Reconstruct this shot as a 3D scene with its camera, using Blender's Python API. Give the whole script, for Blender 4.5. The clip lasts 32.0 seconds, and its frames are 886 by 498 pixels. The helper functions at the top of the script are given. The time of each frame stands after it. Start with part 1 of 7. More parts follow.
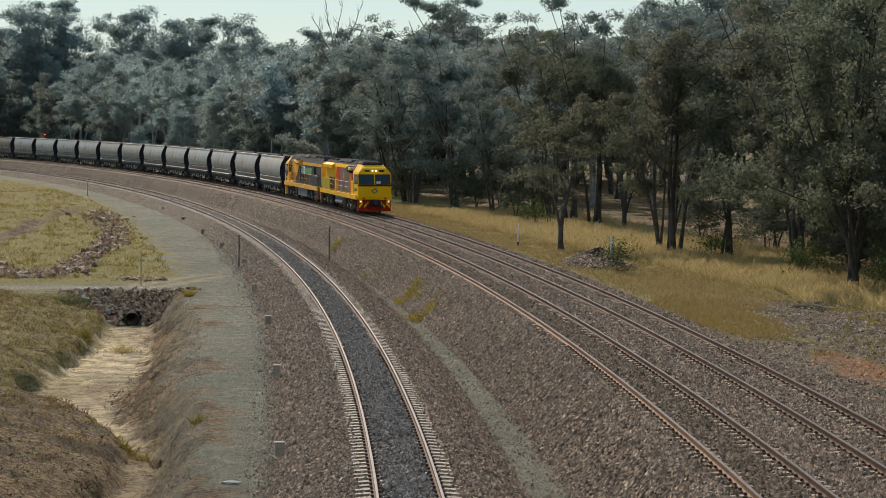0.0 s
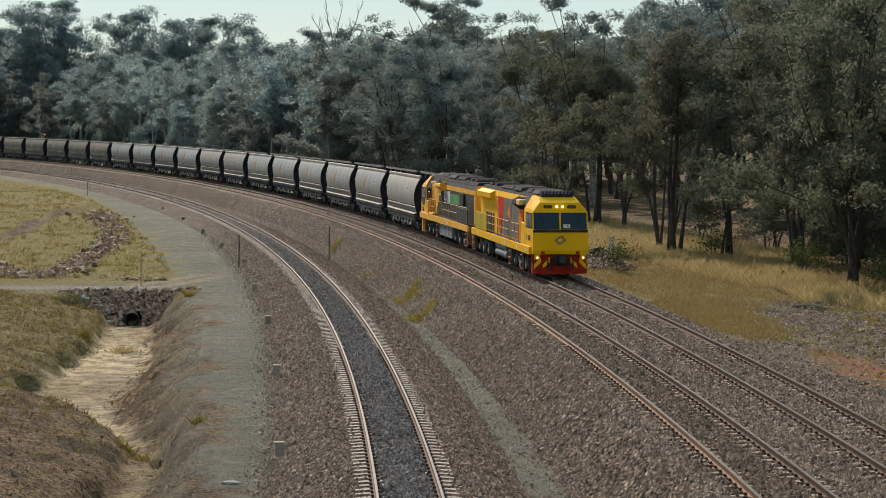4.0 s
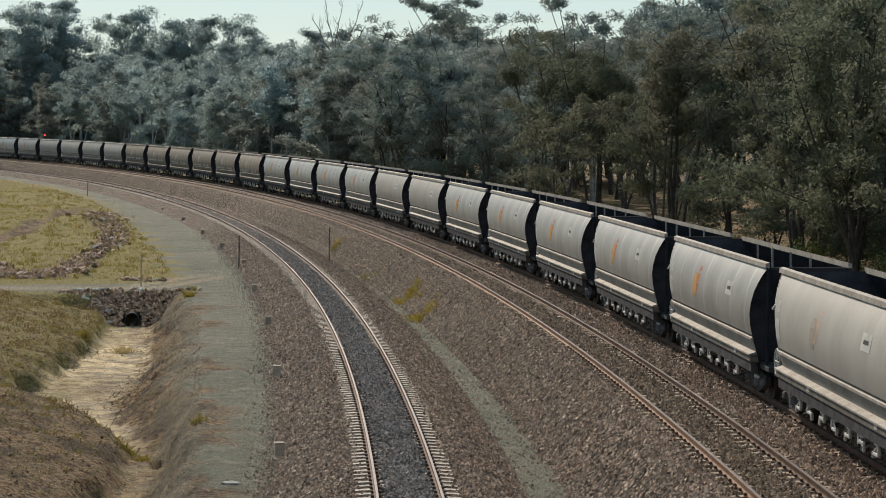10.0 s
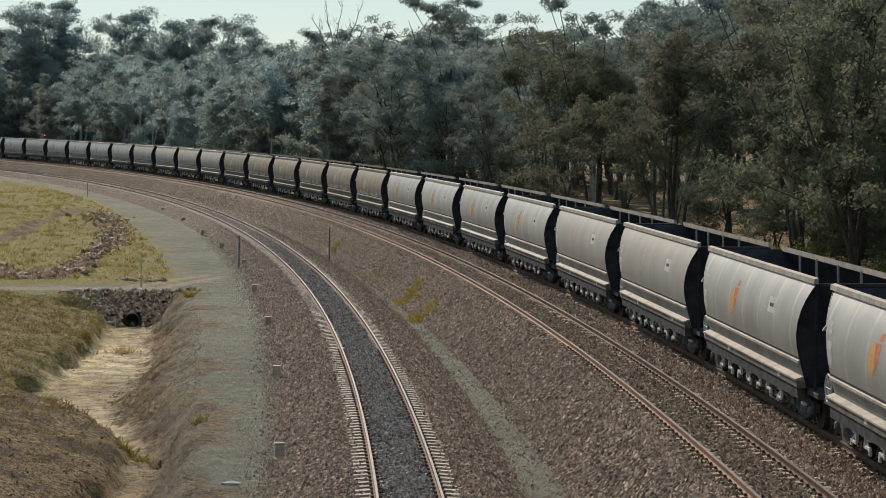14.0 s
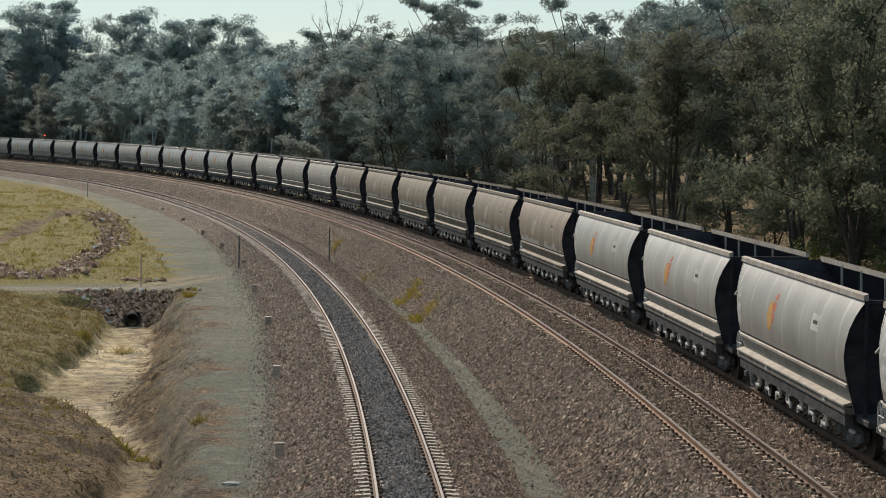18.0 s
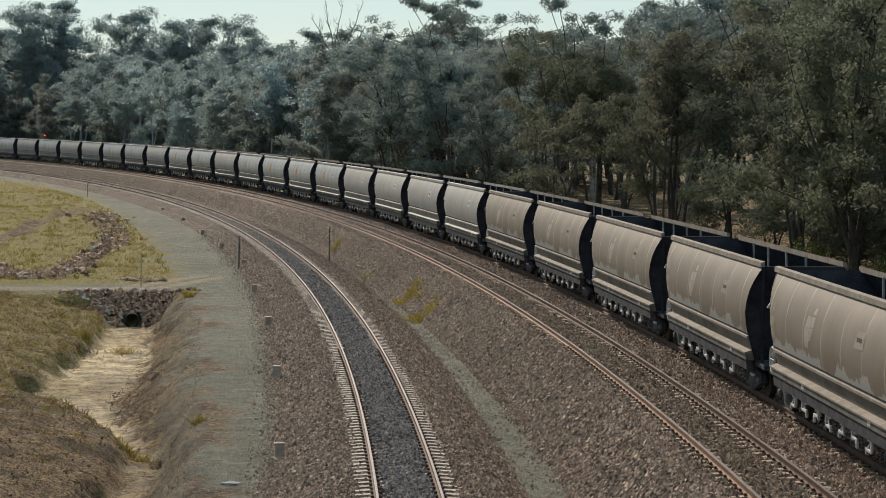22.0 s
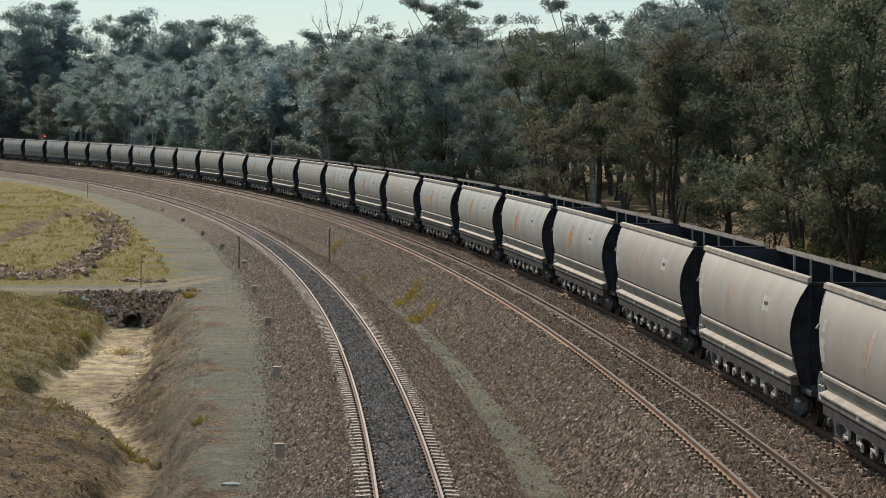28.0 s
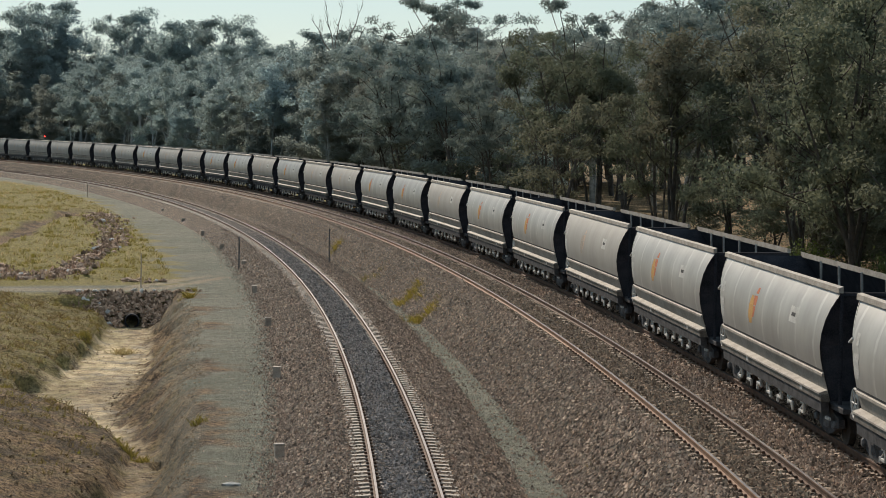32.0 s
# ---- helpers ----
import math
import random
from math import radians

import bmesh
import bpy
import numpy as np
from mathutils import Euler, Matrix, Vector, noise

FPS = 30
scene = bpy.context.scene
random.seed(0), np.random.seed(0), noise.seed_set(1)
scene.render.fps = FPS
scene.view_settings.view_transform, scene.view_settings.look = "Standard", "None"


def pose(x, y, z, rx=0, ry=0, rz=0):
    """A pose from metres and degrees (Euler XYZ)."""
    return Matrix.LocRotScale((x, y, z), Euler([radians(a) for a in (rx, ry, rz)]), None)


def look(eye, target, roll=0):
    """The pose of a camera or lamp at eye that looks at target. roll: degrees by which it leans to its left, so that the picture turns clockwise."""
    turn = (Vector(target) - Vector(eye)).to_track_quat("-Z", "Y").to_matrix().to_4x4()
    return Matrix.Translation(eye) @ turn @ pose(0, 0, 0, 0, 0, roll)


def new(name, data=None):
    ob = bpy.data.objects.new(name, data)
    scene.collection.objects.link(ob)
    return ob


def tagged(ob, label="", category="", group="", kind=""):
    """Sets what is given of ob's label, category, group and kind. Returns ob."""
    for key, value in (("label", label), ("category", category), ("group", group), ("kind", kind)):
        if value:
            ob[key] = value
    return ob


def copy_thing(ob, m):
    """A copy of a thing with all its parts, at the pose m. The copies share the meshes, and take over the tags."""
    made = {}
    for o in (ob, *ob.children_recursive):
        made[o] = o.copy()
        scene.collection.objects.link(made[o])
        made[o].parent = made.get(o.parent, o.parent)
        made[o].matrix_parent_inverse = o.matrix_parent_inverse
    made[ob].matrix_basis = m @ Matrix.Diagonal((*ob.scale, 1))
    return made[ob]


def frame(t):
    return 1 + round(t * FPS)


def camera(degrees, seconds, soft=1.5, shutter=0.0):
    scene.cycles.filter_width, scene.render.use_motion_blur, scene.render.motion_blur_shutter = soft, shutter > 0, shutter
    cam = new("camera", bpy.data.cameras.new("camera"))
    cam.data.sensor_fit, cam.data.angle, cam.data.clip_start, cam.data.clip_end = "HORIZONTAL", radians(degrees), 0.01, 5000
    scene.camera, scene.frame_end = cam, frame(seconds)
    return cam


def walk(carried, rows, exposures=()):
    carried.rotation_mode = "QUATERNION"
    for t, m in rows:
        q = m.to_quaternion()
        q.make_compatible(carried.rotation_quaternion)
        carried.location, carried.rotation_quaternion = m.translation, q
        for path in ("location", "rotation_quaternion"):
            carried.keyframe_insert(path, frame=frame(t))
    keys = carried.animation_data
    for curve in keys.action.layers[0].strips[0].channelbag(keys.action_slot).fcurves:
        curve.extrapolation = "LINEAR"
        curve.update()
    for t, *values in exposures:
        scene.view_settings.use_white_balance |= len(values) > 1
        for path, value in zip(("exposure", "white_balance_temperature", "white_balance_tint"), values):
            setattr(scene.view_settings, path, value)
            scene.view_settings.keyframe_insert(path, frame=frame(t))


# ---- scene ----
FOV = 21.0769
EYE = Vector((0.0, 0.0, 7.423))
TILT = 3.147


def aim(up):
    """The camera's pose, tilted up by so many thousandths of a radian."""
    a = radians(TILT) - up / 1000
    return look(EYE, EYE + Vector((0, math.cos(a), -math.sin(a))), 0.321)


cam = camera(FOV, 32.0, soft=0.9)
walk(cam, [(0, aim(0)), (6, aim(0.05)), (13, aim(0.3)), (25, aim(0.42)), (28.5, aim(0.68)), (32, aim(0.7))])

# ---- world, sun, exposure ----
SUN_AZ, SUN_EL = -20.0, 31.0     # degrees from +y to the right, degrees above the horizon
sky_world = bpy.data.worlds.new("sky")
scene.world = sky_world
sky_world.use_nodes = True
wn = sky_world.node_tree.nodes
sky = wn.new("ShaderNodeTexSky")
sky.sky_type, sky.sun_disc = "NISHITA", False
sky.sun_elevation, sky.sun_rotation = radians(SUN_EL), radians(SUN_AZ)
sky.air_density, sky.dust_density, sky.ozone_density, sky.altitude = 1.0, 0.06, 2.1, 60
haze = wn.new("ShaderNodeMix")                          # thin smoke evens out the clear sky
haze.data_type = "RGBA"
haze.inputs[0].default_value = 0.55
haze.inputs[7].default_value = (4.9, 6.3, 6.9, 1)
sky_world.node_tree.links.new(sky.outputs[0], haze.inputs[6])
sky_world.node_tree.links.new(haze.outputs[2], wn["Background"].inputs[0])
wn["Background"].inputs[1].default_value = 0.098
sun = new("sun", bpy.data.lights.new("sun", "SUN"))
sun.data.energy, sun.data.angle, sun.data.color = 5.0, radians(0.6), (1.0, 0.87, 0.72)
to_sun = Vector((math.sin(radians(SUN_AZ)) * math.cos(radians(SUN_EL)), math.cos(radians(SUN_AZ)) * math.cos(radians(SUN_EL)), math.sin(radians(SUN_EL))))
sun.matrix_world = look(to_sun * 200, (0, 0, 0))
scene.view_settings.exposure = 0.0

# ---- materials ----


def mat(name, build):
    m = bpy.data.materials.new(name)
    m.use_nodes = True
    nt = m.node_tree
    build(nt, nt.nodes["Principled BSDF"])
    return m


def noise_tex(nt, scale, detail=4.0, rough=0.55, coord="Object", stretch=None):
    tc = nt.nodes.new("ShaderNodeTexCoord")
    out = tc.outputs[coord]
    if stretch:
        mp = nt.nodes.new("ShaderNodeMapping")
        mp.inputs["Scale"].default_value = stretch
        nt.links.new(out, mp.inputs[0])
        out = mp.outputs[0]
    n = nt.nodes.new("ShaderNodeTexNoise")
    n.inputs["Scale"].default_value, n.inputs["Detail"].default_value, n.inputs["Roughness"].default_value = scale, detail, rough
    nt.links.new(out, n.inputs["Vector"])
    return n.outputs["Fac"]


def ramp(nt, fac, stops):
    r = nt.nodes.new("ShaderNodeValToRGB")
    while len(r.color_ramp.elements) < len(stops):
        r.color_ramp.elements.new(0.5)
    for e, (pos, col) in zip(r.color_ramp.elements, stops):
        e.position, e.color = pos, (*col, 1)
    nt.links.new(fac, r.inputs[0])
    return r.outputs[0]


def blend(nt, fac, a, b, mode="MIX"):
    x = nt.nodes.new("ShaderNodeMix")
    x.data_type, x.blend_type = "RGBA", mode
    for k, val in ((0, fac), (6, a), (7, b)):
        if hasattr(val, "links"):
            nt.links.new(val, x.inputs[k])
        else:
            x.inputs[k].default_value = val if k == 0 else (*val, 1)
    return x.outputs[2]


def bump(nt, bsdf, height, strength, dist):
    b = nt.nodes.new("ShaderNodeBump")
    b.inputs["Strength"].default_value, b.inputs["Distance"].default_value = strength, dist
    nt.links.new(height, b.inputs["Height"])
    nt.links.new(b.outputs[0], bsdf.inputs["Normal"])


def simple(name, dark, light, rough=0.6, metal=0.0, scale=3.0, bump_h=0.0, vary=0.0, spec=0.5, grain=0.35):
    """A worn surface between two colours, with grain at two scales."""
    def build(nt, b):
        col = ramp(nt, noise_tex(nt, scale, 6), [(0.38, dark), (0.62, light)])
        fine = noise_tex(nt, scale * 14, 3)
        col = blend(nt, grain, col, ramp(nt, fine, [(0.38, tuple(c * 0.6 for c in dark)), (0.62, light)]))
        if vary:
            oi = nt.nodes.new("ShaderNodeObjectInfo")
            hs = nt.nodes.new("ShaderNodeHueSaturation")
            mr = nt.nodes.new("ShaderNodeMapRange")
            mr.inputs["To Min"].default_value, mr.inputs["To Max"].default_value = 1 - vary, 1 + vary
            nt.links.new(oi.outputs["Random"], mr.inputs["Value"])
            nt.links.new(mr.outputs[0], hs.inputs["Value"])
            nt.links.new(col, hs.inputs["Color"])
            col = hs.outputs[0]
        nt.links.new(col, b.inputs["Base Color"])
        b.inputs["Roughness"].default_value, b.inputs["Metallic"].default_value = rough, metal
        b.inputs["Specular IOR Level"].default_value = spec
        if bump_h:
            bump(nt, b, fine, 0.6, bump_h)
    return mat(name, build)


def stones(name, cols, size, dust=(0.2, 0.17, 0.13), dust_amount=0.3):
    """Crushed stone: cells of several tones with deep joints, and dust in large patches."""
    def build(nt, b):
        tc = nt.nodes.new("ShaderNodeTexCoord")
        warp = nt.nodes.new("ShaderNodeTexNoise")
        warp.inputs["Scale"].default_value = 9
        nt.links.new(tc.outputs["Object"], warp.inputs["Vector"])
        add = nt.nodes.new("ShaderNodeVectorMath")
        add.operation = "MULTIPLY_ADD"
        add.inputs[1].default_value = (0.06, 0.06, 0.06)
        nt.links.new(warp.outputs["Color"], add.inputs[0])
        nt.links.new(tc.outputs["Object"], add.inputs[2])
        vor = nt.nodes.new("ShaderNodeTexVoronoi")
        vor.inputs["Scale"].default_value = 1 / size
        nt.links.new(add.outputs[0], vor.inputs["Vector"])
        sep = nt.nodes.new("ShaderNodeSeparateColor")
        nt.links.new(vor.outputs["Color"], sep.inputs[0])
        n = len(cols)
        col = ramp(nt, sep.outputs[0], [((k + 0.5) / n, c) for k, c in enumerate(cols)])
        joint = ramp(nt, vor.outputs["Distance"], [(0.22, (1, 1, 1)), (0.58, (0.05, 0.05, 0.05))])
        col = blend(nt, 1.0, col, joint, "MULTIPLY")
        big = ramp(nt, noise_tex(nt, 0.35, 5), [(0.42, (0, 0, 0)), (0.62, (1, 1, 1))])
        mul = nt.nodes.new("ShaderNodeMath")
        mul.operation = "MULTIPLY"
        mul.inputs[1].default_value = dust_amount
        nt.links.new(big, mul.inputs[0])
        col = blend(nt, mul.outputs[0], col, dust)
        nt.links.new(col, b.inputs["Base Color"])
        b.inputs["Roughness"].default_value = 0.85
        b.inputs["Specular IOR Level"].default_value = 0.1
        inv = nt.nodes.new("ShaderNodeMath")
        inv.operation = "SUBTRACT"
        inv.inputs[0].default_value = 1.0
        nt.links.new(vor.outputs["Distance"], inv.inputs[1])
        bump(nt, b, inv.outputs[0], 1.0, size * 0.8)
    return mat(name, build)


M_BALLAST = stones("ballast_stone", [(0.0417, 0.0274, 0.0175), (0.265, 0.184, 0.122), (0.155, 0.106, 0.0698), (0.432, 0.309, 0.213), (0.0782, 0.053, 0.0349), (0.599, 0.438, 0.311)], 0.13, (0.195, 0.136, 0.0888), 0.2)
M_BALLAST_DARK = stones("dark_ballast_stone", [(0.0382, 0.0334, 0.0316), (0.152, 0.129, 0.118), (0.0957, 0.0809, 0.0747), (0.28, 0.233, 0.21)], 0.095, (0.0893, 0.0668, 0.0562), 0.15)
M_BALLAST_BROWN = stones("rusty_ballast_stone", [(0.0513, 0.0329, 0.0208), (0.257, 0.167, 0.107), (0.14, 0.0917, 0.0593), (0.436, 0.293, 0.198)], 0.105, (0.18, 0.112, 0.0645), 0.3)
M_SLEEPER_BROWN = simple("brown_stained_sleeper", (0.192, 0.136, 0.093), (0.384, 0.282, 0.203), 0.9, 0, 5, 0.004, 0.2)
M_CONCRETE = simple("old_concrete", (0.242, 0.2, 0.16), (0.396, 0.336, 0.28), 0.85, 0, 5, 0.004, 0.2)
M_RAIL_SIDE = simple("rusted_rail_steel", (0.07, 0.04, 0.027), (0.15, 0.088, 0.058), 0.8, 0, 4, spec=0.15)
M_RAIL_RUST = simple("orange_rusted_rail", (0.133, 0.0585, 0.0234), (0.234, 0.117, 0.0546), 0.8, 0.1, 4)
M_RAIL_TOP = simple("polished_rail_head", (0.176, 0.133, 0.115), (0.256, 0.205, 0.181), 0.5, 0.35, 2)
M_RAIL_TOP_DULL = simple("dulled_rail_head", (0.104, 0.076, 0.0629), (0.176, 0.137, 0.118), 0.45, 0.5, 2)

# ---- mesh helpers ----


def mesh_ob(name, verts, faces, materials, parent=None, label="", smooth=False, idx=None):
    me = bpy.data.meshes.new(name)
    me.from_pydata([tuple(q) for q in verts], [], faces)
    for m in (materials if isinstance(materials, (list, tuple)) else [materials]):
        me.materials.append(m)
    if idx is not None:
        me.polygons.foreach_set("material_index", idx)
    if smooth:
        me.polygons.foreach_set("use_smooth", [True] * len(me.polygons))
    ob = new(name, me)
    if parent:
        ob.parent = parent
    if label:
        tagged(ob, label)
    return ob


def part(name, bm, material, parent, label="", smooth=False):
    """Links a bmesh as one mesh object under a thing or a part."""
    me = bpy.data.meshes.new(name)
    bm.to_mesh(me)
    bm.free()
    for m in (material if isinstance(material, (list, tuple)) else [material]):
        me.materials.append(m)
    if smooth:
        me.polygons.foreach_set("use_smooth", [True] * len(me.polygons))
    ob = new(name, me)
    ob.parent = parent
    if label:
        tagged(ob, label)
    return ob


def add_box(bm, cx, cy, cz, sx, sy, sz, bev=0.0, m=None):
    """A bevelled box by centre and size."""
    r = bmesh.ops.create_cube(bm, size=1)
    vs = r["verts"]
    for q in vs:
        q.co = Vector((q.co.x * sx, q.co.y * sy, q.co.z * sz))
    if bev:
        es = list({e for q in vs for e in q.link_edges})
        rr = bmesh.ops.bevel(bm, geom=es, offset=bev, segments=1, affect="EDGES")
        vs = list({q for fc in rr["faces"] for q in fc.verts} | {q for q in vs if q.is_valid})
    for q in vs:
        q.co = (m @ q.co if m else q.co) + Vector((cx, cy, cz))
    return vs


def box(cx, cy, cz, sx, sy, sz, bev=0.0, m=None):
    bm = bmesh.new()
    add_box(bm, cx, cy, cz, sx, sy, sz, bev, m)
    return bm


def add_rod(bm, a, b, r, seg=8, r2=None):
    a, b = Vector(a), Vector(b)
    d = b - a
    m = Matrix.Translation((a + b) / 2) @ d.to_track_quat("Z", "Y").to_matrix().to_4x4()
    bmesh.ops.create_cone(bm, cap_ends=True, segments=seg, radius1=r, radius2=r if r2 is None else r2, depth=d.length, matrix=m)


def rod(a, b, r, seg=8, r2=None):
    bm = bmesh.new()
    add_rod(bm, a, b, r, seg, r2)
    return bm


def add_prism(bm, poly, y0, y1, plane="xz"):
    """A closed outline in x and z, drawn out from y0 to y1 (plane 'yz': in y and z, from x0 to x1)."""
    mk = (lambda q, t: Vector((q[0], t, q[1]))) if plane == "xz" else ((lambda q, t: Vector((t, q[0], q[1]))) if plane == "yz" else (lambda q, t: Vector((q[0], q[1], t))))
    a = [bm.verts.new(mk(q, y0)) for q in poly]
    b = [bm.verts.new(mk(q, y1)) for q in poly]
    n = len(poly)
    fs = [bm.faces.new(a), bm.faces.new(b[::-1])]
    for k in range(n):
        fs.append(bm.faces.new((a[(k + 1) % n], a[k], b[k], b[(k + 1) % n])))
    bmesh.ops.recalc_face_normals(bm, faces=fs)
    return fs


def prism(poly, y0, y1, plane="xz"):
    bm = bmesh.new()
    add_prism(bm, poly, y0, y1, plane)
    return bm


def sm(a, b, x):
    t = np.clip((np.asarray(x, float) - a) / (b - a), 0, 1)
    return t * t * (3 - 2 * t)


def fnoise(x, y, scale, octaves=3):
    """Smooth noise, about -1 to 1, on arrays, as a sum of turned waves."""
    out, amp, tot = 0, 1.0, 0
    for o in range(octaves):
        k = 2 ** o / scale
        for j in range(4):
            a = 0.7 + j * 1.3 + o * 0.9
            out = out + amp * np.sin(k * 6.28 * (x * np.cos(a) + y * np.sin(a)) + 1.7 * j * j + 3.1 * o + 1.9 * np.sin(k * 3.1 * (y * np.cos(a) - x * np.sin(a)) + j))
        tot += amp * 2.2
        amp *= 0.5
    return out / tot


# ---- the lines of the tracks ----
S_MIN, S_MAX = -760, 1400
S_TAB = np.arange(S_MIN, S_MAX + 1.0)


def line(x0, h0, k0, k1, k2):
    """A curving line that passes (x0, 40) at s = 0: its points and headings."""
    sc = np.clip(S_TAB, -20, 450)
    kk = k0 + k1 * sc + k2 * sc ** 2
    h = np.concatenate([[0], np.cumsum((kk[1:] + kk[:-1]) / 2)])
    h += h0 - h[-S_MIN]
    hm = (h[1:] + h[:-1]) / 2
    x = np.concatenate([[0], np.cumsum(np.sin(hm))])
    y = np.concatenate([[0], np.cumsum(np.cos(hm))])
    return x - x[-S_MIN] + x0, y - y[-S_MIN] + 40, h


LINE_C = line(10.7478, -0.0376402, -0.00111865, 0.242937e-5, -0.0628859e-7)
LINE_A = line(-0.107137, -0.0361667, -0.000929900, 0.0423819e-5, -0.0437553e-7)
DB = -3.502
ZB = 0.077


def at(ln, s, d=0.0):
    """x, y and heading at s metres along a line and d metres to its right."""
    s = np.asarray(s, float)
    x, y, h = (np.interp(s, S_TAB, t) for t in ln)
    return x + np.cos(h) * d, y - np.sin(h) * d, h


def z_a(s):
    return -1.25 + 0.45 * np.clip((np.asarray(s, float) - 110) / 290, 0, 1)


def lat_a(s):
    """How far to the right of line C the line A lies, at s along C."""
    s = np.asarray(s, float)
    x, y, h = at(LINE_C, s)
    t = s.copy()
    for _ in range(4):
        xa, ya, ha = at(LINE_A, t)
        t = t - ((xa - x) * np.sin(h) + (ya - y) * np.cos(h))
    xa, ya, _ = at(LINE_A, t)
    return (xa - x) * np.cos(h) - (ya - y) * np.sin(h)


def loft(name, ln, s_list, prof, materials, z_of=None, idx_of=None, jitter=0.0, smooth=False, parent=None, kind="structure", label="", category=""):
    """Sweeps a profile of (d, z) along a line."""
    s_list = np.asarray(s_list, float)
    n, m = len(s_list), len(prof)
    d = np.array([q[0] for q in prof])
    z = np.array([q[1] for q in prof])
    x, y, h = at(ln, s_list)
    dd = np.tile(d, (n, 1))
    zz = np.tile(z, (n, 1)) + (np.zeros(n) if z_of is None else z_of(s_list))[:, None]
    if jitter:
        rng = np.random.default_rng(5)
        zz = zz + rng.normal(0, jitter, zz.shape)
        dd = dd + rng.normal(0, jitter, zz.shape)
    X = x[:, None] + np.cos(h)[:, None] * dd
    Y = y[:, None] - np.sin(h)[:, None] * dd
    verts = np.stack([X, Y, zz], -1).reshape(-1, 3)
    i, j = np.meshgrid(np.arange(n - 1), np.arange(m - 1), indexing="ij")
    a = (i * m + j).ravel()
    faces = np.stack([a, a + 1, a + m + 1, a + m], -1)
    idx = None if idx_of is None else np.tile(np.array(idx_of), n - 1)
    ob = mesh_ob(name, verts, faces.tolist(), materials, parent, "", smooth, idx)
    if not parent:
        tagged(ob, label, category, "", kind)
    return ob

# ---- ground ----
def z_road(s):
    return z_a(s) - 0.78


def channel(s):
    """Where the washed-out gully left of the service road lies: its middle and half width."""
    c = np.interp(s, [20, 34, 40, 44, 48, 51, 55, 60, 70, 80, 91], [-18.6, -18.2, -18.3, -19.2, -20.0, -21.0, -21.9, -21.4, -20.6, -20.2, -19.9])
    w = np.interp(s, [20, 34, 40, 44, 48, 51, 55, 60, 70, 80, 91], [0.4, 0.42, 0.38, 0.36, 0.42, 1.0, 1.8, 1.9, 1.4, 1.1, 1.0])
    return c, w


def road_left(s):
    return np.interp(s, [-100, 19, 51, 74, 106, 142, 194, 243, 288, 330, 420], [-16, -16.0, -16.6, -16.6, -17.3, -17.1, -16.5, -15.0, -14.5, -17, -20])


def ground_z(s, d):
    x, y, _ = at(LINE_C, s, d)
    da, zr = lat_a(s), z_road(s)
    n1, n2 = fnoise(x, y, 7.0), fnoise(x, y, 1.6)
    n4 = fnoise(x + 3, y + 7, 0.55, 2)
    rough_n = 0.10 * n1 + 0.05 * n2 + 0.022 * n4
    right = -0.80 - 0.25 * sm(4, 12, d) - 0.8 * sm(30, 120, d) + (0.12 * n1 + 0.06 * n2) * sm(3.4, 6, d)
    path = z_a(s) - 0.60
    mid = path + (-0.8 - path) * sm(-6.4, -5.2, d)
    under_a = z_a(s) - 0.66
    z = np.where(d > -2, right, mid)
    z = np.where(d < da + 2.4, under_a, z)
    t = sm(0, 1.2, da - 2.0 - d)
    z = np.where(d < da - 2.0, under_a + (zr - under_a) * t, z)
    # left of the road
    edge = road_left(s)
    c, w = channel(s)
    cn = c + 0.25 * fnoise(x, y, 5.0)
    wn_ = w * (1 + 0.25 * fnoise(x + 9, y, 3.0))
    bed = -3.75 + 0.03 * n2 + 0.012 * n4
    off_ = d - cn
    bank_r = bed + (zr - bed) * sm(0.0, 1.0, (off_ - wn_) / np.maximum(edge - c - w, 0.4)) + (0.05 * n2 + 0.03 * n4) * sm(0, 0.3, off_ - wn_)
    bank_r = bank_r - 0.9 * np.exp(-((s - 38.5 + 2.2 * (d + 17.9)) / 0.9) ** 2 - ((d + 17.8) / 0.55) ** 2) * (off_ > wn_)
    bank_l = bed + 0.5 * sm(0, 0.8, -off_ - wn_) + 0.24 * np.maximum(-off_ - wn_, 0) + 0.9 * rough_n
    bank_l = np.minimum(bank_l, -1.2 + rough_n)
    near = np.where(off_ > wn_, bank_r, np.where(off_ < -wn_, bank_l, bed))
    mound = zr + (0.5 * sm(20, 60, s - 95) * sm(0, 5, edge - d) * (0.7 + fnoise(x, y, 34.0)) + rough_n * 1.2) * sm(0, 2, edge - d) * sm(97, 101, s)
    mound = mound - 0.4 * np.exp(-((d + 28.4 - 0.158 * (s - 145)) / 1.0) ** 2) * sm(122, 134, s) * sm(215, 190, s)
    left = near + (mound - near) * sm(90.2, 92.4, s + 0.5 * n2)
    return np.where(d < edge, left, z)


def stony(s, d):
    """Below 1 on the bare stony ground beyond the far track."""
    return np.minimum(np.hypot((d - 10.0) / 3.9, (s - 54) / 14), np.hypot((d - 5.2) / 3.4, (s - 36) / 14))


def grid_steps(stops):
    out = [stops[0][0]]
    for (a, st), (b, _) in zip(stops, stops[1:]):
        n = max(1, round((b - a) / st))
        out += list(a + (b - a) * (np.arange(n) + 1) / n)
    return np.array(out)


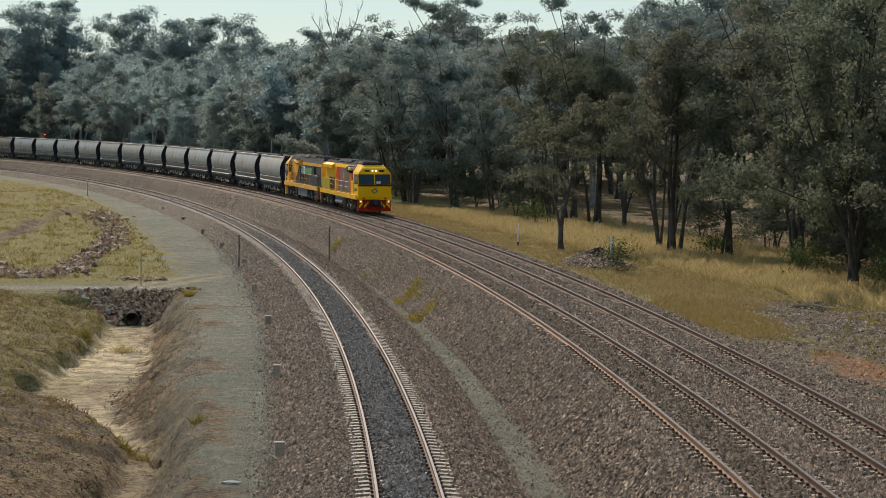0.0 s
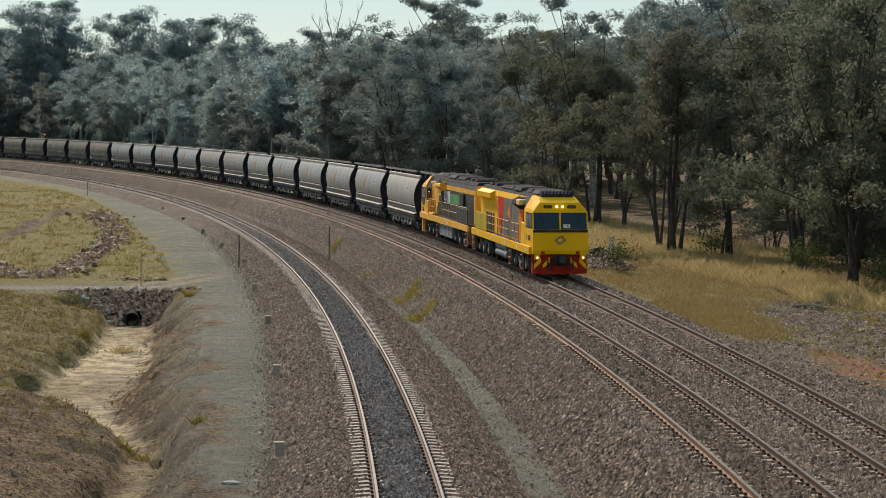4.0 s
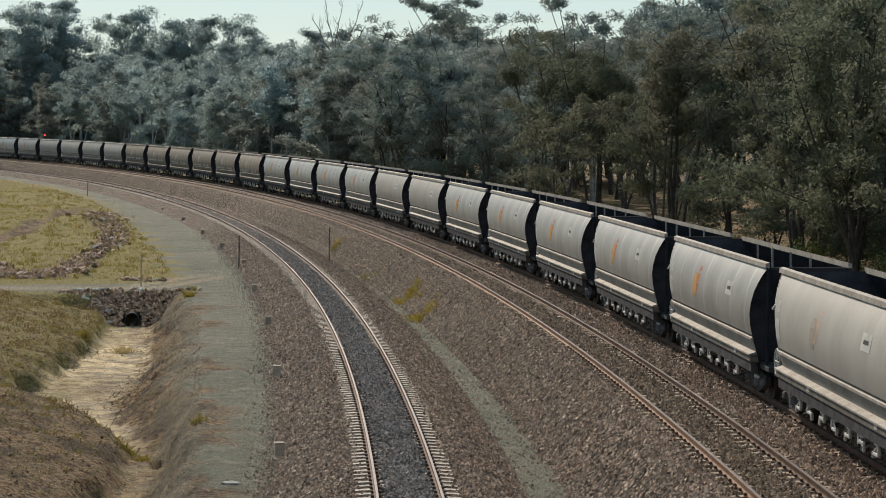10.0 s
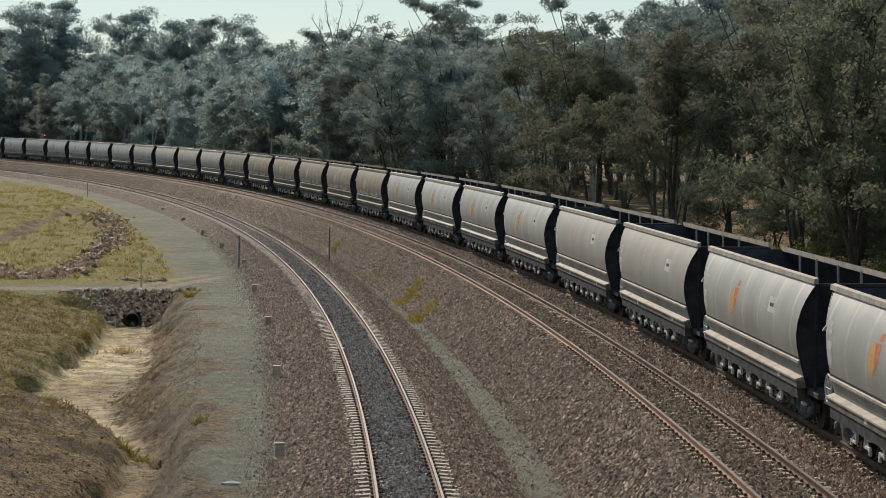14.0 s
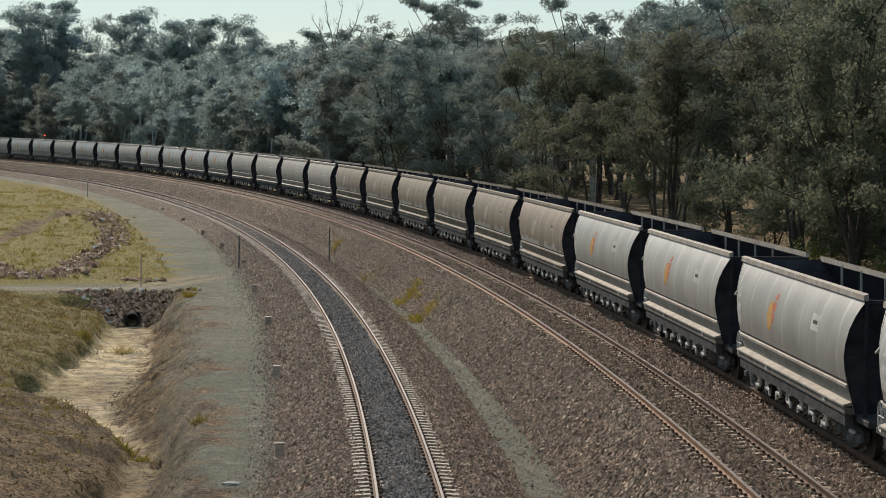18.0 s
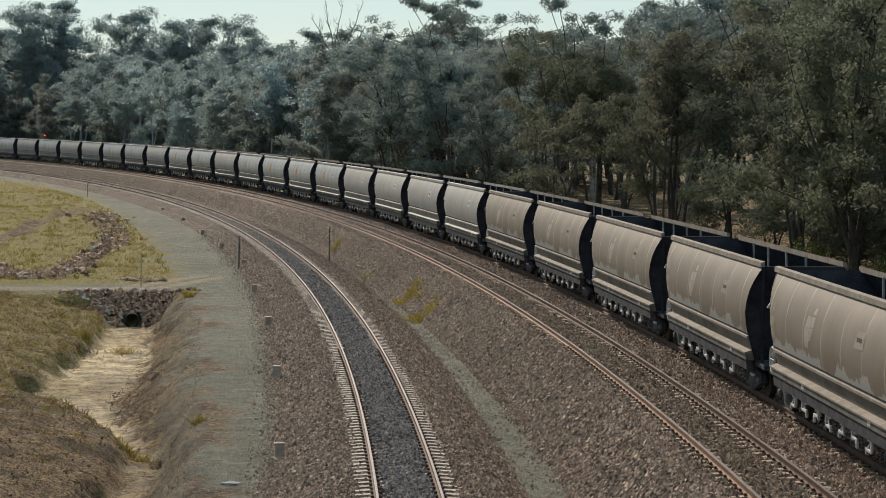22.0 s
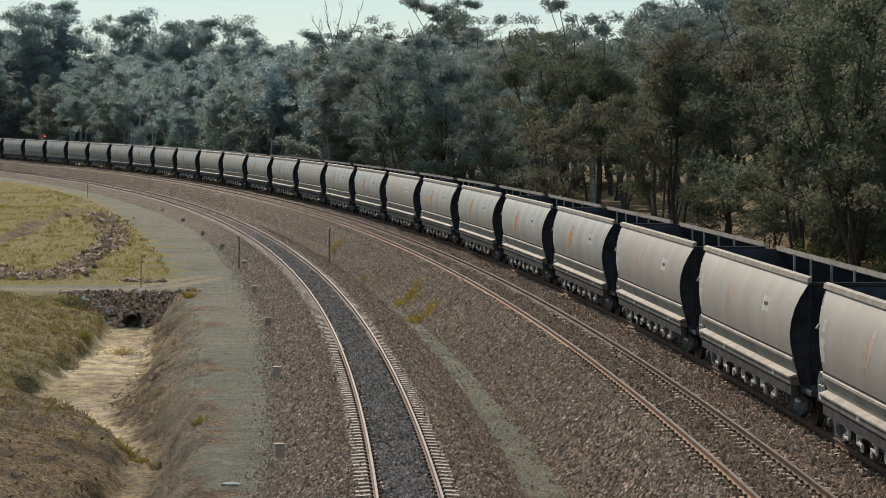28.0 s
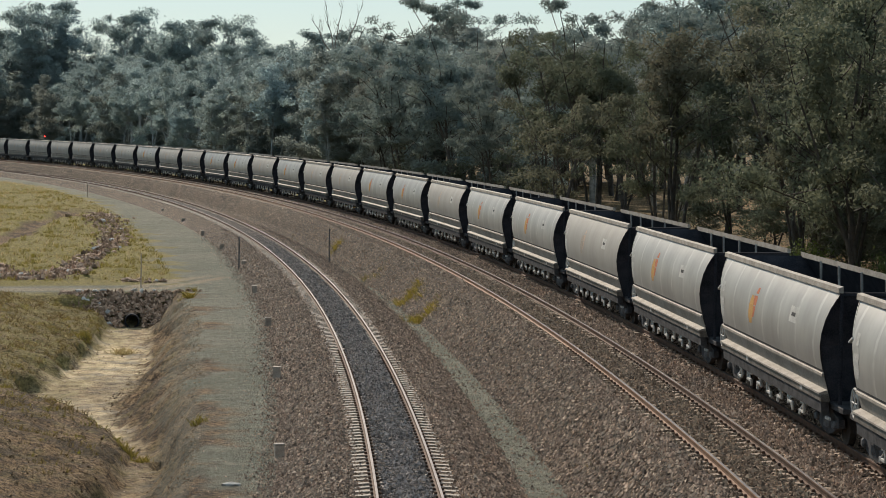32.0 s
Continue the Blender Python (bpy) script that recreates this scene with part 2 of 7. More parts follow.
def ground():
    gs = grid_steps([(-300, 40), (-20, 6), (10, 0.5), (135, 1.2), (300, 3.0), (470, 30), (1380, 30)])
    gd = grid_steps([(-640, 60), (-150, 12), (-60, 3), (-34, 0.34), (24, 2.0), (60, 12), (180, 70), (900, 70)])
    s, d = np.meshgrid(gs, gd, indexing="ij")
    x, y, _ = at(LINE_C, s, d)
    z = ground_z(s, d)
    n, m = s.shape
    i, j = np.meshgrid(np.arange(n - 1), np.arange(m - 1), indexing="ij")
    a = (i * m + j).ravel()
    ob = mesh_ob("ground", np.stack([x, y, z], -1).reshape(-1, 3), np.stack([a, a + 1, a + m + 1, a + m], -1).tolist(), M_GROUND, smooth=True)
    edge, da = road_left(s), lat_a(s)
    c, w = channel(s)
    n1, n2, n3 = fnoise(x, y, 9.0), fnoise(x, y, 2.2), fnoise(x + 40, y, 22.0)
    road = sm(-0.7, 0.9, d - edge + 1.5 * n1 + 0.8 * n2) * sm(1, 0, d + 5.2) * sm(0.2, -0.2, d - (-4.9))
    road = np.maximum(road, sm(91.5, 93, s) * sm(98.5, 96.5, s + 0.5 * n1) * sm(-60, -20, d) * (d < -10))      # track over the culvert
    old = np.abs(d + 28.4 - 0.158 * (s - 145) + 0.5 * n1)                                                       # swale across the grass: the dirt colour also stands for its shade
    dirt = sm(1.5, 0.7, old) * sm(122, 134, s) * sm(215, 190, s) * (d < edge)
    bank = (d < edge) * sm(92, 90, s)
    n4 = fnoise(x + 3, y + 7, 0.6, 3)
    sand = bank * sm(0.25, -0.1, np.abs(d - c - 0.25 * fnoise(x, y, 5.0)) - w - 0.25 * n2 - 0.2 * n4) * (0.75 + 0.25 * sm(-0.3, 0.4, n2 + n4))
    sand = sand * np.interp(s + 1.5 * n2, [20, 42, 46, 54, 57, 62, 66, 78, 82, 91], [0.3, 0.35, 0.9, 0.9, 0.4, 0.5, 1.0, 1.0, 0.55, 0.7])
    on_right = sm(c - 0.2, c + 0.3, d)
    low = sm(66, 44, s + 4 * n1 + 3 * n2)
    dirt = np.maximum(dirt, bank * np.clip(on_right + (1 - on_right) * (0.25 + 0.75 * low) + 0.5 * n4, 0, 1))
    road = np.maximum(road, bank * on_right * 0.45 * sm(-0.2, 0.5, n2 + 0.6 * n4 + 1.6 * (d - edge + 1.6)))
    dirt = np.maximum(dirt, sm(95, 91, s) * (d > edge - 0.8) * (d < -5))
    dirt = np.maximum(dirt, 0.85 * sm(15.5, 18.5, d + n1) * (d > 0))                                                # leaf litter under the trees, strengthened to paint in their shade
    green = (0.35 + 0.65 * sm(-0.2, 0.5, n3 + 0.5 * n2)) * (d < edge) * sm(92, 100, s) + sm(12, 8, d) * sm(3.5, 5, d) * sm(0.1, 0.6, n2 + n1) * 0.3
    tan = np.clip(0.85 * sm(0.35, 0.0, np.abs(np.abs(d + 20 - 0.46 * (s - 93.5) - 0.4 * n1) - 0.85) - 0.35 - 0.3 * n2) * sm(-23, -20, d) * sm(-13.6, -14.6, d) * sm(90.5, 92, s) * sm(107, 103, s) + 0.7 * sm(0.5, 0.1, np.abs(s - 94.6 - 0.5 * n1) - 0.9) * sm(-60, -40, d) * sm(-18, -20, d), 0, 1)
    green = np.maximum(green, sm(1.1, 0.7, np.hypot((d + 26) / 3.0, (s - 102) / 7) + 0.3 * n2))
    green = np.maximum(green, sm(1.15, 0.8, np.hypot((d - 4.7) / 1.9, (s - 58) / 9) + 0.3 * n2))
    patch = sm(0.1, 0.5, 1.2 - stony(s, d) + 0.5 * n2) * (d > 2)
    patch = np.maximum(patch, 0.9 * sm(3.9, 3.1, d + 0.7 * n2) * (d > 2))
    red = sm(0.0, 0.5, 1.0 - np.hypot((d - 5.7) / 1.7, (s - 38) / 9) + 0.5 * n2) * (d > 3.4)
    patch = patch * (1 - 0.85 * red)
    for nm, (r, g, b) in (("mask_a", (road, sand, dirt)), ("mask_b", (green, red, patch)), ("mask_c", (tan, tan, tan))):
        at_ = ob.data.attributes.new(nm, "FLOAT_COLOR", "POINT")
        at_.data.foreach_set("color", np.stack([r, g, b, np.ones_like(r)], -1).astype(np.float32).ravel())
    tagged(ob, "dry golden grass, pale washed gully and grey gravel ground", "ground", "", "structure")
    return ob


def ground_mat(nt, b):
    def attr(nm):
        a = nt.nodes.new("ShaderNodeAttribute")
        a.attribute_name = nm
        sp = nt.nodes.new("ShaderNodeSeparateColor")
        nt.links.new(a.outputs["Color"], sp.inputs[0])
        return sp.outputs
    ma, mb, mc = attr("mask_a"), attr("mask_b"), attr("mask_c")
    fine, mid_n, big = noise_tex(nt, 6, 8, 0.8), noise_tex(nt, 1.3, 5), noise_tex(nt, 0.12, 4)
    grass = blend(nt, mid_n, ramp(nt, fine, [(0.42, (0.11, 0.083, 0.034)), (0.58, (0.33, 0.262, 0.115))]), ramp(nt, fine, [(0.42, (0.12, 0.105, 0.03)), (0.58, (0.33, 0.275, 0.08))]))
    grass = blend(nt, mb[0], grass, ramp(nt, fine, [(0.42, (0.095, 0.08, 0.022)), (0.58, (0.30, 0.24, 0.068))]))
    dirt = ramp(nt, fine, [(0.42, (0.03, 0.018, 0.01)), (0.48, (0.15, 0.09, 0.045)), (0.57, (0.34, 0.225, 0.12))])
    damp = ramp(nt, fine, [(0.42, (0.018, 0.012, 0.007)), (0.58, (0.12, 0.078, 0.044))])          # darker wetter earth in patches
    dirt = blend(nt, ramp(nt, noise_tex(nt, 0.45, 6, 0.7), [(0.46, (0, 0, 0)), (0.56, (0.9, 0.9, 0.9))]), dirt, damp)
    col = blend(nt, ma[2], grass, dirt)
    sand = ramp(nt, blend(nt, 0.5, mid_n, fine), [(0.42, (0.26, 0.19, 0.12)), (0.48, (0.64, 0.49, 0.29)), (0.57, (0.86, 0.71, 0.46))])
    sand = blend(nt, ramp(nt, noise_tex(nt, 0.7, 5, 0.65), [(0.5, (0, 0, 0)), (0.62, (0.8, 0.8, 0.8))]), sand, ramp(nt, fine, [(0.42, (0.22, 0.185, 0.145)), (0.58, (0.44, 0.38, 0.30))]))
    col = blend(nt, ma[1], col, sand)
    redc = ramp(nt, fine, [(0.42, (0.16, 0.06, 0.028)), (0.58, (0.44, 0.21, 0.105))])
    col = blend(nt, mb[1], col, redc)
    vor = nt.nodes.new("ShaderNodeTexVoronoi")
    vor.inputs["Scale"].default_value = 8
    tc = nt.nodes.new("ShaderNodeTexCoord")
    nt.links.new(tc.outputs["Object"], vor.inputs["Vector"])
    sp = nt.nodes.new("ShaderNodeSeparateColor")
    nt.links.new(vor.outputs["Color"], sp.inputs[0])
    col = blend(nt, mb[2], col, ramp(nt, sp.outputs[0], [(0.1, (0.06, 0.043, 0.03)), (0.6, (0.16, 0.118, 0.083)), (0.95, (0.32, 0.245, 0.18))]))
    grit = noise_tex(nt, 40, 3, 0.7)
    road = blend(nt, ramp(nt, blend(nt, 0.6, mid_n, big), [(0.42, (0, 0, 0)), (0.58, (1, 1, 1))]), ramp(nt, grit, [(0.4, (0.085, 0.088, 0.058)), (0.58, (0.205, 0.206, 0.16))]), ramp(nt, grit, [(0.4, (0.125, 0.122, 0.085)), (0.58, (0.27, 0.26, 0.205))]))
    road = blend(nt, ramp(nt, noise_tex(nt, 3.2, 6, 0.75), [(0.36, (0.75, 0.75, 0.75)), (0.5, (0, 0, 0))]), road, (0.075, 0.07, 0.05))
    road = blend(nt, ramp(nt, noise_tex(nt, 0.9, 6, 0.7), [(0.54, (0, 0, 0)), (0.66, (0.6, 0.6, 0.6))]), road, (0.30, 0.285, 0.22))
    col = blend(nt, ma[0], col, road)
    col = blend(nt, mc[0], col, ramp(nt, fine, [(0.42, (0.17, 0.135, 0.09)), (0.58, (0.42, 0.345, 0.24))]))
    nt.links.new(col, b.inputs["Base Color"])
    b.inputs["Roughness"].default_value = 0.95
    b.inputs["Specular IOR Level"].default_value = 0.15
    bump(nt, b, fine, 1.0, 0.16)


M_GROUND = mat("ground_cover", ground_mat)
ground()

# ---- ballast beds and tracks ----
S_BED = grid_steps([(-300, 10), (10, 0.5), (140, 1.5), (470, 10), (1380, 10)])
loft("ballast_bed", LINE_C, S_BED,
     [(-6.9, -2.05), (-6.6, -1.75), (-6.1, -1.35), (-5.7, -0.8), (-5.35, -0.38), (-5.1, -0.13), (-4.75, -0.11), (-4.32, -0.12), (-4.18, -0.12), (-3.5, -0.075), (-2.82, -0.12), (-2.68, -0.12), (-2.2, -0.115),
      (-1.75, -0.17), (-1.25, -0.19), (-0.83, -0.2), (-0.68, -0.2), (0, -0.155), (0.68, -0.2), (0.83, -0.2), (1.25, -0.19), (1.7, -0.18), (2.1, -0.34), (2.7, -0.6), (3.3, -0.85), (3.7, -1.0)],
     [M_BALLAST, M_BALLAST_BROWN], idx_of=[0] * 7 + [1] * 5 + [0] * 13, jitter=0.008, label="grey-brown crushed stone ballast under the double track", category="ballast")
loft("ballast_bed", LINE_A, S_BED,
     [(-3.6, -1.0), (-3.3, -0.82), (-3.0, -0.72), (-2.5, -0.5), (-2.0, -0.25), (-1.7, -0.19), (-1.25, -0.2), (-0.72, -0.2), (-0.6, -0.165), (-0.3, -0.15), (0, -0.15), (0.3, -0.15), (0.6, -0.165), (0.72, -0.2), (1.25, -0.2),
      (1.75, -0.2), (2.3, -0.34), (2.8, -0.52), (3.15, -0.66), (3.4, -0.85)],
     [M_BALLAST, M_BALLAST_DARK, M_BALLAST_BROWN], z_of=z_a, idx_of=[0] * 6 + [0, 1, 1, 1, 1, 1, 1, 2, 2, 2, 0, 0, 0], jitter=0.008, label="brown ballast with fresh dark stone between the rails", category="ballast")

RAIL_PROFILE = [(-0.07, -0.165), (-0.07, -0.15), (-0.013, -0.135), (-0.013, -0.05), (-0.036, -0.04), (-0.036, -0.005), (-0.03, 0), (0.03, 0), (0.036, -0.005), (0.036, -0.04), (0.013, -0.05), (0.013, -0.135), (0.07, -0.15), (0.07, -0.165)]


def sleeper_mesh(material):
    bm = bmesh.new()
    add_prism(bm, [(-1.25, -0.36), (1.25, -0.36), (1.24, -0.19), (0.9, -0.165), (0.55, -0.165), (0.3, -0.19), (-0.3, -0.19), (-0.55, -0.165), (-0.9, -0.165), (-1.24, -0.19)], -0.12, 0.12)
    me = bpy.data.meshes.new("sleeper")
    bm.to_mesh(me)
    bm.free()
    me.materials.append(material)
    return me


def clip_mesh():
    bm = bmesh.new()
    for sx in (-1, 1):
        for e in (-1, 1):
            add_box(bm, sx * 0.7525 + e * 0.10, 0, -0.135, 0.07, 0.09, 0.06, 0.012)
    me = bpy.data.meshes.new("rail_clips")
    bm.to_mesh(me)
    bm.free()
    me.materials.append(M_RAIL_SIDE)
    return me


SLEEPER_PALE, SLEEPER_BROWN, CLIPS = sleeper_mesh(M_CONCRETE), sleeper_mesh(M_SLEEPER_BROWN), clip_mesh()


def track(ln, d0, z_of, mats_l, mats_r, label, n_first, SLEEPER, s_first=2):
    base = tagged(new("railway_track"), label, "railway track", "tracks", "structure")
    ss = grid_steps([(-300, 10), (10, 1.0), (470, 8), (1380, 8)])
    for sx, mm in ((-0.7525, mats_l), (0.7525, mats_r)):
        loft("rail", ln, ss, [(d0 + sx + q[0], q[1]) for q in RAIL_PROFILE], mm, z_of=z_of, idx_of=[0] * 6 + [1] + [0] * 6, parent=base)
    pitch = 0.62
    s_all = np.arange(s_first, 470, pitch)
    x, y, h = at(ln, s_all, d0)
    z = z_of(s_all)
    verts, faces = [], []
    sv = [tuple(q.co) for q in SLEEPER.vertices]
    sf = [tuple(q.vertices) for q in SLEEPER.polygons]
    for k in range(len(s_all)):
        turn = -h[k] + math.sin(k * 12.9) * 0.008
        if k < n_first:
            for nm, me in (("sleeper", SLEEPER), ("rail_clips", CLIPS))[:2 if k < 60 else 1]:
                o = new(nm, me)
                o.parent = base
                o.matrix_basis = Matrix.Translation((x[k], y[k], z[k])) @ Matrix.Rotation(turn, 4, "Z")
        else:
            cs, sn, b0 = math.cos(turn), math.sin(turn), len(verts)
            verts += [(x[k] + cs * q[0] - sn * q[1], y[k] + sn * q[0] + cs * q[1], z[k] + q[2]) for q in sv]
            faces += [tuple(b0 + i for i in q) for q in sf]
    tagged(mesh_ob("sleepers", verts, faces, SLEEPER.materials[0], base), kind="stuff")


track(LINE_A, 0, z_a, [M_RAIL_SIDE, M_RAIL_TOP], [M_RAIL_SIDE, M_RAIL_TOP], "single curved track with bright worn rails on concrete sleepers", 175, SLEEPER_PALE, 14)
track(LINE_C, DB, lambda s: np.full(np.shape(s), ZB), [M_RAIL_RUST, M_RAIL_TOP_DULL], [M_RAIL_SIDE, M_RAIL_TOP_DULL], "middle track with orange-rusted rail on concrete sleepers", 165, SLEEPER_BROWN)
track(LINE_C, 0, lambda s: np.zeros(np.shape(s)), [M_RAIL_SIDE, M_RAIL_TOP_DULL], [M_RAIL_SIDE, M_RAIL_TOP_DULL], "track with dark brown rails on concrete sleepers", 165, SLEEPER_BROWN)

# ---- trees ----
M_BARK_DARK = simple("dark_gum_bark", (0.035, 0.03, 0.026), (0.10, 0.085, 0.072), 0.95, 0, 2.5, 0.02, 0.3)
# distant bark: haze is put into this pale bluish colour
M_BARK_HAZE = simple("haze_paled_gum_bark", (0.22, 0.245, 0.25), (0.34, 0.37, 0.375), 0.9, 0, 1.2, 0.01, 0.15)
M_BARK_PALE = simple("pale_gum_bark", (0.16, 0.145, 0.125), (0.36, 0.33, 0.29), 0.85, 0, 1.2, 0.01, 0.2)


def leaf_material(name, dark, light, through_=0.35, autumn=(0.16, 0.12, 0.08)):
    """Gum leaves: tone by leaf, by bough and by tree, some trees browned by the dry season."""
    def build(nt, b):
        geo = nt.nodes.new("ShaderNodeNewGeometry")
        col = ramp(nt, geo.outputs["Random Per Island"], [(0.1, dark), (0.8, light), (1.0, tuple(min(1, c * 1.25) for c in light))])
        big = noise_tex(nt, 0.45, 3)
        col = blend(nt, 0.5, col, ramp(nt, big, [(0.36, dark), (0.64, light)]))
        oi = nt.nodes.new("ShaderNodeObjectInfo")
        col = blend(nt, 0.4, col, ramp(nt, oi.outputs["Random"], [(0.05, tuple(c * 0.6 for c in light)), (0.4, light), (0.6, autumn), (0.8, (light[0] * 0.8, light[1] * 0.95, light[2] * 1.1)), (1.0, tuple(c * 1.15 for c in light))]))
        nt.links.new(col, b.inputs["Base Color"])
        b.inputs["Roughness"].default_value = 0.75
        b.inputs["Specular IOR Level"].default_value = 0.06
        tr = nt.nodes.new("ShaderNodeBsdfTranslucent")
        nt.links.new(col, tr.inputs["Color"])
        mx = nt.nodes.new("ShaderNodeMixShader")
        mx.inputs[0].default_value = through_
        nt.links.new(b.outputs[0], mx.inputs[1])
        nt.links.new(tr.outputs[0], mx.inputs[2])
        nt.links.new(mx.outputs[0], nt.nodes["Material Output"].inputs["Surface"])
    return mat(name, build)


M_LEAF_OLIVE = leaf_material("olive_gum_leaves", (0.0778, 0.0885, 0.0653), (0.165, 0.181, 0.122), 0.4, (0.167, 0.136, 0.0984))
# the next three leaf colours carry painted haze, paler and bluer with distance
M_LEAF_HAZE_MID = leaf_material("haze_greyed_gum_leaves", (0.16, 0.197, 0.18), (0.261, 0.306, 0.275), 0.45, (0.289, 0.26, 0.216))
M_LEAF_HAZE_FAR = leaf_material("haze_paled_gum_leaves", (0.189, 0.222, 0.204), (0.23, 0.266, 0.244), 0.7, (0.247, 0.235, 0.198))
M_LEAF_HAZE_BLUE = leaf_material("haze_blued_gum_leaves", (0.281, 0.359, 0.354), (0.329, 0.409, 0.401), 0.7, (0.338, 0.376, 0.337))
M_LEAF_SHRUB = leaf_material("green_shrub_leaves", (0.03, 0.05, 0.012), (0.09, 0.12, 0.035))


def tube(verts, faces, pts, radii, seg):
    """Adds a tapering tube through the points."""
    b0 = len(verts)
    for k, (q, r) in enumerate(zip(pts, radii)):
        a = pts[max(k - 1, 0)]
        c = pts[min(k + 1, len(pts) - 1)]
        t = (c - a).normalized()
        u = t.orthogonal().normalized()
        w = t.cross(u)
        for j in range(seg):
            an = 2 * math.pi * j / seg
            verts.append(q + (u * math.cos(an) + w * math.sin(an)) * r)
    for k in range(len(pts) - 1):
        for j in range(seg):
            a, b = b0 + k * seg + j, b0 + k * seg + (j + 1) % seg
            faces.append((a, b, b + seg, a + seg))


def tree_shape(seed, height, trunk_r, bare, spread, clumps, leaves, leaf, stems=1, top_heavy=0.5, dome=False, bough=1.2, crisp=0.5):
    """Vertices and faces of a gum's wood and of its leaves. bare: the share of the height without foliage; bough: the size of its clumps."""
    rng = random.Random(seed)
    wood_v, wood_f, tips = [], [], []

    def wander(p, d, length, n, wob, lift):
        pts = [p.copy()]
        for _ in range(n):
            d = (d + Vector((rng.gauss(0, wob), rng.gauss(0, wob), rng.gauss(0, wob * 0.5) + lift))).normalized()
            p = p + d * (length / n)
            pts.append(p.copy())
        return pts, d

    for st in range(stems):
        lean = Vector((rng.gauss(0, 0.03 + 0.05 * (stems > 1)), rng.gauss(0, 0.03 + 0.05 * (stems > 1)), 1)).normalized()
        hh = height * (1 if st == 0 else rng.uniform(0.7, 0.95)) * (0.74 if dome else 0.92)
        rr = trunk_r * (1 if st == 0 else 0.7)
        base = Vector((rng.gauss(0, 0.25) * (st > 0), rng.gauss(0, 0.25) * (st > 0), -0.3))
        pts, _ = wander(base, lean, hh, 9, 0.07, 0.05)
        tube(wood_v, wood_f, pts, [rr * (1.25 if k == 0 else 1) * (1 - 0.88 * k / 9) for k in range(10)], 6)
        n_limb = int((9 + height * (0.2 if dome else 0.35)) * (1.0, 0.75, 0.55, 0.45)[stems - 1])
        for _ in range(n_limb):
            f = bare + (0.97 - bare) * rng.random() ** (0.9 - 0.4 * top_heavy)
            k = min(int(f * 9), 8)
            p = pts[k].lerp(pts[k + 1], f * 9 - k)
            an = rng.uniform(0, 2 * math.pi)
            d = Vector((math.cos(an), math.sin(an), rng.uniform(0.25, 1.0))).normalized()
            ln_ = spread * rng.uniform(0.45, 1.0) * (1.15 - 0.75 * max(0, (f - bare) / (1 - bare)) ** 1.5)
            if dome:
                d = Vector((math.cos(an), math.sin(an), rng.uniform(0.5, 1.5))).normalized()
                ln_ = spread * rng.uniform(0.6, 1.05) * (0.75 + 0.35 * math.sin(math.pi * min(1, (f - bare) / (1 - bare))))
            lp, d2 = wander(p, d, ln_, 5, 0.2, 0.05)
            r0 = rr * 0.42 * (1 - 0.7 * f)
            tube(wood_v, wood_f, lp, [max(0.0022 * height, r0 * (1 - 0.85 * q / 5)) for q in range(6)], 3)
            tips += [lp[-1], lp[-1], lp[3], lp[4]]
            for _ in range(2):
                q = rng.choice(lp[2:])
                sp, _ = wander(q, Vector((rng.gauss(0, 1), rng.gauss(0, 1), rng.uniform(-0.1, 0.9))).normalized(), ln_ * 0.45, 3, 0.25, 0.0)
                tube(wood_v, wood_f, sp, [max(0.0016 * height, r0 * 0.35 * (1 - 0.8 * g / 3)) for g in range(4)], 3)
                tips += [sp[-1], sp[-1], sp[2]]
    g = np.random.default_rng(seed)
    # boughs: domed clumps round the limb tips, thick on top and ragged below
    centres = np.array([tuple(rng.choice(tips)) for _ in range(clumps)]) + g.normal(0, 0.25, (clumps, 3))
    csize = g.uniform(0.55, 1.15, clumps) * bough
    which = g.integers(0, clumps, leaves)
    out = g.normal(0, 1, (leaves, 3))
    out[:, 2] += 0.45
    out /= np.linalg.norm(out, axis=1)[:, None]
    r = csize[which] * g.random(leaves) ** 0.4 * (1 + 0.12 * g.normal(0, 1, leaves))
    flat = np.where(out[:, 2] > 0, 0.65, 0.4)
    pos = centres[which] + out * r[:, None] * np.stack([np.ones(leaves), np.ones(leaves), flat], -1)
    size = leaf * g.uniform(0.6, 1.35, leaves)
    # blades hang: the long axis points mostly down, with all turns about it
    long_ax = np.stack([g.normal(0, 0.75, leaves), g.normal(0, 0.75, leaves), -np.abs(g.normal(0.55, 0.5, leaves))], -1)
    long_ax /= np.linalg.norm(long_ax, axis=1)[:, None]
    side = np.cross(long_ax, g.normal(0, 1, (leaves, 3)))
    side /= np.linalg.norm(side, axis=1)[:, None] + 1e-9
    # shade by the roundness of the bough and of the whole crown, and a little by each blade
    axis = np.stack([np.zeros(leaves), np.zeros(leaves), np.full(leaves, height * 0.5)], -1)
    round_ = pos - axis
    round_ /= np.linalg.norm(round_, axis=1)[:, None] + 1e-9
    blade = np.cross(side, long_ax)
    soft_n = out * 0.6 + round_ * 0.4
    turn = np.sum(blade * soft_n, 1) < 0
    side[turn] *= -1
    blade[turn] *= -1
    nrm = soft_n + blade * crisp
    nrm /= np.linalg.norm(nrm, axis=1)[:, None] + 1e-9
    L, W_ = long_ax * size[:, None], side * (size * 0.24)[:, None]
    lv = np.stack([pos - W_, pos + W_, pos + L], 1).reshape(-1, 3)
    k = np.arange(leaves) * 3
    lf = np.stack([k, k + 1, k + 2], -1)
    return wood_v, wood_f, lv, lf, np.repeat(nrm, 3, axis=0)


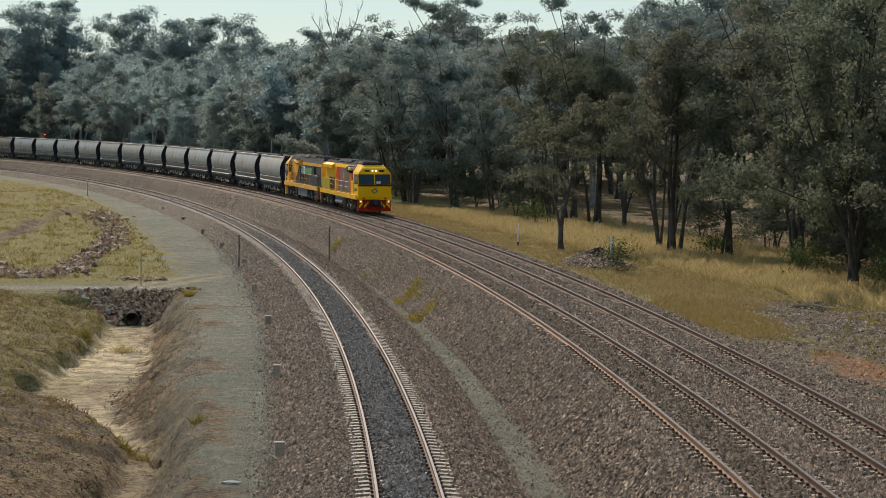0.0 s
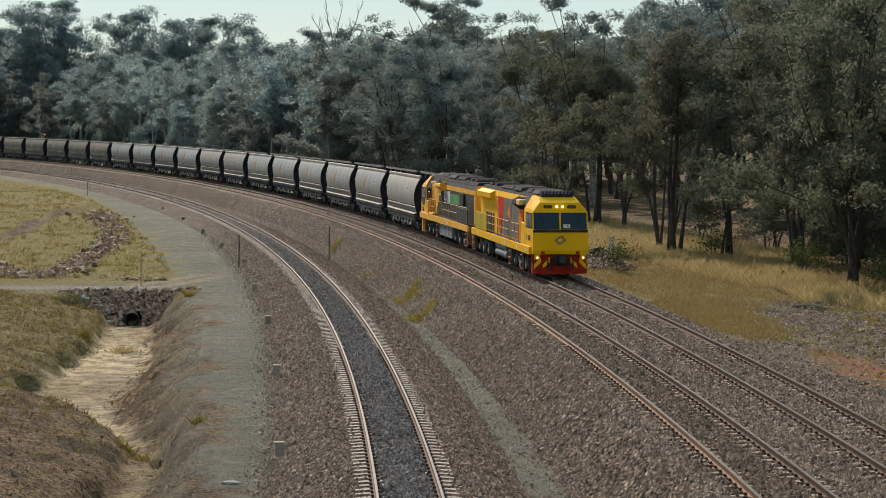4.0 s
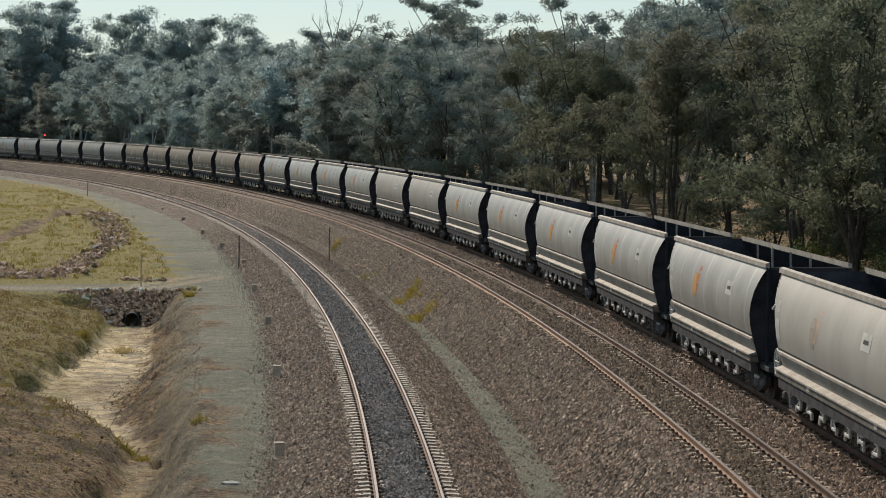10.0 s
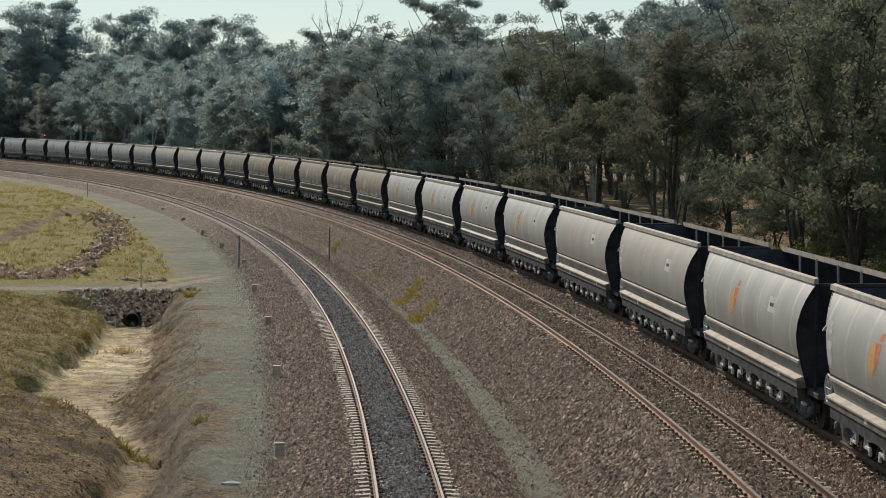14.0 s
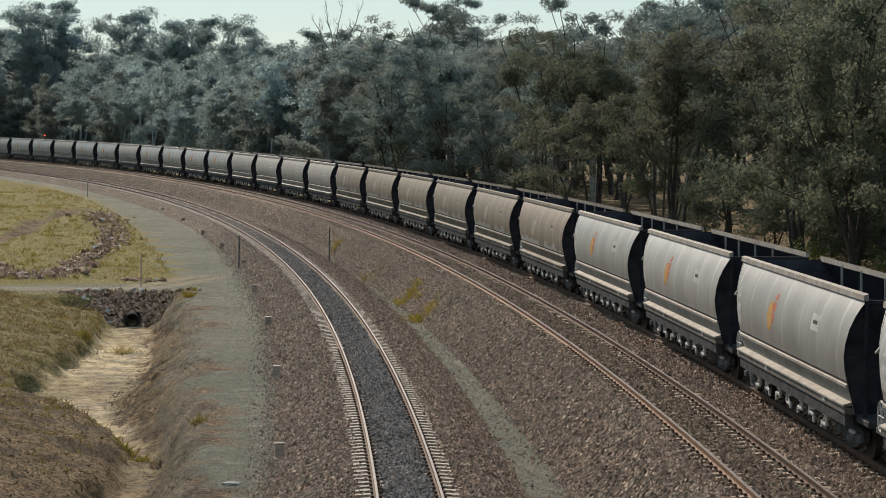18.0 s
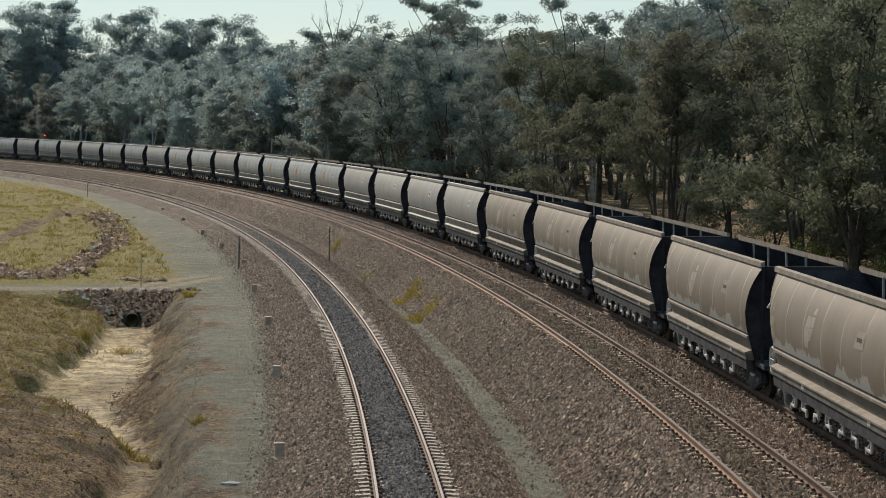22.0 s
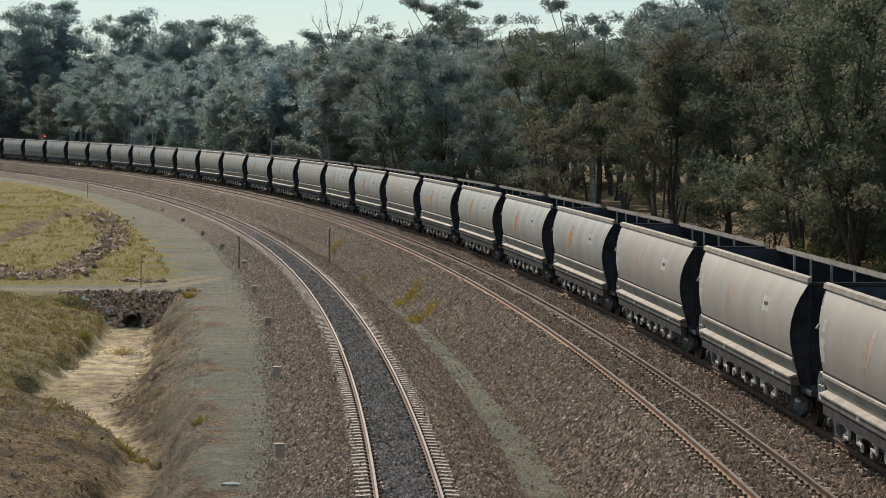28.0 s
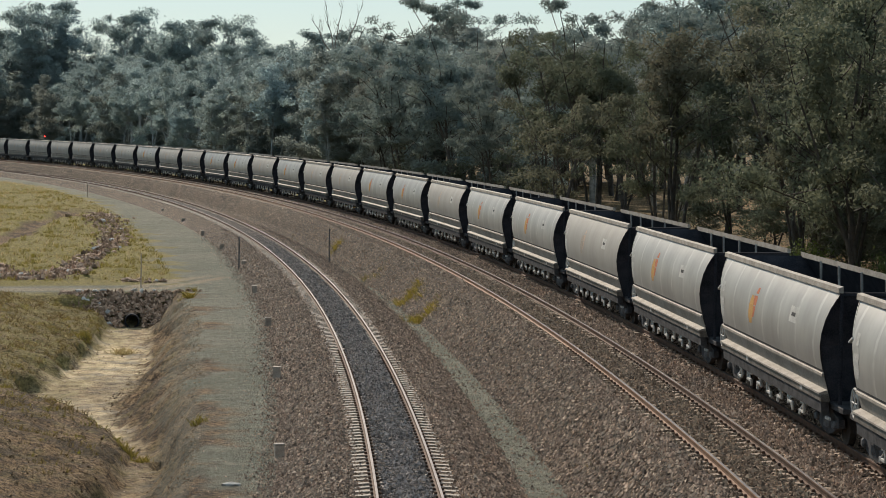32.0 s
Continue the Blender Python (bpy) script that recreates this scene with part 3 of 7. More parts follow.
def make_tree(name, label, shape, bark, leafm, group="gum trees", category="tree"):
    wv, wf, lv, lf, ln_ = shape
    base = tagged(new(name), label, category, group)
    mesh_ob("trunk", wv, wf, bark, base, smooth=True)
    crown = mesh_ob("crown", lv, lf.tolist(), leafm, base, smooth=True)
    crown.data.normals_split_custom_set_from_vertices(ln_.tolist())
    return base


def on_ground(s, d):
    x, y, _ = at(LINE_C, s, d)
    return float(x), float(y), float(ground_z(np.array([float(s)]), np.array([float(d)]))[0])


def top_of(tree):
    """Height of the leafy top of a tree as built."""
    zs = sorted(v.co.z for ob in tree.children if ob.name.startswith("crown") for v in ob.data.vertices)
    return zs[int(len(zs) * 0.995)]


def place(base, s, d, turn, scale=1.0, wide=1.0, first=False):
    x, y, z = on_ground(s, d)
    m = Matrix.Translation((x, y, z)) @ Matrix.Rotation(radians(turn), 4, "Z")
    ob = base if first else copy_thing(base, m)
    ob.matrix_basis = m @ Matrix.Diagonal((scale * wide, scale * wide, scale, 1))
    return ob


NEAR_TREES = [
    make_tree("gum_tree", "tall dense gum tree with drooping olive foliage and dark trunk", tree_shape(1, 17, 0.2, 0.27, 5.2, 95, 13000, 0.24, 3, 0.1, False, 1.25, 0.75), M_BARK_DARK, M_LEAF_OLIVE),
    make_tree("gum_tree", "slender gum tree with olive leaves on a dark forked trunk", tree_shape(2, 16, 0.18, 0.32, 4.6, 80, 10500, 0.24, 4, 0.2, False, 1.2, 0.75), M_BARK_DARK, M_LEAF_OLIVE),
    make_tree("gum_tree", "broad gum tree with grey-green leaves and several dark stems", tree_shape(3, 15, 0.18, 0.24, 5.2, 95, 12000, 0.24, 4, 0.0, False, 1.25, 0.75), M_BARK_DARK, M_LEAF_OLIVE),
    make_tree("gum_tree", "open gum tree with a pale trunk and sparse olive crown", tree_shape(4, 18, 0.16, 0.34, 3.8, 55, 7500, 0.22, 1, 0.5, False, 1.1, 0.75), M_BARK_PALE, M_LEAF_OLIVE),
]
LONE_TREE = make_tree("gum_tree", "lone open gum tree with a dark forked trunk on the verge", tree_shape(47, 11.5, 0.2, 0.24, 4.6, 60, 7000, 0.21, 2, 0.2, True, 1.0, 0.75), M_BARK_DARK, M_LEAF_OLIVE)
YOUNG_TREE = make_tree("gum_sapling", "low bushy gum sapling in the shade of the wood", tree_shape(15, 7, 0.06, 0.02, 2.8, 40, 2600, 0.23, 4, 0.0, False, 0.9), M_BARK_DARK, M_LEAF_OLIVE, "young gum trees")
# distant kinds, with haze in their leaf and bark colours
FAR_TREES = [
    make_tree("tall_gum_tree", "tall distant gum tree with dense crown paled as by haze", tree_shape(11, 28, 0.30, 0.16, 7.6, 110, 13500, 0.465, 2, 0.2, True, 2.0, 0.1), M_BARK_HAZE, M_LEAF_HAZE_BLUE, "far gum trees"),
    make_tree("tall_gum_tree", "tall distant gum tree with open umbrella-like crown", tree_shape(12, 30, 0.45, 0.36, 8.4, 95, 12000, 0.41, 2, 0.7, True, 1.7, 0.1), M_BARK_HAZE, M_LEAF_HAZE_BLUE, "far gum trees"),
    make_tree("tall_gum_tree", "distant gum tree with rounded crown and limbs paled as by haze", tree_shape(13, 24, 0.26, 0.08, 6.6, 110, 13000, 0.465, 2, 0.1, False, 2.0, 0.1), M_BARK_HAZE, M_LEAF_HAZE_FAR, "far gum trees"),
    make_tree("gum_sapling", "bushy young gum tree leafy to the ground", tree_shape(14, 11, 0.10, 0.02, 4.6, 60, 5500, 0.43, 3, 0.0, False, 1.6, 0.1), M_BARK_HAZE, M_LEAF_HAZE_FAR, "young gum trees"),
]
# middle kinds, their leaves greyed to imitate haze
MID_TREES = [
    make_tree("tall_gum_tree", "tall gum tree with a dense rounded crown greyed as by haze", tree_shape(16, 26, 0.28, 0.14, 7.4, 125, 14000, 0.35, 2, 0.2, True, 1.4, 0.45), M_BARK_DARK, M_LEAF_HAZE_MID, "far gum trees"),
    make_tree("tall_gum_tree", "tall gum tree with an airy haze-greyed crown on pale limbs", tree_shape(17, 28, 0.38, 0.38, 7.6, 95, 11000, 0.325, 2, 0.7, True, 1.3, 0.45), M_BARK_PALE, M_LEAF_HAZE_MID, "far gum trees"),
    make_tree("tall_gum_tree", "broad gum tree with haze-greyed foliage low down", tree_shape(18, 23, 0.24, 0.08, 6.6, 125, 13500, 0.35, 2, 0.1, False, 1.4, 0.45), M_BARK_DARK, M_LEAF_HAZE_MID, "far gum trees"),
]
# the skyline of the wood: degrees to the right of +y, and degrees above the level of the eye
SKY_AZ = [-10.6, -9.6, -8.5, -7.0, -5.9, -5.1, -4.2, -2.6, -1.1, 0.6, 1.6, 2.9, 3.6, 4.3, 5.3, 5.9, 11]
SKY_EL = [2.1, 2.1, 1.45, 2.0, 1.5, 1.95, 1.75, 1.75, 2.1, 2.2, 2.15, 2.2, 2.05, 2.3, 2.5, 3.3, 5.2]
# the trees that stand out of it: direction, height of the top in degrees, open crown or dense
TALL_ONES = [(-10.05, 2.62, 0), (-9.2, 2.72, 1), (-8.6, 1.95, 0), (-7.45, 2.45, 1), (-6.75, 2.55, 0), (-5.4, 2.35, 1), (-4.8, 2.4, 0), (-3.4, 2.05, 1), (-1.75, 2.15, 0), (-0.95, 2.85, 1), (-0.5, 2.7, 1), (0.5, 2.85, 1), (1.25, 2.5, 0), (2.5, 2.85, 1), (3.3, 2.3, 0), (4.75, 2.8, 1)]


def forest():
    rng = random.Random(21)
    used = set()

    def put(kind, s, d, h, h0, wide=1.0):
        first = id(kind) not in used
        used.add(id(kind))
        place(kind, s, d, rng.uniform(0, 360), h / h0, wide, first)

    heights = {id(q): top_of(q) for q in NEAR_TREES + FAR_TREES + MID_TREES + [YOUNG_TREE]}

    def rise(s, d, share):
        x, y, z = on_ground(s, d)
        az, dist = math.degrees(math.atan2(x, y)), math.hypot(x, y)
        return (7.42 + dist * math.tan(radians(float(np.interp(az, SKY_AZ, SKY_EL)))) * share - z)

    # edge of the wood beside the grass verge
    s = 66.0
    while s < 430:
        d = 17.5 + rng.uniform(-1.5, 2.5) - (3.5 if 100 < s < 118 else 0) - 4 * float(sm(150, 200, s))
        if not (118 < s < 140):
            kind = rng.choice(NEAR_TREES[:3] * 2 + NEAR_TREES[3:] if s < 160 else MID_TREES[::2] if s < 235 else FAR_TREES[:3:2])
            put(kind, s, d, min(rng.uniform(11, 17), rise(s, d, 0.95)), heights[id(kind)], rng.uniform(0.85, 1.05))
        s += rng.uniform(2.2, 4.6) * (1 + s / 250)
    for row in range(3):
        s = 62.0 + row * 3
        while s < 430:
            d = 24 + row * 8 + rng.uniform(-3, 3) + (6 if 112 < s < 146 and row == 0 else 0)
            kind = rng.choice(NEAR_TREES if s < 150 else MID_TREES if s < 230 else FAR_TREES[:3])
            if not (126 < s < 182 and d < 29):                    # the glade
                put(kind, s, d, min(rng.uniform(15, 23), rise(s, d, rng.uniform(0.7, 0.98))), heights[id(kind)], 1.1)
            s += rng.uniform(6, 10) * (1 + s / 300)
    # lone tree on the verge
    put(LONE_TREE, 110, 7.2, 11.5, 11.5, 1.0)
    # undergrowth inside the wood
    for k in range(56):
        s_ = 58 + 80 * (k + rng.random()) / 56
        d_ = rng.uniform(18.5, 33) if s_ < 122 else rng.uniform(31, 40)
        put(YOUNG_TREE, s_, d_, rng.uniform(2.8, 5.5), 7, rng.uniform(1.1, 1.6))
    # tall trees that make the skyline, and lower ones before them
    def stand(kind, az, dist, h):
        first = id(kind) not in used
        used.add(id(kind))
        m = Matrix.Translation((dist * math.sin(radians(az)), dist * math.cos(radians(az)), -1.6)) @ Matrix.Rotation(rng.uniform(0, 6.28), 4, "Z")
        ob = kind if first else copy_thing(kind, m)
        q = 1.02 * h / heights[id(kind)]
        ob.matrix_basis = m @ Matrix.Diagonal((q, q, q, 1))

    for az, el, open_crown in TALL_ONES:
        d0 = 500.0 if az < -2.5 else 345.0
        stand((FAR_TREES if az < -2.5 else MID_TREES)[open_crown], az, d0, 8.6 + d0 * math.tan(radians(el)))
    az = -11.4
    while az < 9:
        el = float(np.interp(az, SKY_AZ, SKY_EL))
        far = az < -4.5
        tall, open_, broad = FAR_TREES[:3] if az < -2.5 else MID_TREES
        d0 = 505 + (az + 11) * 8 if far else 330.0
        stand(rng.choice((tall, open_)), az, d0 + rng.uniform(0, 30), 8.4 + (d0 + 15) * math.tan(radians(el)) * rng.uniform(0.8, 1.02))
        stand(rng.choice((tall, broad)), az + 0.25, d0 - rng.uniform(15, 30), 8.4 + d0 * math.tan(radians(el)) * rng.uniform(0.55, 0.85))
        if far or rng.random() < 0.5:
            stand(rng.choice((tall, open_, broad)), az - 0.15, d0 + rng.uniform(-14, -2), 8.4 + d0 * math.tan(radians(el)) * rng.uniform(0.6, 0.82))
        if far:
            stand(FAR_TREES[2], az + 0.1, d0 - rng.uniform(30, 38), rng.uniform(13, 18))
            stand(FAR_TREES[3], az + 0.4, d0 - rng.uniform(32, 42), rng.uniform(8, 12))
            stand(FAR_TREES[3], az + 0.1, d0 + rng.uniform(28, 44), rng.uniform(13, 18))
        az += rng.uniform(0.42, 0.62)
    for k in range(66):
        s_ = rng.uniform(60, 150) if k < 20 else rng.uniform(85, 210) if k < 40 else rng.uniform(150, 400)
        d_ = rng.uniform(30, 42) if k < 20 else rng.uniform(38, 60) if k < 40 else rng.uniform(13, 22) + 10 * float(sm(300, 400, s_))
        put(YOUNG_TREE if s_ < 330 else FAR_TREES[3], s_, d_, rng.uniform(4, 8), 7 if s_ < 330 else 11, 1.2)


forest()

# ---- the train ----
def wagon_skin(name, dark, light, seam, seam_amount, rough=0.62, metal=0.0, bare=0.0, seam_w=0.03):
    """Weathered sheet: broad tone, hanging streaks, pale seams every two metres, and bare metal where the dust has flaked off low down."""
    def build(nt, b):
        col = ramp(nt, noise_tex(nt, 0.5, 5), [(0.3, dark), (0.7, light)])
        streak = noise_tex(nt, 1.0, 5, 0.65, "Object", (1.5, 1.1, 0.22))
        col = blend(nt, 0.3, col, ramp(nt, streak, [(0.35, tuple(c * 0.75 for c in dark)), (0.65, light)]))
        tc = nt.nodes.new("ShaderNodeTexCoord")
        sp = nt.nodes.new("ShaderNodeSeparateXYZ")
        nt.links.new(tc.outputs["Object"], sp.inputs[0])
        last = sp.outputs["Y"]
        for op, val in (("MULTIPLY", 0.49), ("ADD", 100.5), ("FRACT", 0), ("SUBTRACT", 0.5), ("ABSOLUTE", 0)):
            mt = nt.nodes.new("ShaderNodeMath")
            mt.operation = op
            nt.links.new(last, mt.inputs[0])
            mt.inputs[1].default_value = val
            last = mt.outputs[0]
        line_ = ramp(nt, last, [(seam_w, (1, 1, 1)), (seam_w * 2.2, (0, 0, 0))])
        broken = blend(nt, 1.0, line_, ramp(nt, noise_tex(nt, 1.7, 3), [(0.38, (0, 0, 0)), (0.6, (1, 1, 1))]), "MULTIPLY")
        k = nt.nodes.new("ShaderNodeMath")
        k.operation = "MULTIPLY"
        k.inputs[1].default_value = seam_amount
        nt.links.new(broken, k.inputs[0])
        col = blend(nt, k.outputs[0], col, seam)
        if bare:
            low = nt.nodes.new("ShaderNodeMath")
            low.operation = "MULTIPLY_ADD"
            nt.links.new(sp.outputs["Z"], low.inputs[0])
            low.inputs[1].default_value, low.inputs[2].default_value = -0.42, 1.08
            sums = nt.nodes.new("ShaderNodeMath")
            nt.links.new(low.outputs[0], sums.inputs[0])
            nt.links.new(noise_tex(nt, 0.7, 6, 0.6, "Object", (1, 1, 0.6)), sums.inputs[1])
            col = blend(nt, ramp(nt, sums.outputs[0], [(0.80, (0, 0, 0)), (0.82, (bare, bare, bare))]), col, (0.36, 0.36, 0.335))
        oi = nt.nodes.new("ShaderNodeObjectInfo")
        hs = nt.nodes.new("ShaderNodeHueSaturation")
        mr = nt.nodes.new("ShaderNodeMapRange")
        mr.inputs["To Min"].default_value, mr.inputs["To Max"].default_value = 0.9, 1.1
        nt.links.new(oi.outputs["Random"], mr.inputs["Value"])
        nt.links.new(mr.outputs[0], hs.inputs["Value"])
        nt.links.new(col, hs.inputs["Color"])
        nt.links.new(hs.outputs[0], b.inputs["Base Color"])
        b.inputs["Roughness"].default_value, b.inputs["Metallic"].default_value = rough, metal
        b.inputs["Specular IOR Level"].default_value = 0.3
    return mat(name, build)


M_SKIN_CLEAN = wagon_skin("clean_aluminium_sheet", (0.244, 0.234, 0.214), (0.368, 0.355, 0.329), (0.552, 0.538, 0.506), 0.45, 0.48, 0.25)
M_SKIN_DULL = wagon_skin("dull_aluminium_sheet", (0.265, 0.248, 0.22), (0.335, 0.315, 0.282), (0.40, 0.38, 0.35), 0.1)
M_SKIN_BROWN = wagon_skin("dusty_brown_sheet", (0.139, 0.109, 0.0755), (0.197, 0.158, 0.114), (0.386, 0.324, 0.246), 0.7, bare=0.75, seam_w=0.016)
M_LOWER = simple("lower_side_sheet", (0.21, 0.193, 0.17), (0.31, 0.29, 0.26), 0.75, 0, 1.2, spec=0.15)
M_SILVER = simple("weathered_aluminium", (0.36, 0.355, 0.34), (0.50, 0.49, 0.47), 0.5, 0.15, 0.8)
M_SILVER_EDGE = simple("bright_aluminium_rim", (0.23, 0.203, 0.173), (0.394, 0.358, 0.31), 0.75, 0.1, 2.0, spec=0.2)
M_TRIM_BROWN = simple("dusty_brown_rim", (0.17, 0.143, 0.112), (0.28, 0.243, 0.2), 0.8, 0, 2.0, spec=0.15)
M_LOWER_BROWN = simple("brown_lower_sheet", (0.14, 0.118, 0.092), (0.22, 0.19, 0.153), 0.8, 0, 1.2, spec=0.1)
M_RIB = simple("dark_aluminium_skirt", (0.09, 0.081, 0.07), (0.19, 0.175, 0.153), 0.8, 0, 2.0, spec=0.1)
M_BLACK = simple("matt_black", (0.0144, 0.0162, 0.0216), (0.0396, 0.0396, 0.0468), 0.85, 0, 2.0, spec=0.08)
M_UNDER = simple("dusty_underframe_steel", (0.0288, 0.0288, 0.032), (0.08, 0.08, 0.0832), 0.85, 0, 3.0, spec=0.1)
M_LEVER = simple("pale_grey_castings", (0.332, 0.328, 0.307), (0.547, 0.531, 0.495), 0.7, 0, 4.0, spec=0.2)
M_CASTING = simple("grimy_castings", (0.0528, 0.0545, 0.0571), (0.15, 0.152, 0.157), 0.85, 0, 5.0, spec=0.1)
M_WHEEL = simple("wheel_steel", (0.02, 0.017, 0.015), (0.05, 0.042, 0.037), 0.8, 0.1, 4.0, spec=0.15)
M_ORANGE = simple("weathered_orange_paint", (0.42, 0.135, 0.07), (0.54, 0.19, 0.10), 0.8, 0, 2.0, spec=0.1)


M_PLATE_DUSTY = simple("dust_covered_plate", (0.22, 0.185, 0.14), (0.31, 0.27, 0.21), 0.8, 0, 3.0, spec=0.1)

L_WAGON = 16.3
# half cross-section of the hopper: half width and height, from the sill up to the rim
HOPPER = [(1.22, 1.02), (1.30, 1.35), (1.39, 1.66), (1.46, 2.0), (1.49, 2.3), (1.47, 2.6), (1.41, 2.9), (1.31, 3.17), (1.20, 3.38), (1.10, 3.54)]


def half_len(z, e=1):
    """How far the hopper reaches from the middle at height z: the leading end (e = 1) stands steeper than the brake end."""
    if e > 0:
        return 6.8 + 0.45 * max(0.0, (z - 2.1) / 1.45) ** 1.4
    return 5.95 + 1.25 * max(0.0, (z - 2.1) / 1.45) ** 1.6 + 0.15 * max(0.0, (1.9 - z) / 0.9)


def wheelset(parent, y, r=0.46):
    ws = part("wheelset", rod((-0.95, y, r), (0.95, y, r), 0.085, 8), M_WHEEL, parent)
    for sx in (-1, 1):
        bm = bmesh.new()
        add_rod(bm, (sx * 0.685, y, r), (sx * 0.815, y, r), r, 20)
        add_rod(bm, (sx * 0.67, y, r), (sx * 0.695, y, r), r + 0.028, 20)
        add_rod(bm, (sx * 0.815, y, r), (sx * 0.84, y, r), r * 0.35, 10)
        part("wheel", bm, M_WHEEL, ws)
    return ws


def bogie(parent, y0):
    bm = bmesh.new()
    add_box(bm, 0, y0, 0.62, 2.2, 0.42, 0.26, 0.03)
    bg = part("bogie", bm, M_UNDER, parent)
    for sx in (-1, 1):
        bm = bmesh.new()
        add_prism(bm, [(y0 - 1.2, 0.42), (y0 - 0.95, 0.36), (y0 - 0.45, 0.2), (y0 + 0.45, 0.2), (y0 + 0.95, 0.36), (y0 + 1.2, 0.42), (y0 + 1.2, 0.62), (y0 + 0.8, 0.7), (y0 + 0.45, 0.82), (y0 - 0.45, 0.82), (y0 - 0.8, 0.7), (y0 - 1.2, 0.62)], sx * 0.98 - 0.07, sx * 0.98 + 0.07, "yz")
        part("side_frame", bm, M_UNDER, bg)
        for k in (-1, 1):
            part("axle_box", box(sx * 1.07, y0 + k * 0.9, 0.46, 0.14, 0.2, 0.2, 0.04), M_CASTING, bg)
        bm = bmesh.new()
        for q in (-0.2, 0, 0.2):
            add_rod(bm, (sx * 1.02, y0 + q, 0.3), (sx * 1.02, y0 + q, 0.62), 0.07, 8)
        part("spring", bm, M_CASTING, bg)
    for k in (-1, 1):
        wheelset(bg, y0 + k * 0.9)
    return bg


def coupler(parent, y, sign):
    bm = bmesh.new()
    add_box(bm, 0, y - sign * 0.35, 0.9, 0.2, 0.7, 0.2, 0.03)
    add_box(bm, 0, y, 0.9, 0.3, 0.28, 0.34, 0.06)
    part("coupler", bm, M_UNDER, parent)


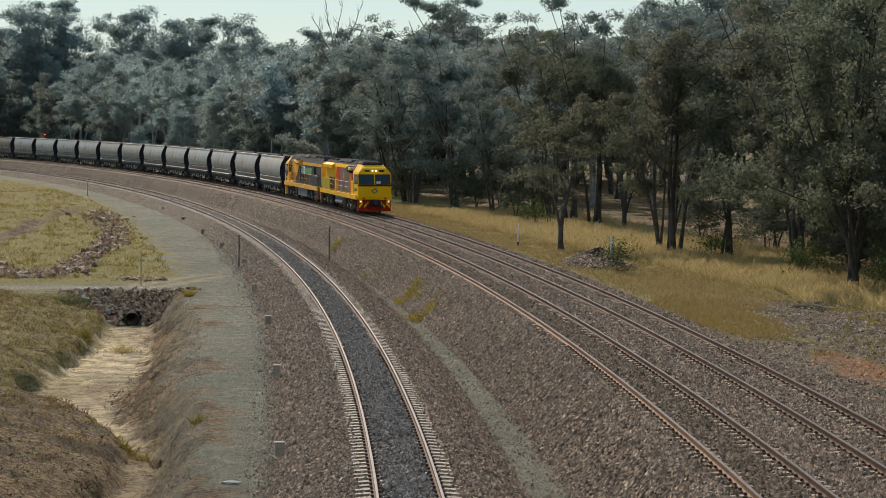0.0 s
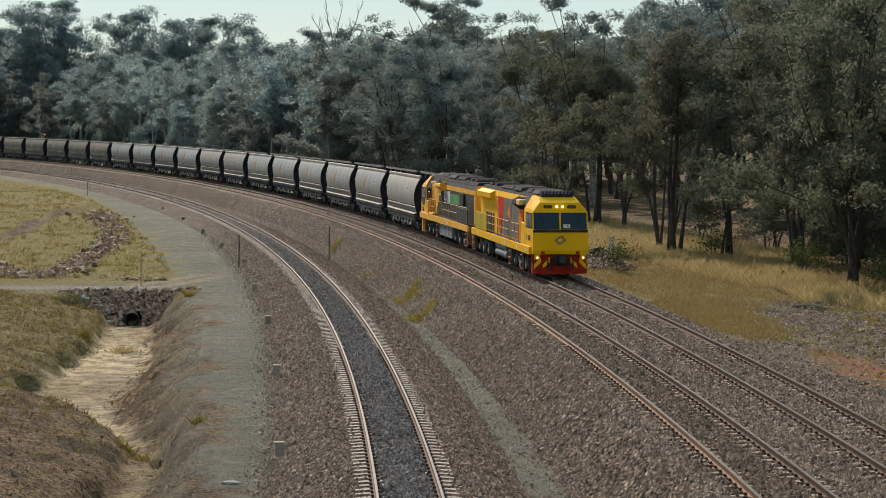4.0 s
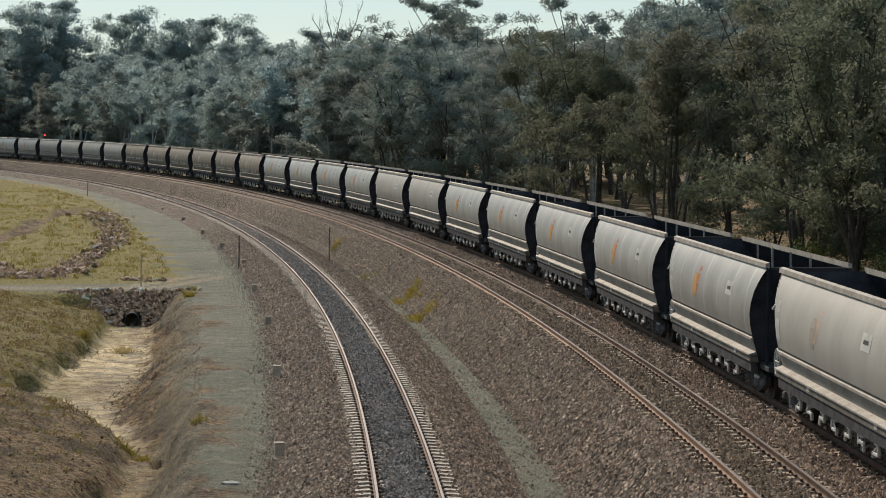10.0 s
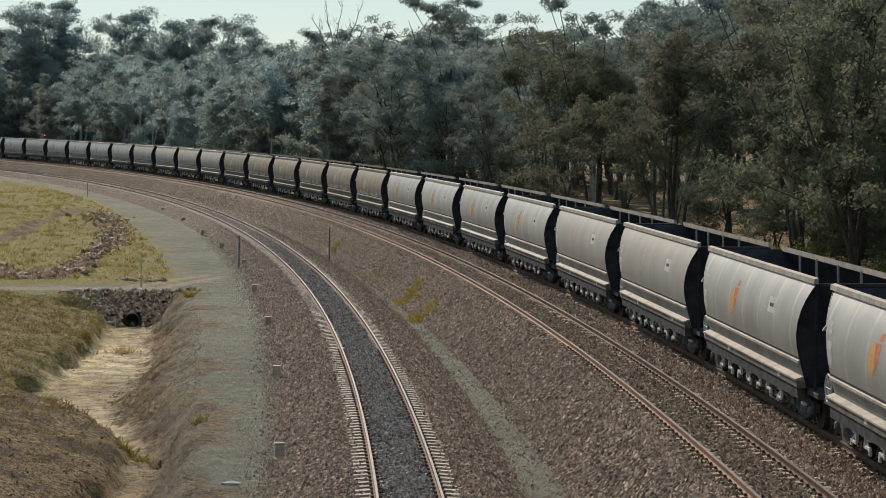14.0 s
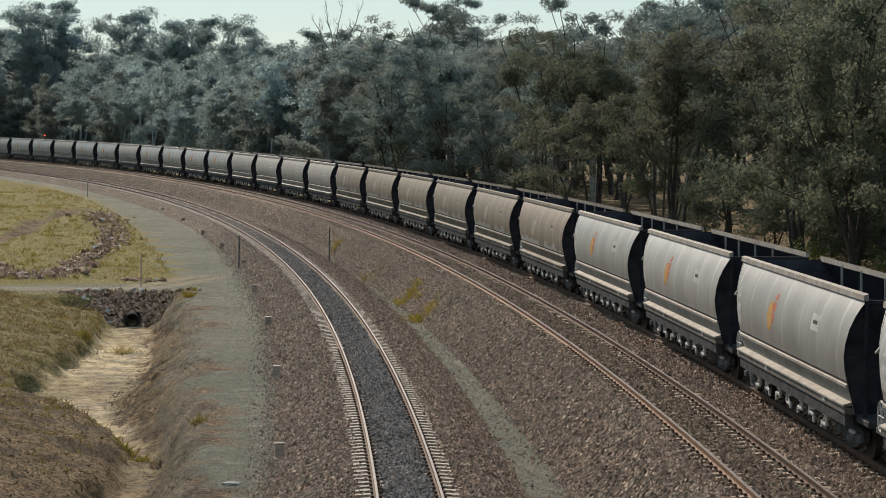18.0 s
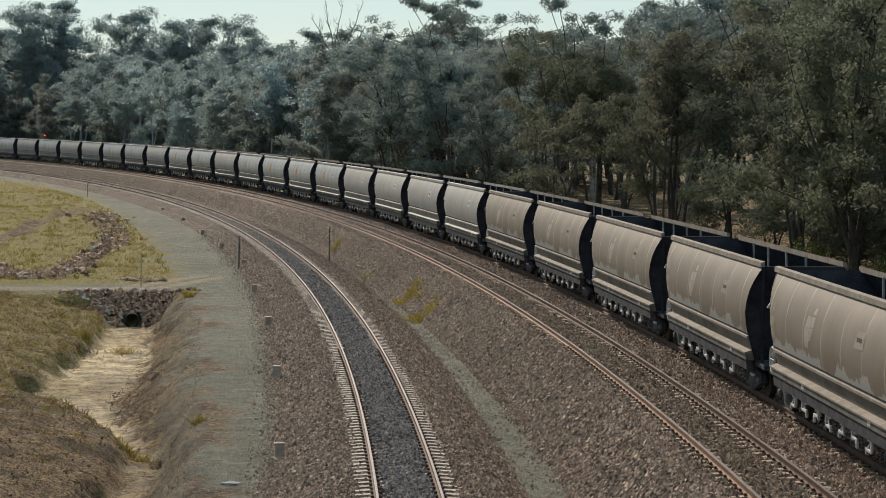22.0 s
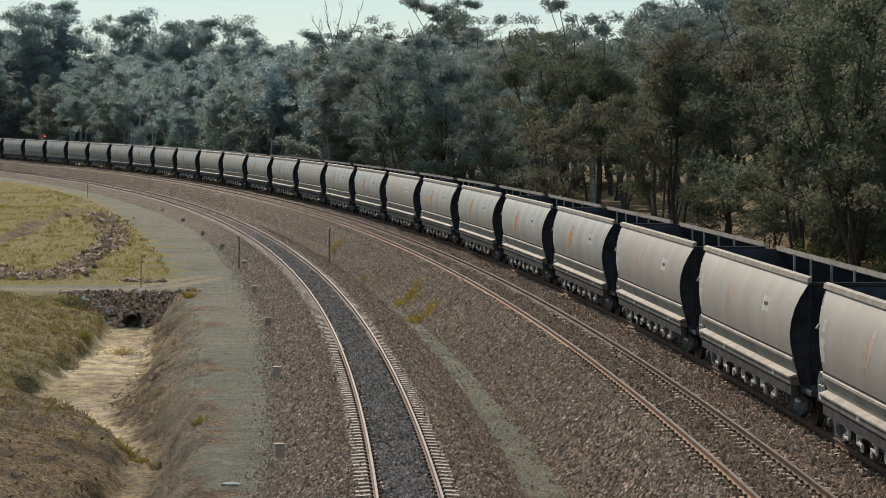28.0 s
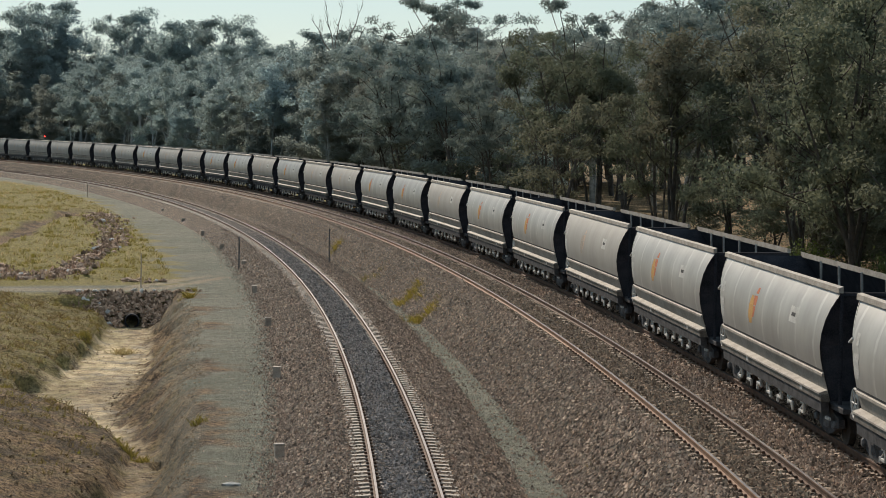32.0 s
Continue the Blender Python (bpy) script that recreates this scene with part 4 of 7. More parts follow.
def hopper_wagon(label, sheet_m, mark, trim_m, lower_m, plate_m):
    base = tagged(new("hopper_wagon"), label, "hopper wagon", "coal train")
    # bulged sides, outer and inner skin
    n_y = 25
    for sx in (1, -1):
        verts, faces = [], []
        for skin in (0.0, 0.035):
            for w, z in HOPPER:
                y0, y1 = -half_len(z, -1), half_len(z)
                for k in range(n_y):
                    y = y0 + (y1 - y0) * k / (n_y - 1)
                    verts.append((sx * (w - skin), y, z))
        rows = len(HOPPER)
        for sk in (0, 1):
            for r in range(rows - 1):
                for k in range(n_y - 1):
                    a = (sk * rows + r) * n_y + k
                    q = (a, a + 1, a + n_y + 1, a + n_y)
                    faces.append(q if (sx > 0) == (sk == 0) else q[::-1])
        # the two lowest outer rows take lower_m, the inner skin is black
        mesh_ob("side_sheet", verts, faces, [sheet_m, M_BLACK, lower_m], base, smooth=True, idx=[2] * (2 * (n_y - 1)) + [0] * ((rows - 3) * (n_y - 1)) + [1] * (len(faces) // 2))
        part("rim", prism([(sx * 1.05, 3.54), (sx * 1.16, 3.54), (sx * 1.15, 3.66), (sx * 1.05, 3.69)], -7.25, 7.25), trim_m, base, "bright top rim")
        part("rib", prism([(sx * 1.38, 1.69), (sx * 1.425, 1.66), (sx * 1.425, 1.60), (sx * 1.36, 1.57)], -half_len(1.66, -1), half_len(1.66)), trim_m, base, "pale rib along the hopper")
        # thin raised dark strip along the top of the rib
        part("rib_groove", prism([(sx * 1.385, 1.75), (sx * 1.412, 1.745), (sx * 1.40, 1.695), (sx * 1.37, 1.70)], -half_len(1.7, -1), half_len(1.7)), M_UNDER, base)
        part("ledge", prism([(sx * 1.28, 1.28), (sx * 1.47, 1.22), (sx * 1.47, 1.18), (sx * 1.24, 1.15)], -6.1, 6.75), trim_m, base, "pale ledge above the sill")
        # skirt, darker than the ledge above it
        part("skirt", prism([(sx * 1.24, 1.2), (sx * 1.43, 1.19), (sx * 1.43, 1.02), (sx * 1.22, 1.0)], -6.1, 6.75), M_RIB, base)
        part("sill", prism([(sx * 1.2, 1.0), (sx * 1.40, 1.0), (sx * 1.38, 0.74), (sx * 1.2, 0.74)], -6.0, 6.6), M_UNDER, base, "dark side sill")
        for y in (-4.5, -2.3, 0.3, 2.9):
            part("inner_rib", prism([(sx * 1.06, 3.58), (sx * 1.0, 3.58), (sx * 1.02, 2.6), (sx * 1.08, 2.6)], y - 0.018, y + 0.018), M_SILVER, base)
        if sx < 0:
            continue
        # lettering plates and the painted mark
        for name, y, z0, z1, wy, m_, lb in (("data_panel", -5.7, 1.95, 2.5, 0.5, plate_m, "faded data panel"), ("data_panel", -5.75, 2.66, 2.93, 0.26, plate_m, "small pale plate"), ("plate", 3.7, 2.58, 2.96, 0.85, plate_m, "pale square marking")):
            part(name, skin_patch(sx, y, wy, z0, z1), m_, base, lb)
        part("painted_mark", skin_mark(sx, -1.28, -1.0, 2.3, 3.08, 0.44, 0.003), mark[0], base, "orange stroke of a painted mark")
        part("painted_mark", skin_mark(sx, -1.6, -1.5, 2.12, 2.86, 0.6, 0.006), mark[1], base, "yellow stroke of a painted mark")
        part("plate_bar", skin_patch(sx, 3.7, 0.45, 2.73, 2.82, 0.012), M_UNDER, base)
        for y in (-2.2, 4.6):
            part("stencil", box(sx * 1.432, y, 1.11, 0.008, 0.26, 0.1), M_LEVER, base)
        # discharge gear under the sill
        for k, y in enumerate(np.linspace(-3.9, 4.1, 7)):
            bm = bmesh.new()
            q = 1 if k % 2 else -1
            add_box(bm, sx * 1.29, y - q * 0.24, 0.6, 0.07, 0.08, 0.26, 0.015)
            add_box(bm, sx * 1.29, y, 0.47 + 0.04 * (k % 3), 0.06, 0.5, 0.08, 0.015)
            add_box(bm, sx * 1.29, y + q * 0.22, 0.44, 0.07, 0.07, 0.16, 0.015)
            add_box(bm, sx * 1.27, y + q * 0.06, 0.69, 0.06, 0.24, 0.08, 0.01)
            add_rod(bm, (sx * 1.28, y - q * 0.2, 0.72), (sx * 1.3, y + q * 0.2, 0.45), 0.025, 6)
            part("door_lever", bm, M_LEVER, base, "pale grey door lever")
    # slope ends
    for e in (1, -1):
        bm = bmesh.new()
        ring = []
        for w, z in HOPPER:
            ring.append((bm.verts.new((w - 0.01, e * (half_len(z, e) - 0.02), z)), bm.verts.new((-w + 0.01, e * (half_len(z, e) - 0.02), z))))
        for (a, b), (c, d) in zip(ring, ring[1:]):
            bm.faces.new((a, b, d, c))
        bmesh.ops.recalc_face_normals(bm, faces=bm.faces)
        bmesh.ops.solidify(bm, geom=bm.faces[:], thickness=0.05)
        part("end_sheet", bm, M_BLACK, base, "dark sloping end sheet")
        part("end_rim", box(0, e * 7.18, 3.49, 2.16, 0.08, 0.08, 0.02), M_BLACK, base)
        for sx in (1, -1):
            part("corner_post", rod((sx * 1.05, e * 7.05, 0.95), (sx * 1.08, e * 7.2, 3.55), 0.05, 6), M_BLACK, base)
        part("end_platform", box(0, e * 7.0, 0.9, 2.3, 1.6, 0.14, 0.02), M_UNDER, base)
        coupler(base, e * 8.0, e)
        bogie(base, e * 5.75)
    bm = bmesh.new()
    add_prism(bm, [(-1.12, 1.02), (1.12, 1.02), (0.5, 0.42), (-0.5, 0.42)], -4.0, 4.0)
    part("hopper_floor", bm, M_BLACK, base)
    part("centre_sill", box(0, 0, 0.86, 0.5, 15.6, 0.3, 0.02), M_UNDER, base)
    # hand brake at the rear end
    bm = bmesh.new()
    bmesh.ops.create_circle(bm, segments=16, radius=0.32, matrix=Matrix.Translation((1.3, -6.62, 1.32)) @ Matrix.Rotation(radians(90), 4, "Y"))
    es = bm.edges[:]
    vs = [(e.verts[0].co.copy(), e.verts[1].co.copy()) for e in es]
    bm.clear()
    for a, b in vs:
        add_rod(bm, a, b, 0.03, 5)
    for k in range(3):
        a = k * math.pi / 3
        add_rod(bm, (1.3, -6.62 + 0.32 * math.cos(a), 1.32 + 0.32 * math.sin(a)), (1.3, -6.62 - 0.32 * math.cos(a), 1.32 - 0.32 * math.sin(a)), 0.02, 5)
    part("brake_wheel", bm, M_LEVER, base, "pale spoked hand-brake wheel")
    part("grab_step", box(1.42, -6.42, 2.72, 0.1, 0.36, 0.05, 0.01, Matrix.Rotation(0.35, 3, "X")), M_WHITE, base, "white end step")
    part("brake_box", box(1.05, -6.35, 1.3, 0.2, 0.35, 0.4, 0.03), M_LEVER, base)
    part("step", box(1.2, 6.5, 0.6, 0.06, 0.4, 0.06), M_LEVER, base)
    part("tank", rod((0.5, -6.4, 0.75), (0.5, -7.3, 0.75), 0.18, 10), M_UNDER, base)
    return base


def skin_x(z):
    return float(np.interp(z, [q[1] for q in HOPPER], [q[0] for q in HOPPER]))


def skin_patch(sx, y, wy, z0, z1, lift=0.007):
    bm = bmesh.new()
    zs = np.linspace(z0, z1, 4)
    rows = [(bm.verts.new((sx * (skin_x(z) + lift), y - wy / 2, z)), bm.verts.new((sx * (skin_x(z) + lift), y + wy / 2, z))) for z in zs]
    for (a, b), (c, d) in zip(rows, rows[1:]):
        bm.faces.new((a, b, d, c) if sx > 0 else (b, a, c, d))
    return bm


def skin_mark(sx, y0, y1, z0, z1, wy, lift):
    """A leaning tapered stroke, painted on the bulge."""
    bm = bmesh.new()
    rows = []
    for t in np.linspace(0, 1, 7):
        y, z = y0 + (y1 - y0) * t, z0 + (z1 - z0) * t
        w = wy * (0.25 + 0.75 * math.sin(math.pi * min(1, 0.12 + 0.8 * t)))
        x = sx * (skin_x(z) + lift)
        rows.append((bm.verts.new((x, y - w / 2, z)), bm.verts.new((x, y + w / 2, z))))
    for (a, b), (c, d) in zip(rows, rows[1:]):
        bm.faces.new((a, b, d, c) if sx > 0 else (b, a, c, d))
    return bm


# ---- locomotives ----
M_YELLOW = simple("yellow_enamel", (0.84, 0.44, 0.005), (0.90, 0.50, 0.012), 0.6, 0, 0.8, spec=0.07, grain=0.06)
M_AMBER = simple("orange_yellow_enamel", (0.78, 0.385, 0.045), (0.88, 0.46, 0.075), 0.6, 0, 1.0, spec=0.07, grain=0.06)
M_CHARCOAL = simple("charcoal_enamel", (0.026, 0.025, 0.026), (0.045, 0.044, 0.045), 0.75, 0, 1.5, spec=0.12, grain=0.12)
M_GREY_PAINT = simple("warm_grey_enamel", (0.14, 0.128, 0.112), (0.20, 0.185, 0.165), 0.85, 0, 1.5, spec=0.08)
M_RED = simple("red_enamel", (0.48, 0.02, 0.008), (0.62, 0.045, 0.012), 0.6, 0, 2.0, spec=0.06)
M_DEEP_ORANGE = simple("orange_enamel", (0.72, 0.17, 0.006), (0.84, 0.26, 0.01), 0.6, 0, 2.0, spec=0.06)
# M_RED darkened: the shade on the pilot is put into its colour
M_PILOT = simple("shaded_red_enamel", (0.24, 0.018, 0.008), (0.40, 0.035, 0.012), 0.7, 0, 2.5, spec=0.06)
M_ROOF = simple("sooty_roof", (0.018, 0.018, 0.0202), (0.063, 0.063, 0.0682), 0.85, 0, 1.5, spec=0.04)
M_ROOF_PALE = simple("dusty_roof_hatch", (0.042, 0.042, 0.0446), (0.084, 0.084, 0.0864), 0.85, 0, 1.5, spec=0.08)
M_TANK = simple("grey_tank_paint", (0.16, 0.175, 0.19), (0.27, 0.29, 0.31), 0.7, 0, 2.0, spec=0.1)
# brow of the rear cab: lilac grey, where the cab is amber
M_BROW_GREY = simple("lilac_grey_brow", (0.42, 0.40, 0.42), (0.52, 0.50, 0.52), 0.7, 0, 1.0, spec=0.1)
M_WHITE = simple("white_paint", (0.62, 0.62, 0.6), (0.8, 0.8, 0.78), 0.5, 0, 3.0)
M_GREEN = simple("green_lettering", (0.05, 0.26, 0.06), (0.09, 0.38, 0.10), 0.5, 0, 3.0)
M_RUSTY = simple("rusty_ladder_steel", (0.14, 0.06, 0.03), (0.28, 0.14, 0.07), 0.75, 0.1, 4.0)
M_BRASS = simple("tarnished_handrail", (0.3, 0.176, 0.048), (0.51, 0.336, 0.112), 0.7, 0, 4.0, spec=0.15)


def glass_mat(nt, b):
    b.inputs["Base Color"].default_value = (0.022, 0.042, 0.058, 1)
    b.inputs["Roughness"].default_value = 0.05
    b.inputs["Specular IOR Level"].default_value = 0.18


def lamp_mat(nt, b):
    b.inputs["Emission Color"].default_value = (1, 0.86, 0.62, 1)
    b.inputs["Emission Strength"].default_value = 1.6


M_GLASS = mat("cab_glass", glass_mat)
M_LAMP = mat("lit_headlamp", lamp_mat)


def loco_bogie(parent, y0):
    bg = part("bogie", box(0, y0, 0.75, 2.1, 1.0, 0.3, 0.05), M_UNDER, parent)
    for sx in (-1, 1):
        part("side_frame", prism([(y0 - 2.5, 0.45), (y0 - 2.1, 0.35), (y0 + 2.1, 0.35), (y0 + 2.5, 0.45), (y0 + 2.5, 0.7), (y0 + 1.3, 0.95), (y0 + 0.9, 0.78), (y0 - 0.9, 0.78), (y0 - 1.3, 0.95), (y0 - 2.5, 0.7)], sx * 1.02 - 0.07, sx * 1.02 + 0.07, "yz"), M_UNDER, bg)
        for k in (-1, 0, 1):
            part("axle_box", rod((sx * 1.05, y0 + k * 1.75, 0.5), (sx * 1.25, y0 + k * 1.75, 0.5), 0.19, 12), M_CASTING, bg)
            part("axle_cap", rod((sx * 1.25, y0 + k * 1.75, 0.5), (sx * 1.28, y0 + k * 1.75, 0.5), 0.1, 10), M_LEVER, bg)
            part("damper", rod((sx * 1.2, y0 + k * 1.75 + 0.22, 0.95), (sx * 1.22, y0 + k * 1.75 + 0.5, 0.4), 0.05, 8), M_CASTING, bg)
            for j in (-0.42, 0.42):
                part("spring", rod((sx * 1.1, y0 + k * 1.75 + j, 0.58), (sx * 1.1, y0 + k * 1.75 + j, 0.86), 0.085, 8), M_UNDER, bg)
        for k in (-0.9, 0.9):
            part("brake_cylinder", rod((sx * 1.16, y0 + k - 0.2, 0.85), (sx * 1.16, y0 + k + 0.2, 0.85), 0.11, 10), M_CASTING, bg)
            part("brake_link", rod((sx * 1.16, y0 + k * 1.25, 0.8), (sx * 1.12, y0 + k * 1.0, 0.25), 0.035, 6), M_LEVER, bg)
        part("sand_hose", rod((sx * 1.1, y0 + 2.6, 0.95), (sx * 0.95, y0 + 2.35, 0.12), 0.03, 6), M_BLACK, bg)
    for k in (-1, 0, 1):
        wheelset(bg, y0 + k * 1.75, 0.51)
    return bg


def decal(parent, name, pts, x, sx, m, label="", t=0.012):
    """A thin painted shape on a side: outline in y and z, just proud of the plane at x."""
    return part(name, prism(pts, sx * x, sx * (x + t), "yz"), m, parent, label)


def handrail(parent, sx, y0, y1, z0, top, n, m, kink=0.0):
    """Two rails on stanchions along the walkway; with kink they step up by so much at the y1 end."""
    x = sx * 1.36
    mid = (top + z0) / 2 + 0.05
    bm = bmesh.new()
    for z in (top, mid):
        pts = [(x, y0, z), (x, y1, z)] if not kink else [(x, y0, z), (x, y1 - 1.1, z), (x, y1 - 0.7, z + kink), (x, y1, z + kink)]
        for a, b in zip(pts, pts[1:]):
            add_rod(bm, a, b, 0.021, 6)
    hr = part("handrail", bm, m, parent)
    for k in range(n):
        y = y0 + (y1 - y0) * k / (n - 1)
        part("stanchion", rod((x, y, z0 - 0.05), (x, y, top + (kink if y > y1 - 0.7 else 0)), 0.02, 6), m, hr)
    return hr


def ladder(parent, sx, y, m):
    bm = bmesh.new()
    for j in (-0.25, 0.25):
        add_box(bm, sx * 1.36, y + j, 0.75, 0.05, 0.05, 1.1)
    ld = part("ladder", bm, m, parent, "brown steel steps")
    for z in (0.3, 0.62, 0.94):
        part("rung", box(sx * 1.36, y, z, 0.16, 0.5, 0.035), m, ld)


def hull(points):
    bm = bmesh.new()
    for q in points:
        bm.verts.new(q)
    r = bmesh.ops.convex_hull(bm, input=bm.verts[:])
    bmesh.ops.delete(bm, geom=[g for g in r["geom_interior"] if g.is_valid], context="VERTS")
    bmesh.ops.dissolve_limit(bm, angle_limit=0.03, verts=bm.verts[:], edges=bm.edges[:])
    return bm


def number_bars(parent, y0, z0, x, sx, n, m, h=0.24, w=0.11, step=0.17):
    for k in range(n):
        decal(parent, "number_bar", [(y0 + k * step, z0), (y0 + k * step + w, z0), (y0 + k * step + w, z0 + h), (y0 + k * step, z0 + h)], x, sx, m, t=0.006)


def loco_common(base, cab_m, sill_m):
    part("underframe", box(0, 0, 1.22, 2.3, 19.6, 0.24, 0.03), M_UNDER, base)
    part("walkway", box(0, -0.2, 1.41, 2.74, 19.4, 0.05), M_ROOF_PALE, base, "dusty grey walkway plate")
    for sx in (-1, 1):
        sill = part("sill", prism([(sx * 1.30, 1.10), (sx * 1.42, 1.10), (sx * 1.42, 1.44), (sx * 1.30, 1.44)], -10.2, 9.9), sill_m, base, "painted side sill")
        for y in (-7.6, -2.6, 2.4, 6.2, 9.2):
            part("sill_patch", box(sx * 1.425, y, 1.27, 0.012, 0.25, 0.14), M_WHITE, sill)
        part("end_step", box(sx * 1.25, -10.0, 0.72, 0.3, 0.3, 0.72, 0.03), M_RUSTY, base, "brown end steps")
    for e in (1, -1):
        loco_bogie(base, e * 6.35)
        coupler(base, e * 10.85, e)
    part("rear_beam", box(0, -10.25, 1.1, 2.6, 0.1, 0.6, 0.03), M_RUSTY, base)
    return base


def cab_shell(base, cab_m, brow_m, front=10.35, rear=7.7, w=1.3):
    lower = hull([(sx * w, y, z) for sx in (-1, 1) for y, z in ((rear, 1.12), (front - 0.05, 1.12), (front, 1.3), (front, 2.18), (front - 0.2, 3.07), (rear, 3.07))])
    cab = part("cab", lower, cab_m, base)
    brow = hull([(sx * w * 1.005, y, 3.04) for sx in (-1, 1) for y in (rear, front - 0.2)] + [(sx * w * 0.72, front - 0.32, 3.52) for sx in (-1, 1)] + [(sx * w * 0.66, front - 0.95, 3.74) for sx in (-1, 1)] + [(sx * w * 0.70, rear, 3.78) for sx in (-1, 1)] + [(sx * w * 0.97, y, 3.2) for sx in (-1, 1) for y in (rear, front - 0.5)])
    part("brow", brow, brow_m, cab, "sloping brow over the windscreen")
    return cab


def windscreen(cab, front, w=1.3):
    def face(z):
        return front - 0.2 * (z - 2.18) / 0.89

    for sx in (-1, 1):
        for nm, mm, grow, lift in (("window_frame", M_BLACK, 0.035, 0.012), ("pane", M_GLASS, 0.0, 0.022)):
            bm = bmesh.new()
            z0, z1 = 2.31 - grow, 3.02 + grow
            add_prism(bm, [(face(z0) + lift, z0), (face(z1) + lift, z1), (face(z1) - 0.03, z1), (face(z0) - 0.03, z0)], sx * (0.06 - grow * 0.5), sx * (w - 0.09 + grow), "yz")
            part(nm, bm, mm, cab)


def chevrons(cab, y, z0, m):
    """Two hooked strokes that close to a slanted diamond ring, painted on the nose."""
    for s in (1, -1):
        q = [(-0.30, 0.0), (-0.04, 0.2), (0.18, 0.2), (0.1, 0.1), (0.0, 0.1), (-0.14, 0.0), (-0.04, -0.09), (-0.12, -0.15)]
        bm = bmesh.new()
        add_prism(bm, [(-s * a, z0 + s * b) for a, b in q], y, y + 0.012)
        part("painted_mark", bm, m, cab, "grey hooked stroke of a diamond mark")


def pilot(base, front, m_red, m_yel):
    pl = part("pilot", hull([(sx * x, y, z) for sx in (-1, 1) for x, y, z in ((1.28, front - 0.15, 1.08), (1.28, front - 0.05, 0.22), (1.28, front - 0.5, 0.22), (1.28, front - 0.5, 1.08), (0.6, front + 0.1, 0.2))]), m_red, base, "red pilot with yellow chevrons")
    for sx in (-1, 1):
        for k in (0, 1):
            x0 = 1.24 - k * 0.42
            bm = bmesh.new()
            add_prism(bm, [(sx * x0, 0.42 + 0.05 * k), (sx * (x0 - 0.02), 0.66), (sx * (x0 - 0.33), 1.0), (sx * (x0 - 0.33), 0.74)], front + 0.0, front + 0.015)
            part("stripe", bm, m_yel, pl)
        part("lamp_box", box(sx * 1.08, front - 0.02, 0.98, 0.24, 0.2, 0.26, 0.03), m_yel, pl)
        lamp = part("ditch_light", rod((sx * 1.08, front + 0.04, 0.97), (sx * 1.08, front + 0.1, 0.97), 0.05, 10), M_LAMP, pl, "lit ditch light")
        part("marker", box(sx * 0.82, front + 0.01, 1.26, 0.2, 0.06, 0.24, 0.02), M_RED, base)
        part("hose", rod((sx * 0.45, front + 0.05, 0.95), (sx * 0.42, front + 0.22, 0.4), 0.04, 6), M_BLACK, pl)
        part("hose", rod((sx * 0.6, front + 0.05, 0.9), (sx * 0.58, front + 0.2, 0.42), 0.035, 6), M_BLACK, pl)
    part("coupler_pocket", box(0, front + 0.1, 0.85, 0.6, 0.3, 0.5, 0.05), M_BLACK, pl)
    return pl


def roof_gear(base, fans, hatch):
    part("roof", prism([(-0.87, 3.65), (0.87, 3.65), (0.72, 3.84), (-0.72, 3.84)], -9.9, 7.7), M_ROOF, base, "sooty black roof")
    for y0, y1, w, h, m in hatch:
        part("roof_hatch", hull([(sx * w, y, 3.86) for sx in (-1, 1) for y in (y0, y1)] + [(sx * (w - 0.15), y, 3.9 + h) for sx in (-1, 1) for y in (y0 + 0.25, y1 - 0.25)]), m, base)
    for y in fans:
        finned_unit(base, "roof_cooler", y, 3.83, 1.3, 0.9, 0.16)


def finned_unit(base, name, y, z, wide, long_, high):
    """A low black box on the roof with a comb of upright fins."""
    unit = part(name, box(0, y, z + high * 0.3, wide, long_, high * 0.6, 0.02), M_BLACK, base, "black finned roof unit")
    for k in range(9):
        x = -wide / 2 + wide * (k + 0.5) / 9
        part("fin", box(x, y, z + high * 0.75, 0.05, long_ * 0.94, high * 0.55, 0.01), M_BLACK, unit)


def intake_box(base, sx, y0, y1, body_m):
    bx = part("air_intake", hull([(sx * x, y, z) for y in (y0, y1) for x, z in ((0.95, 3.0), (1.32, 3.28), (1.28, 3.45), (0.95, 3.62))]), body_m, base, "shoulder air intake")
    n = 2
    for k in range(n):
        a, b = y0 + 0.1 + k * (y1 - y0) / n, y0 - 0.1 + (k + 1) * (y1 - y0) / n
        bm = bmesh.new()
        q = [bm.verts.new((sx * x, y, z)) for x, y, z in ((1.255, a, 3.475), (1.255, b, 3.475), (0.98, b, 3.625), (0.98, a, 3.625))]
        bm.faces.new(q)
        bmesh.ops.solidify(bm, geom=bm.faces[:], thickness=0.02)
        part("grille", bm, M_BLACK, bx)


M_FADED_GREY = simple("faded_grey_mark", (0.25, 0.19, 0.10), (0.32, 0.25, 0.14), 0.8, 0, 1.5, spec=0.05)
M_CREAM = simple("cream_yellow_paint", (0.66, 0.48, 0.14), (0.8, 0.62, 0.24), 0.6, 0, 2.0, spec=0.1)
M_SEAM = simple("seam_grey", (0.10, 0.092, 0.08), (0.14, 0.13, 0.115), 0.85, 0, 1.5, spec=0.08)


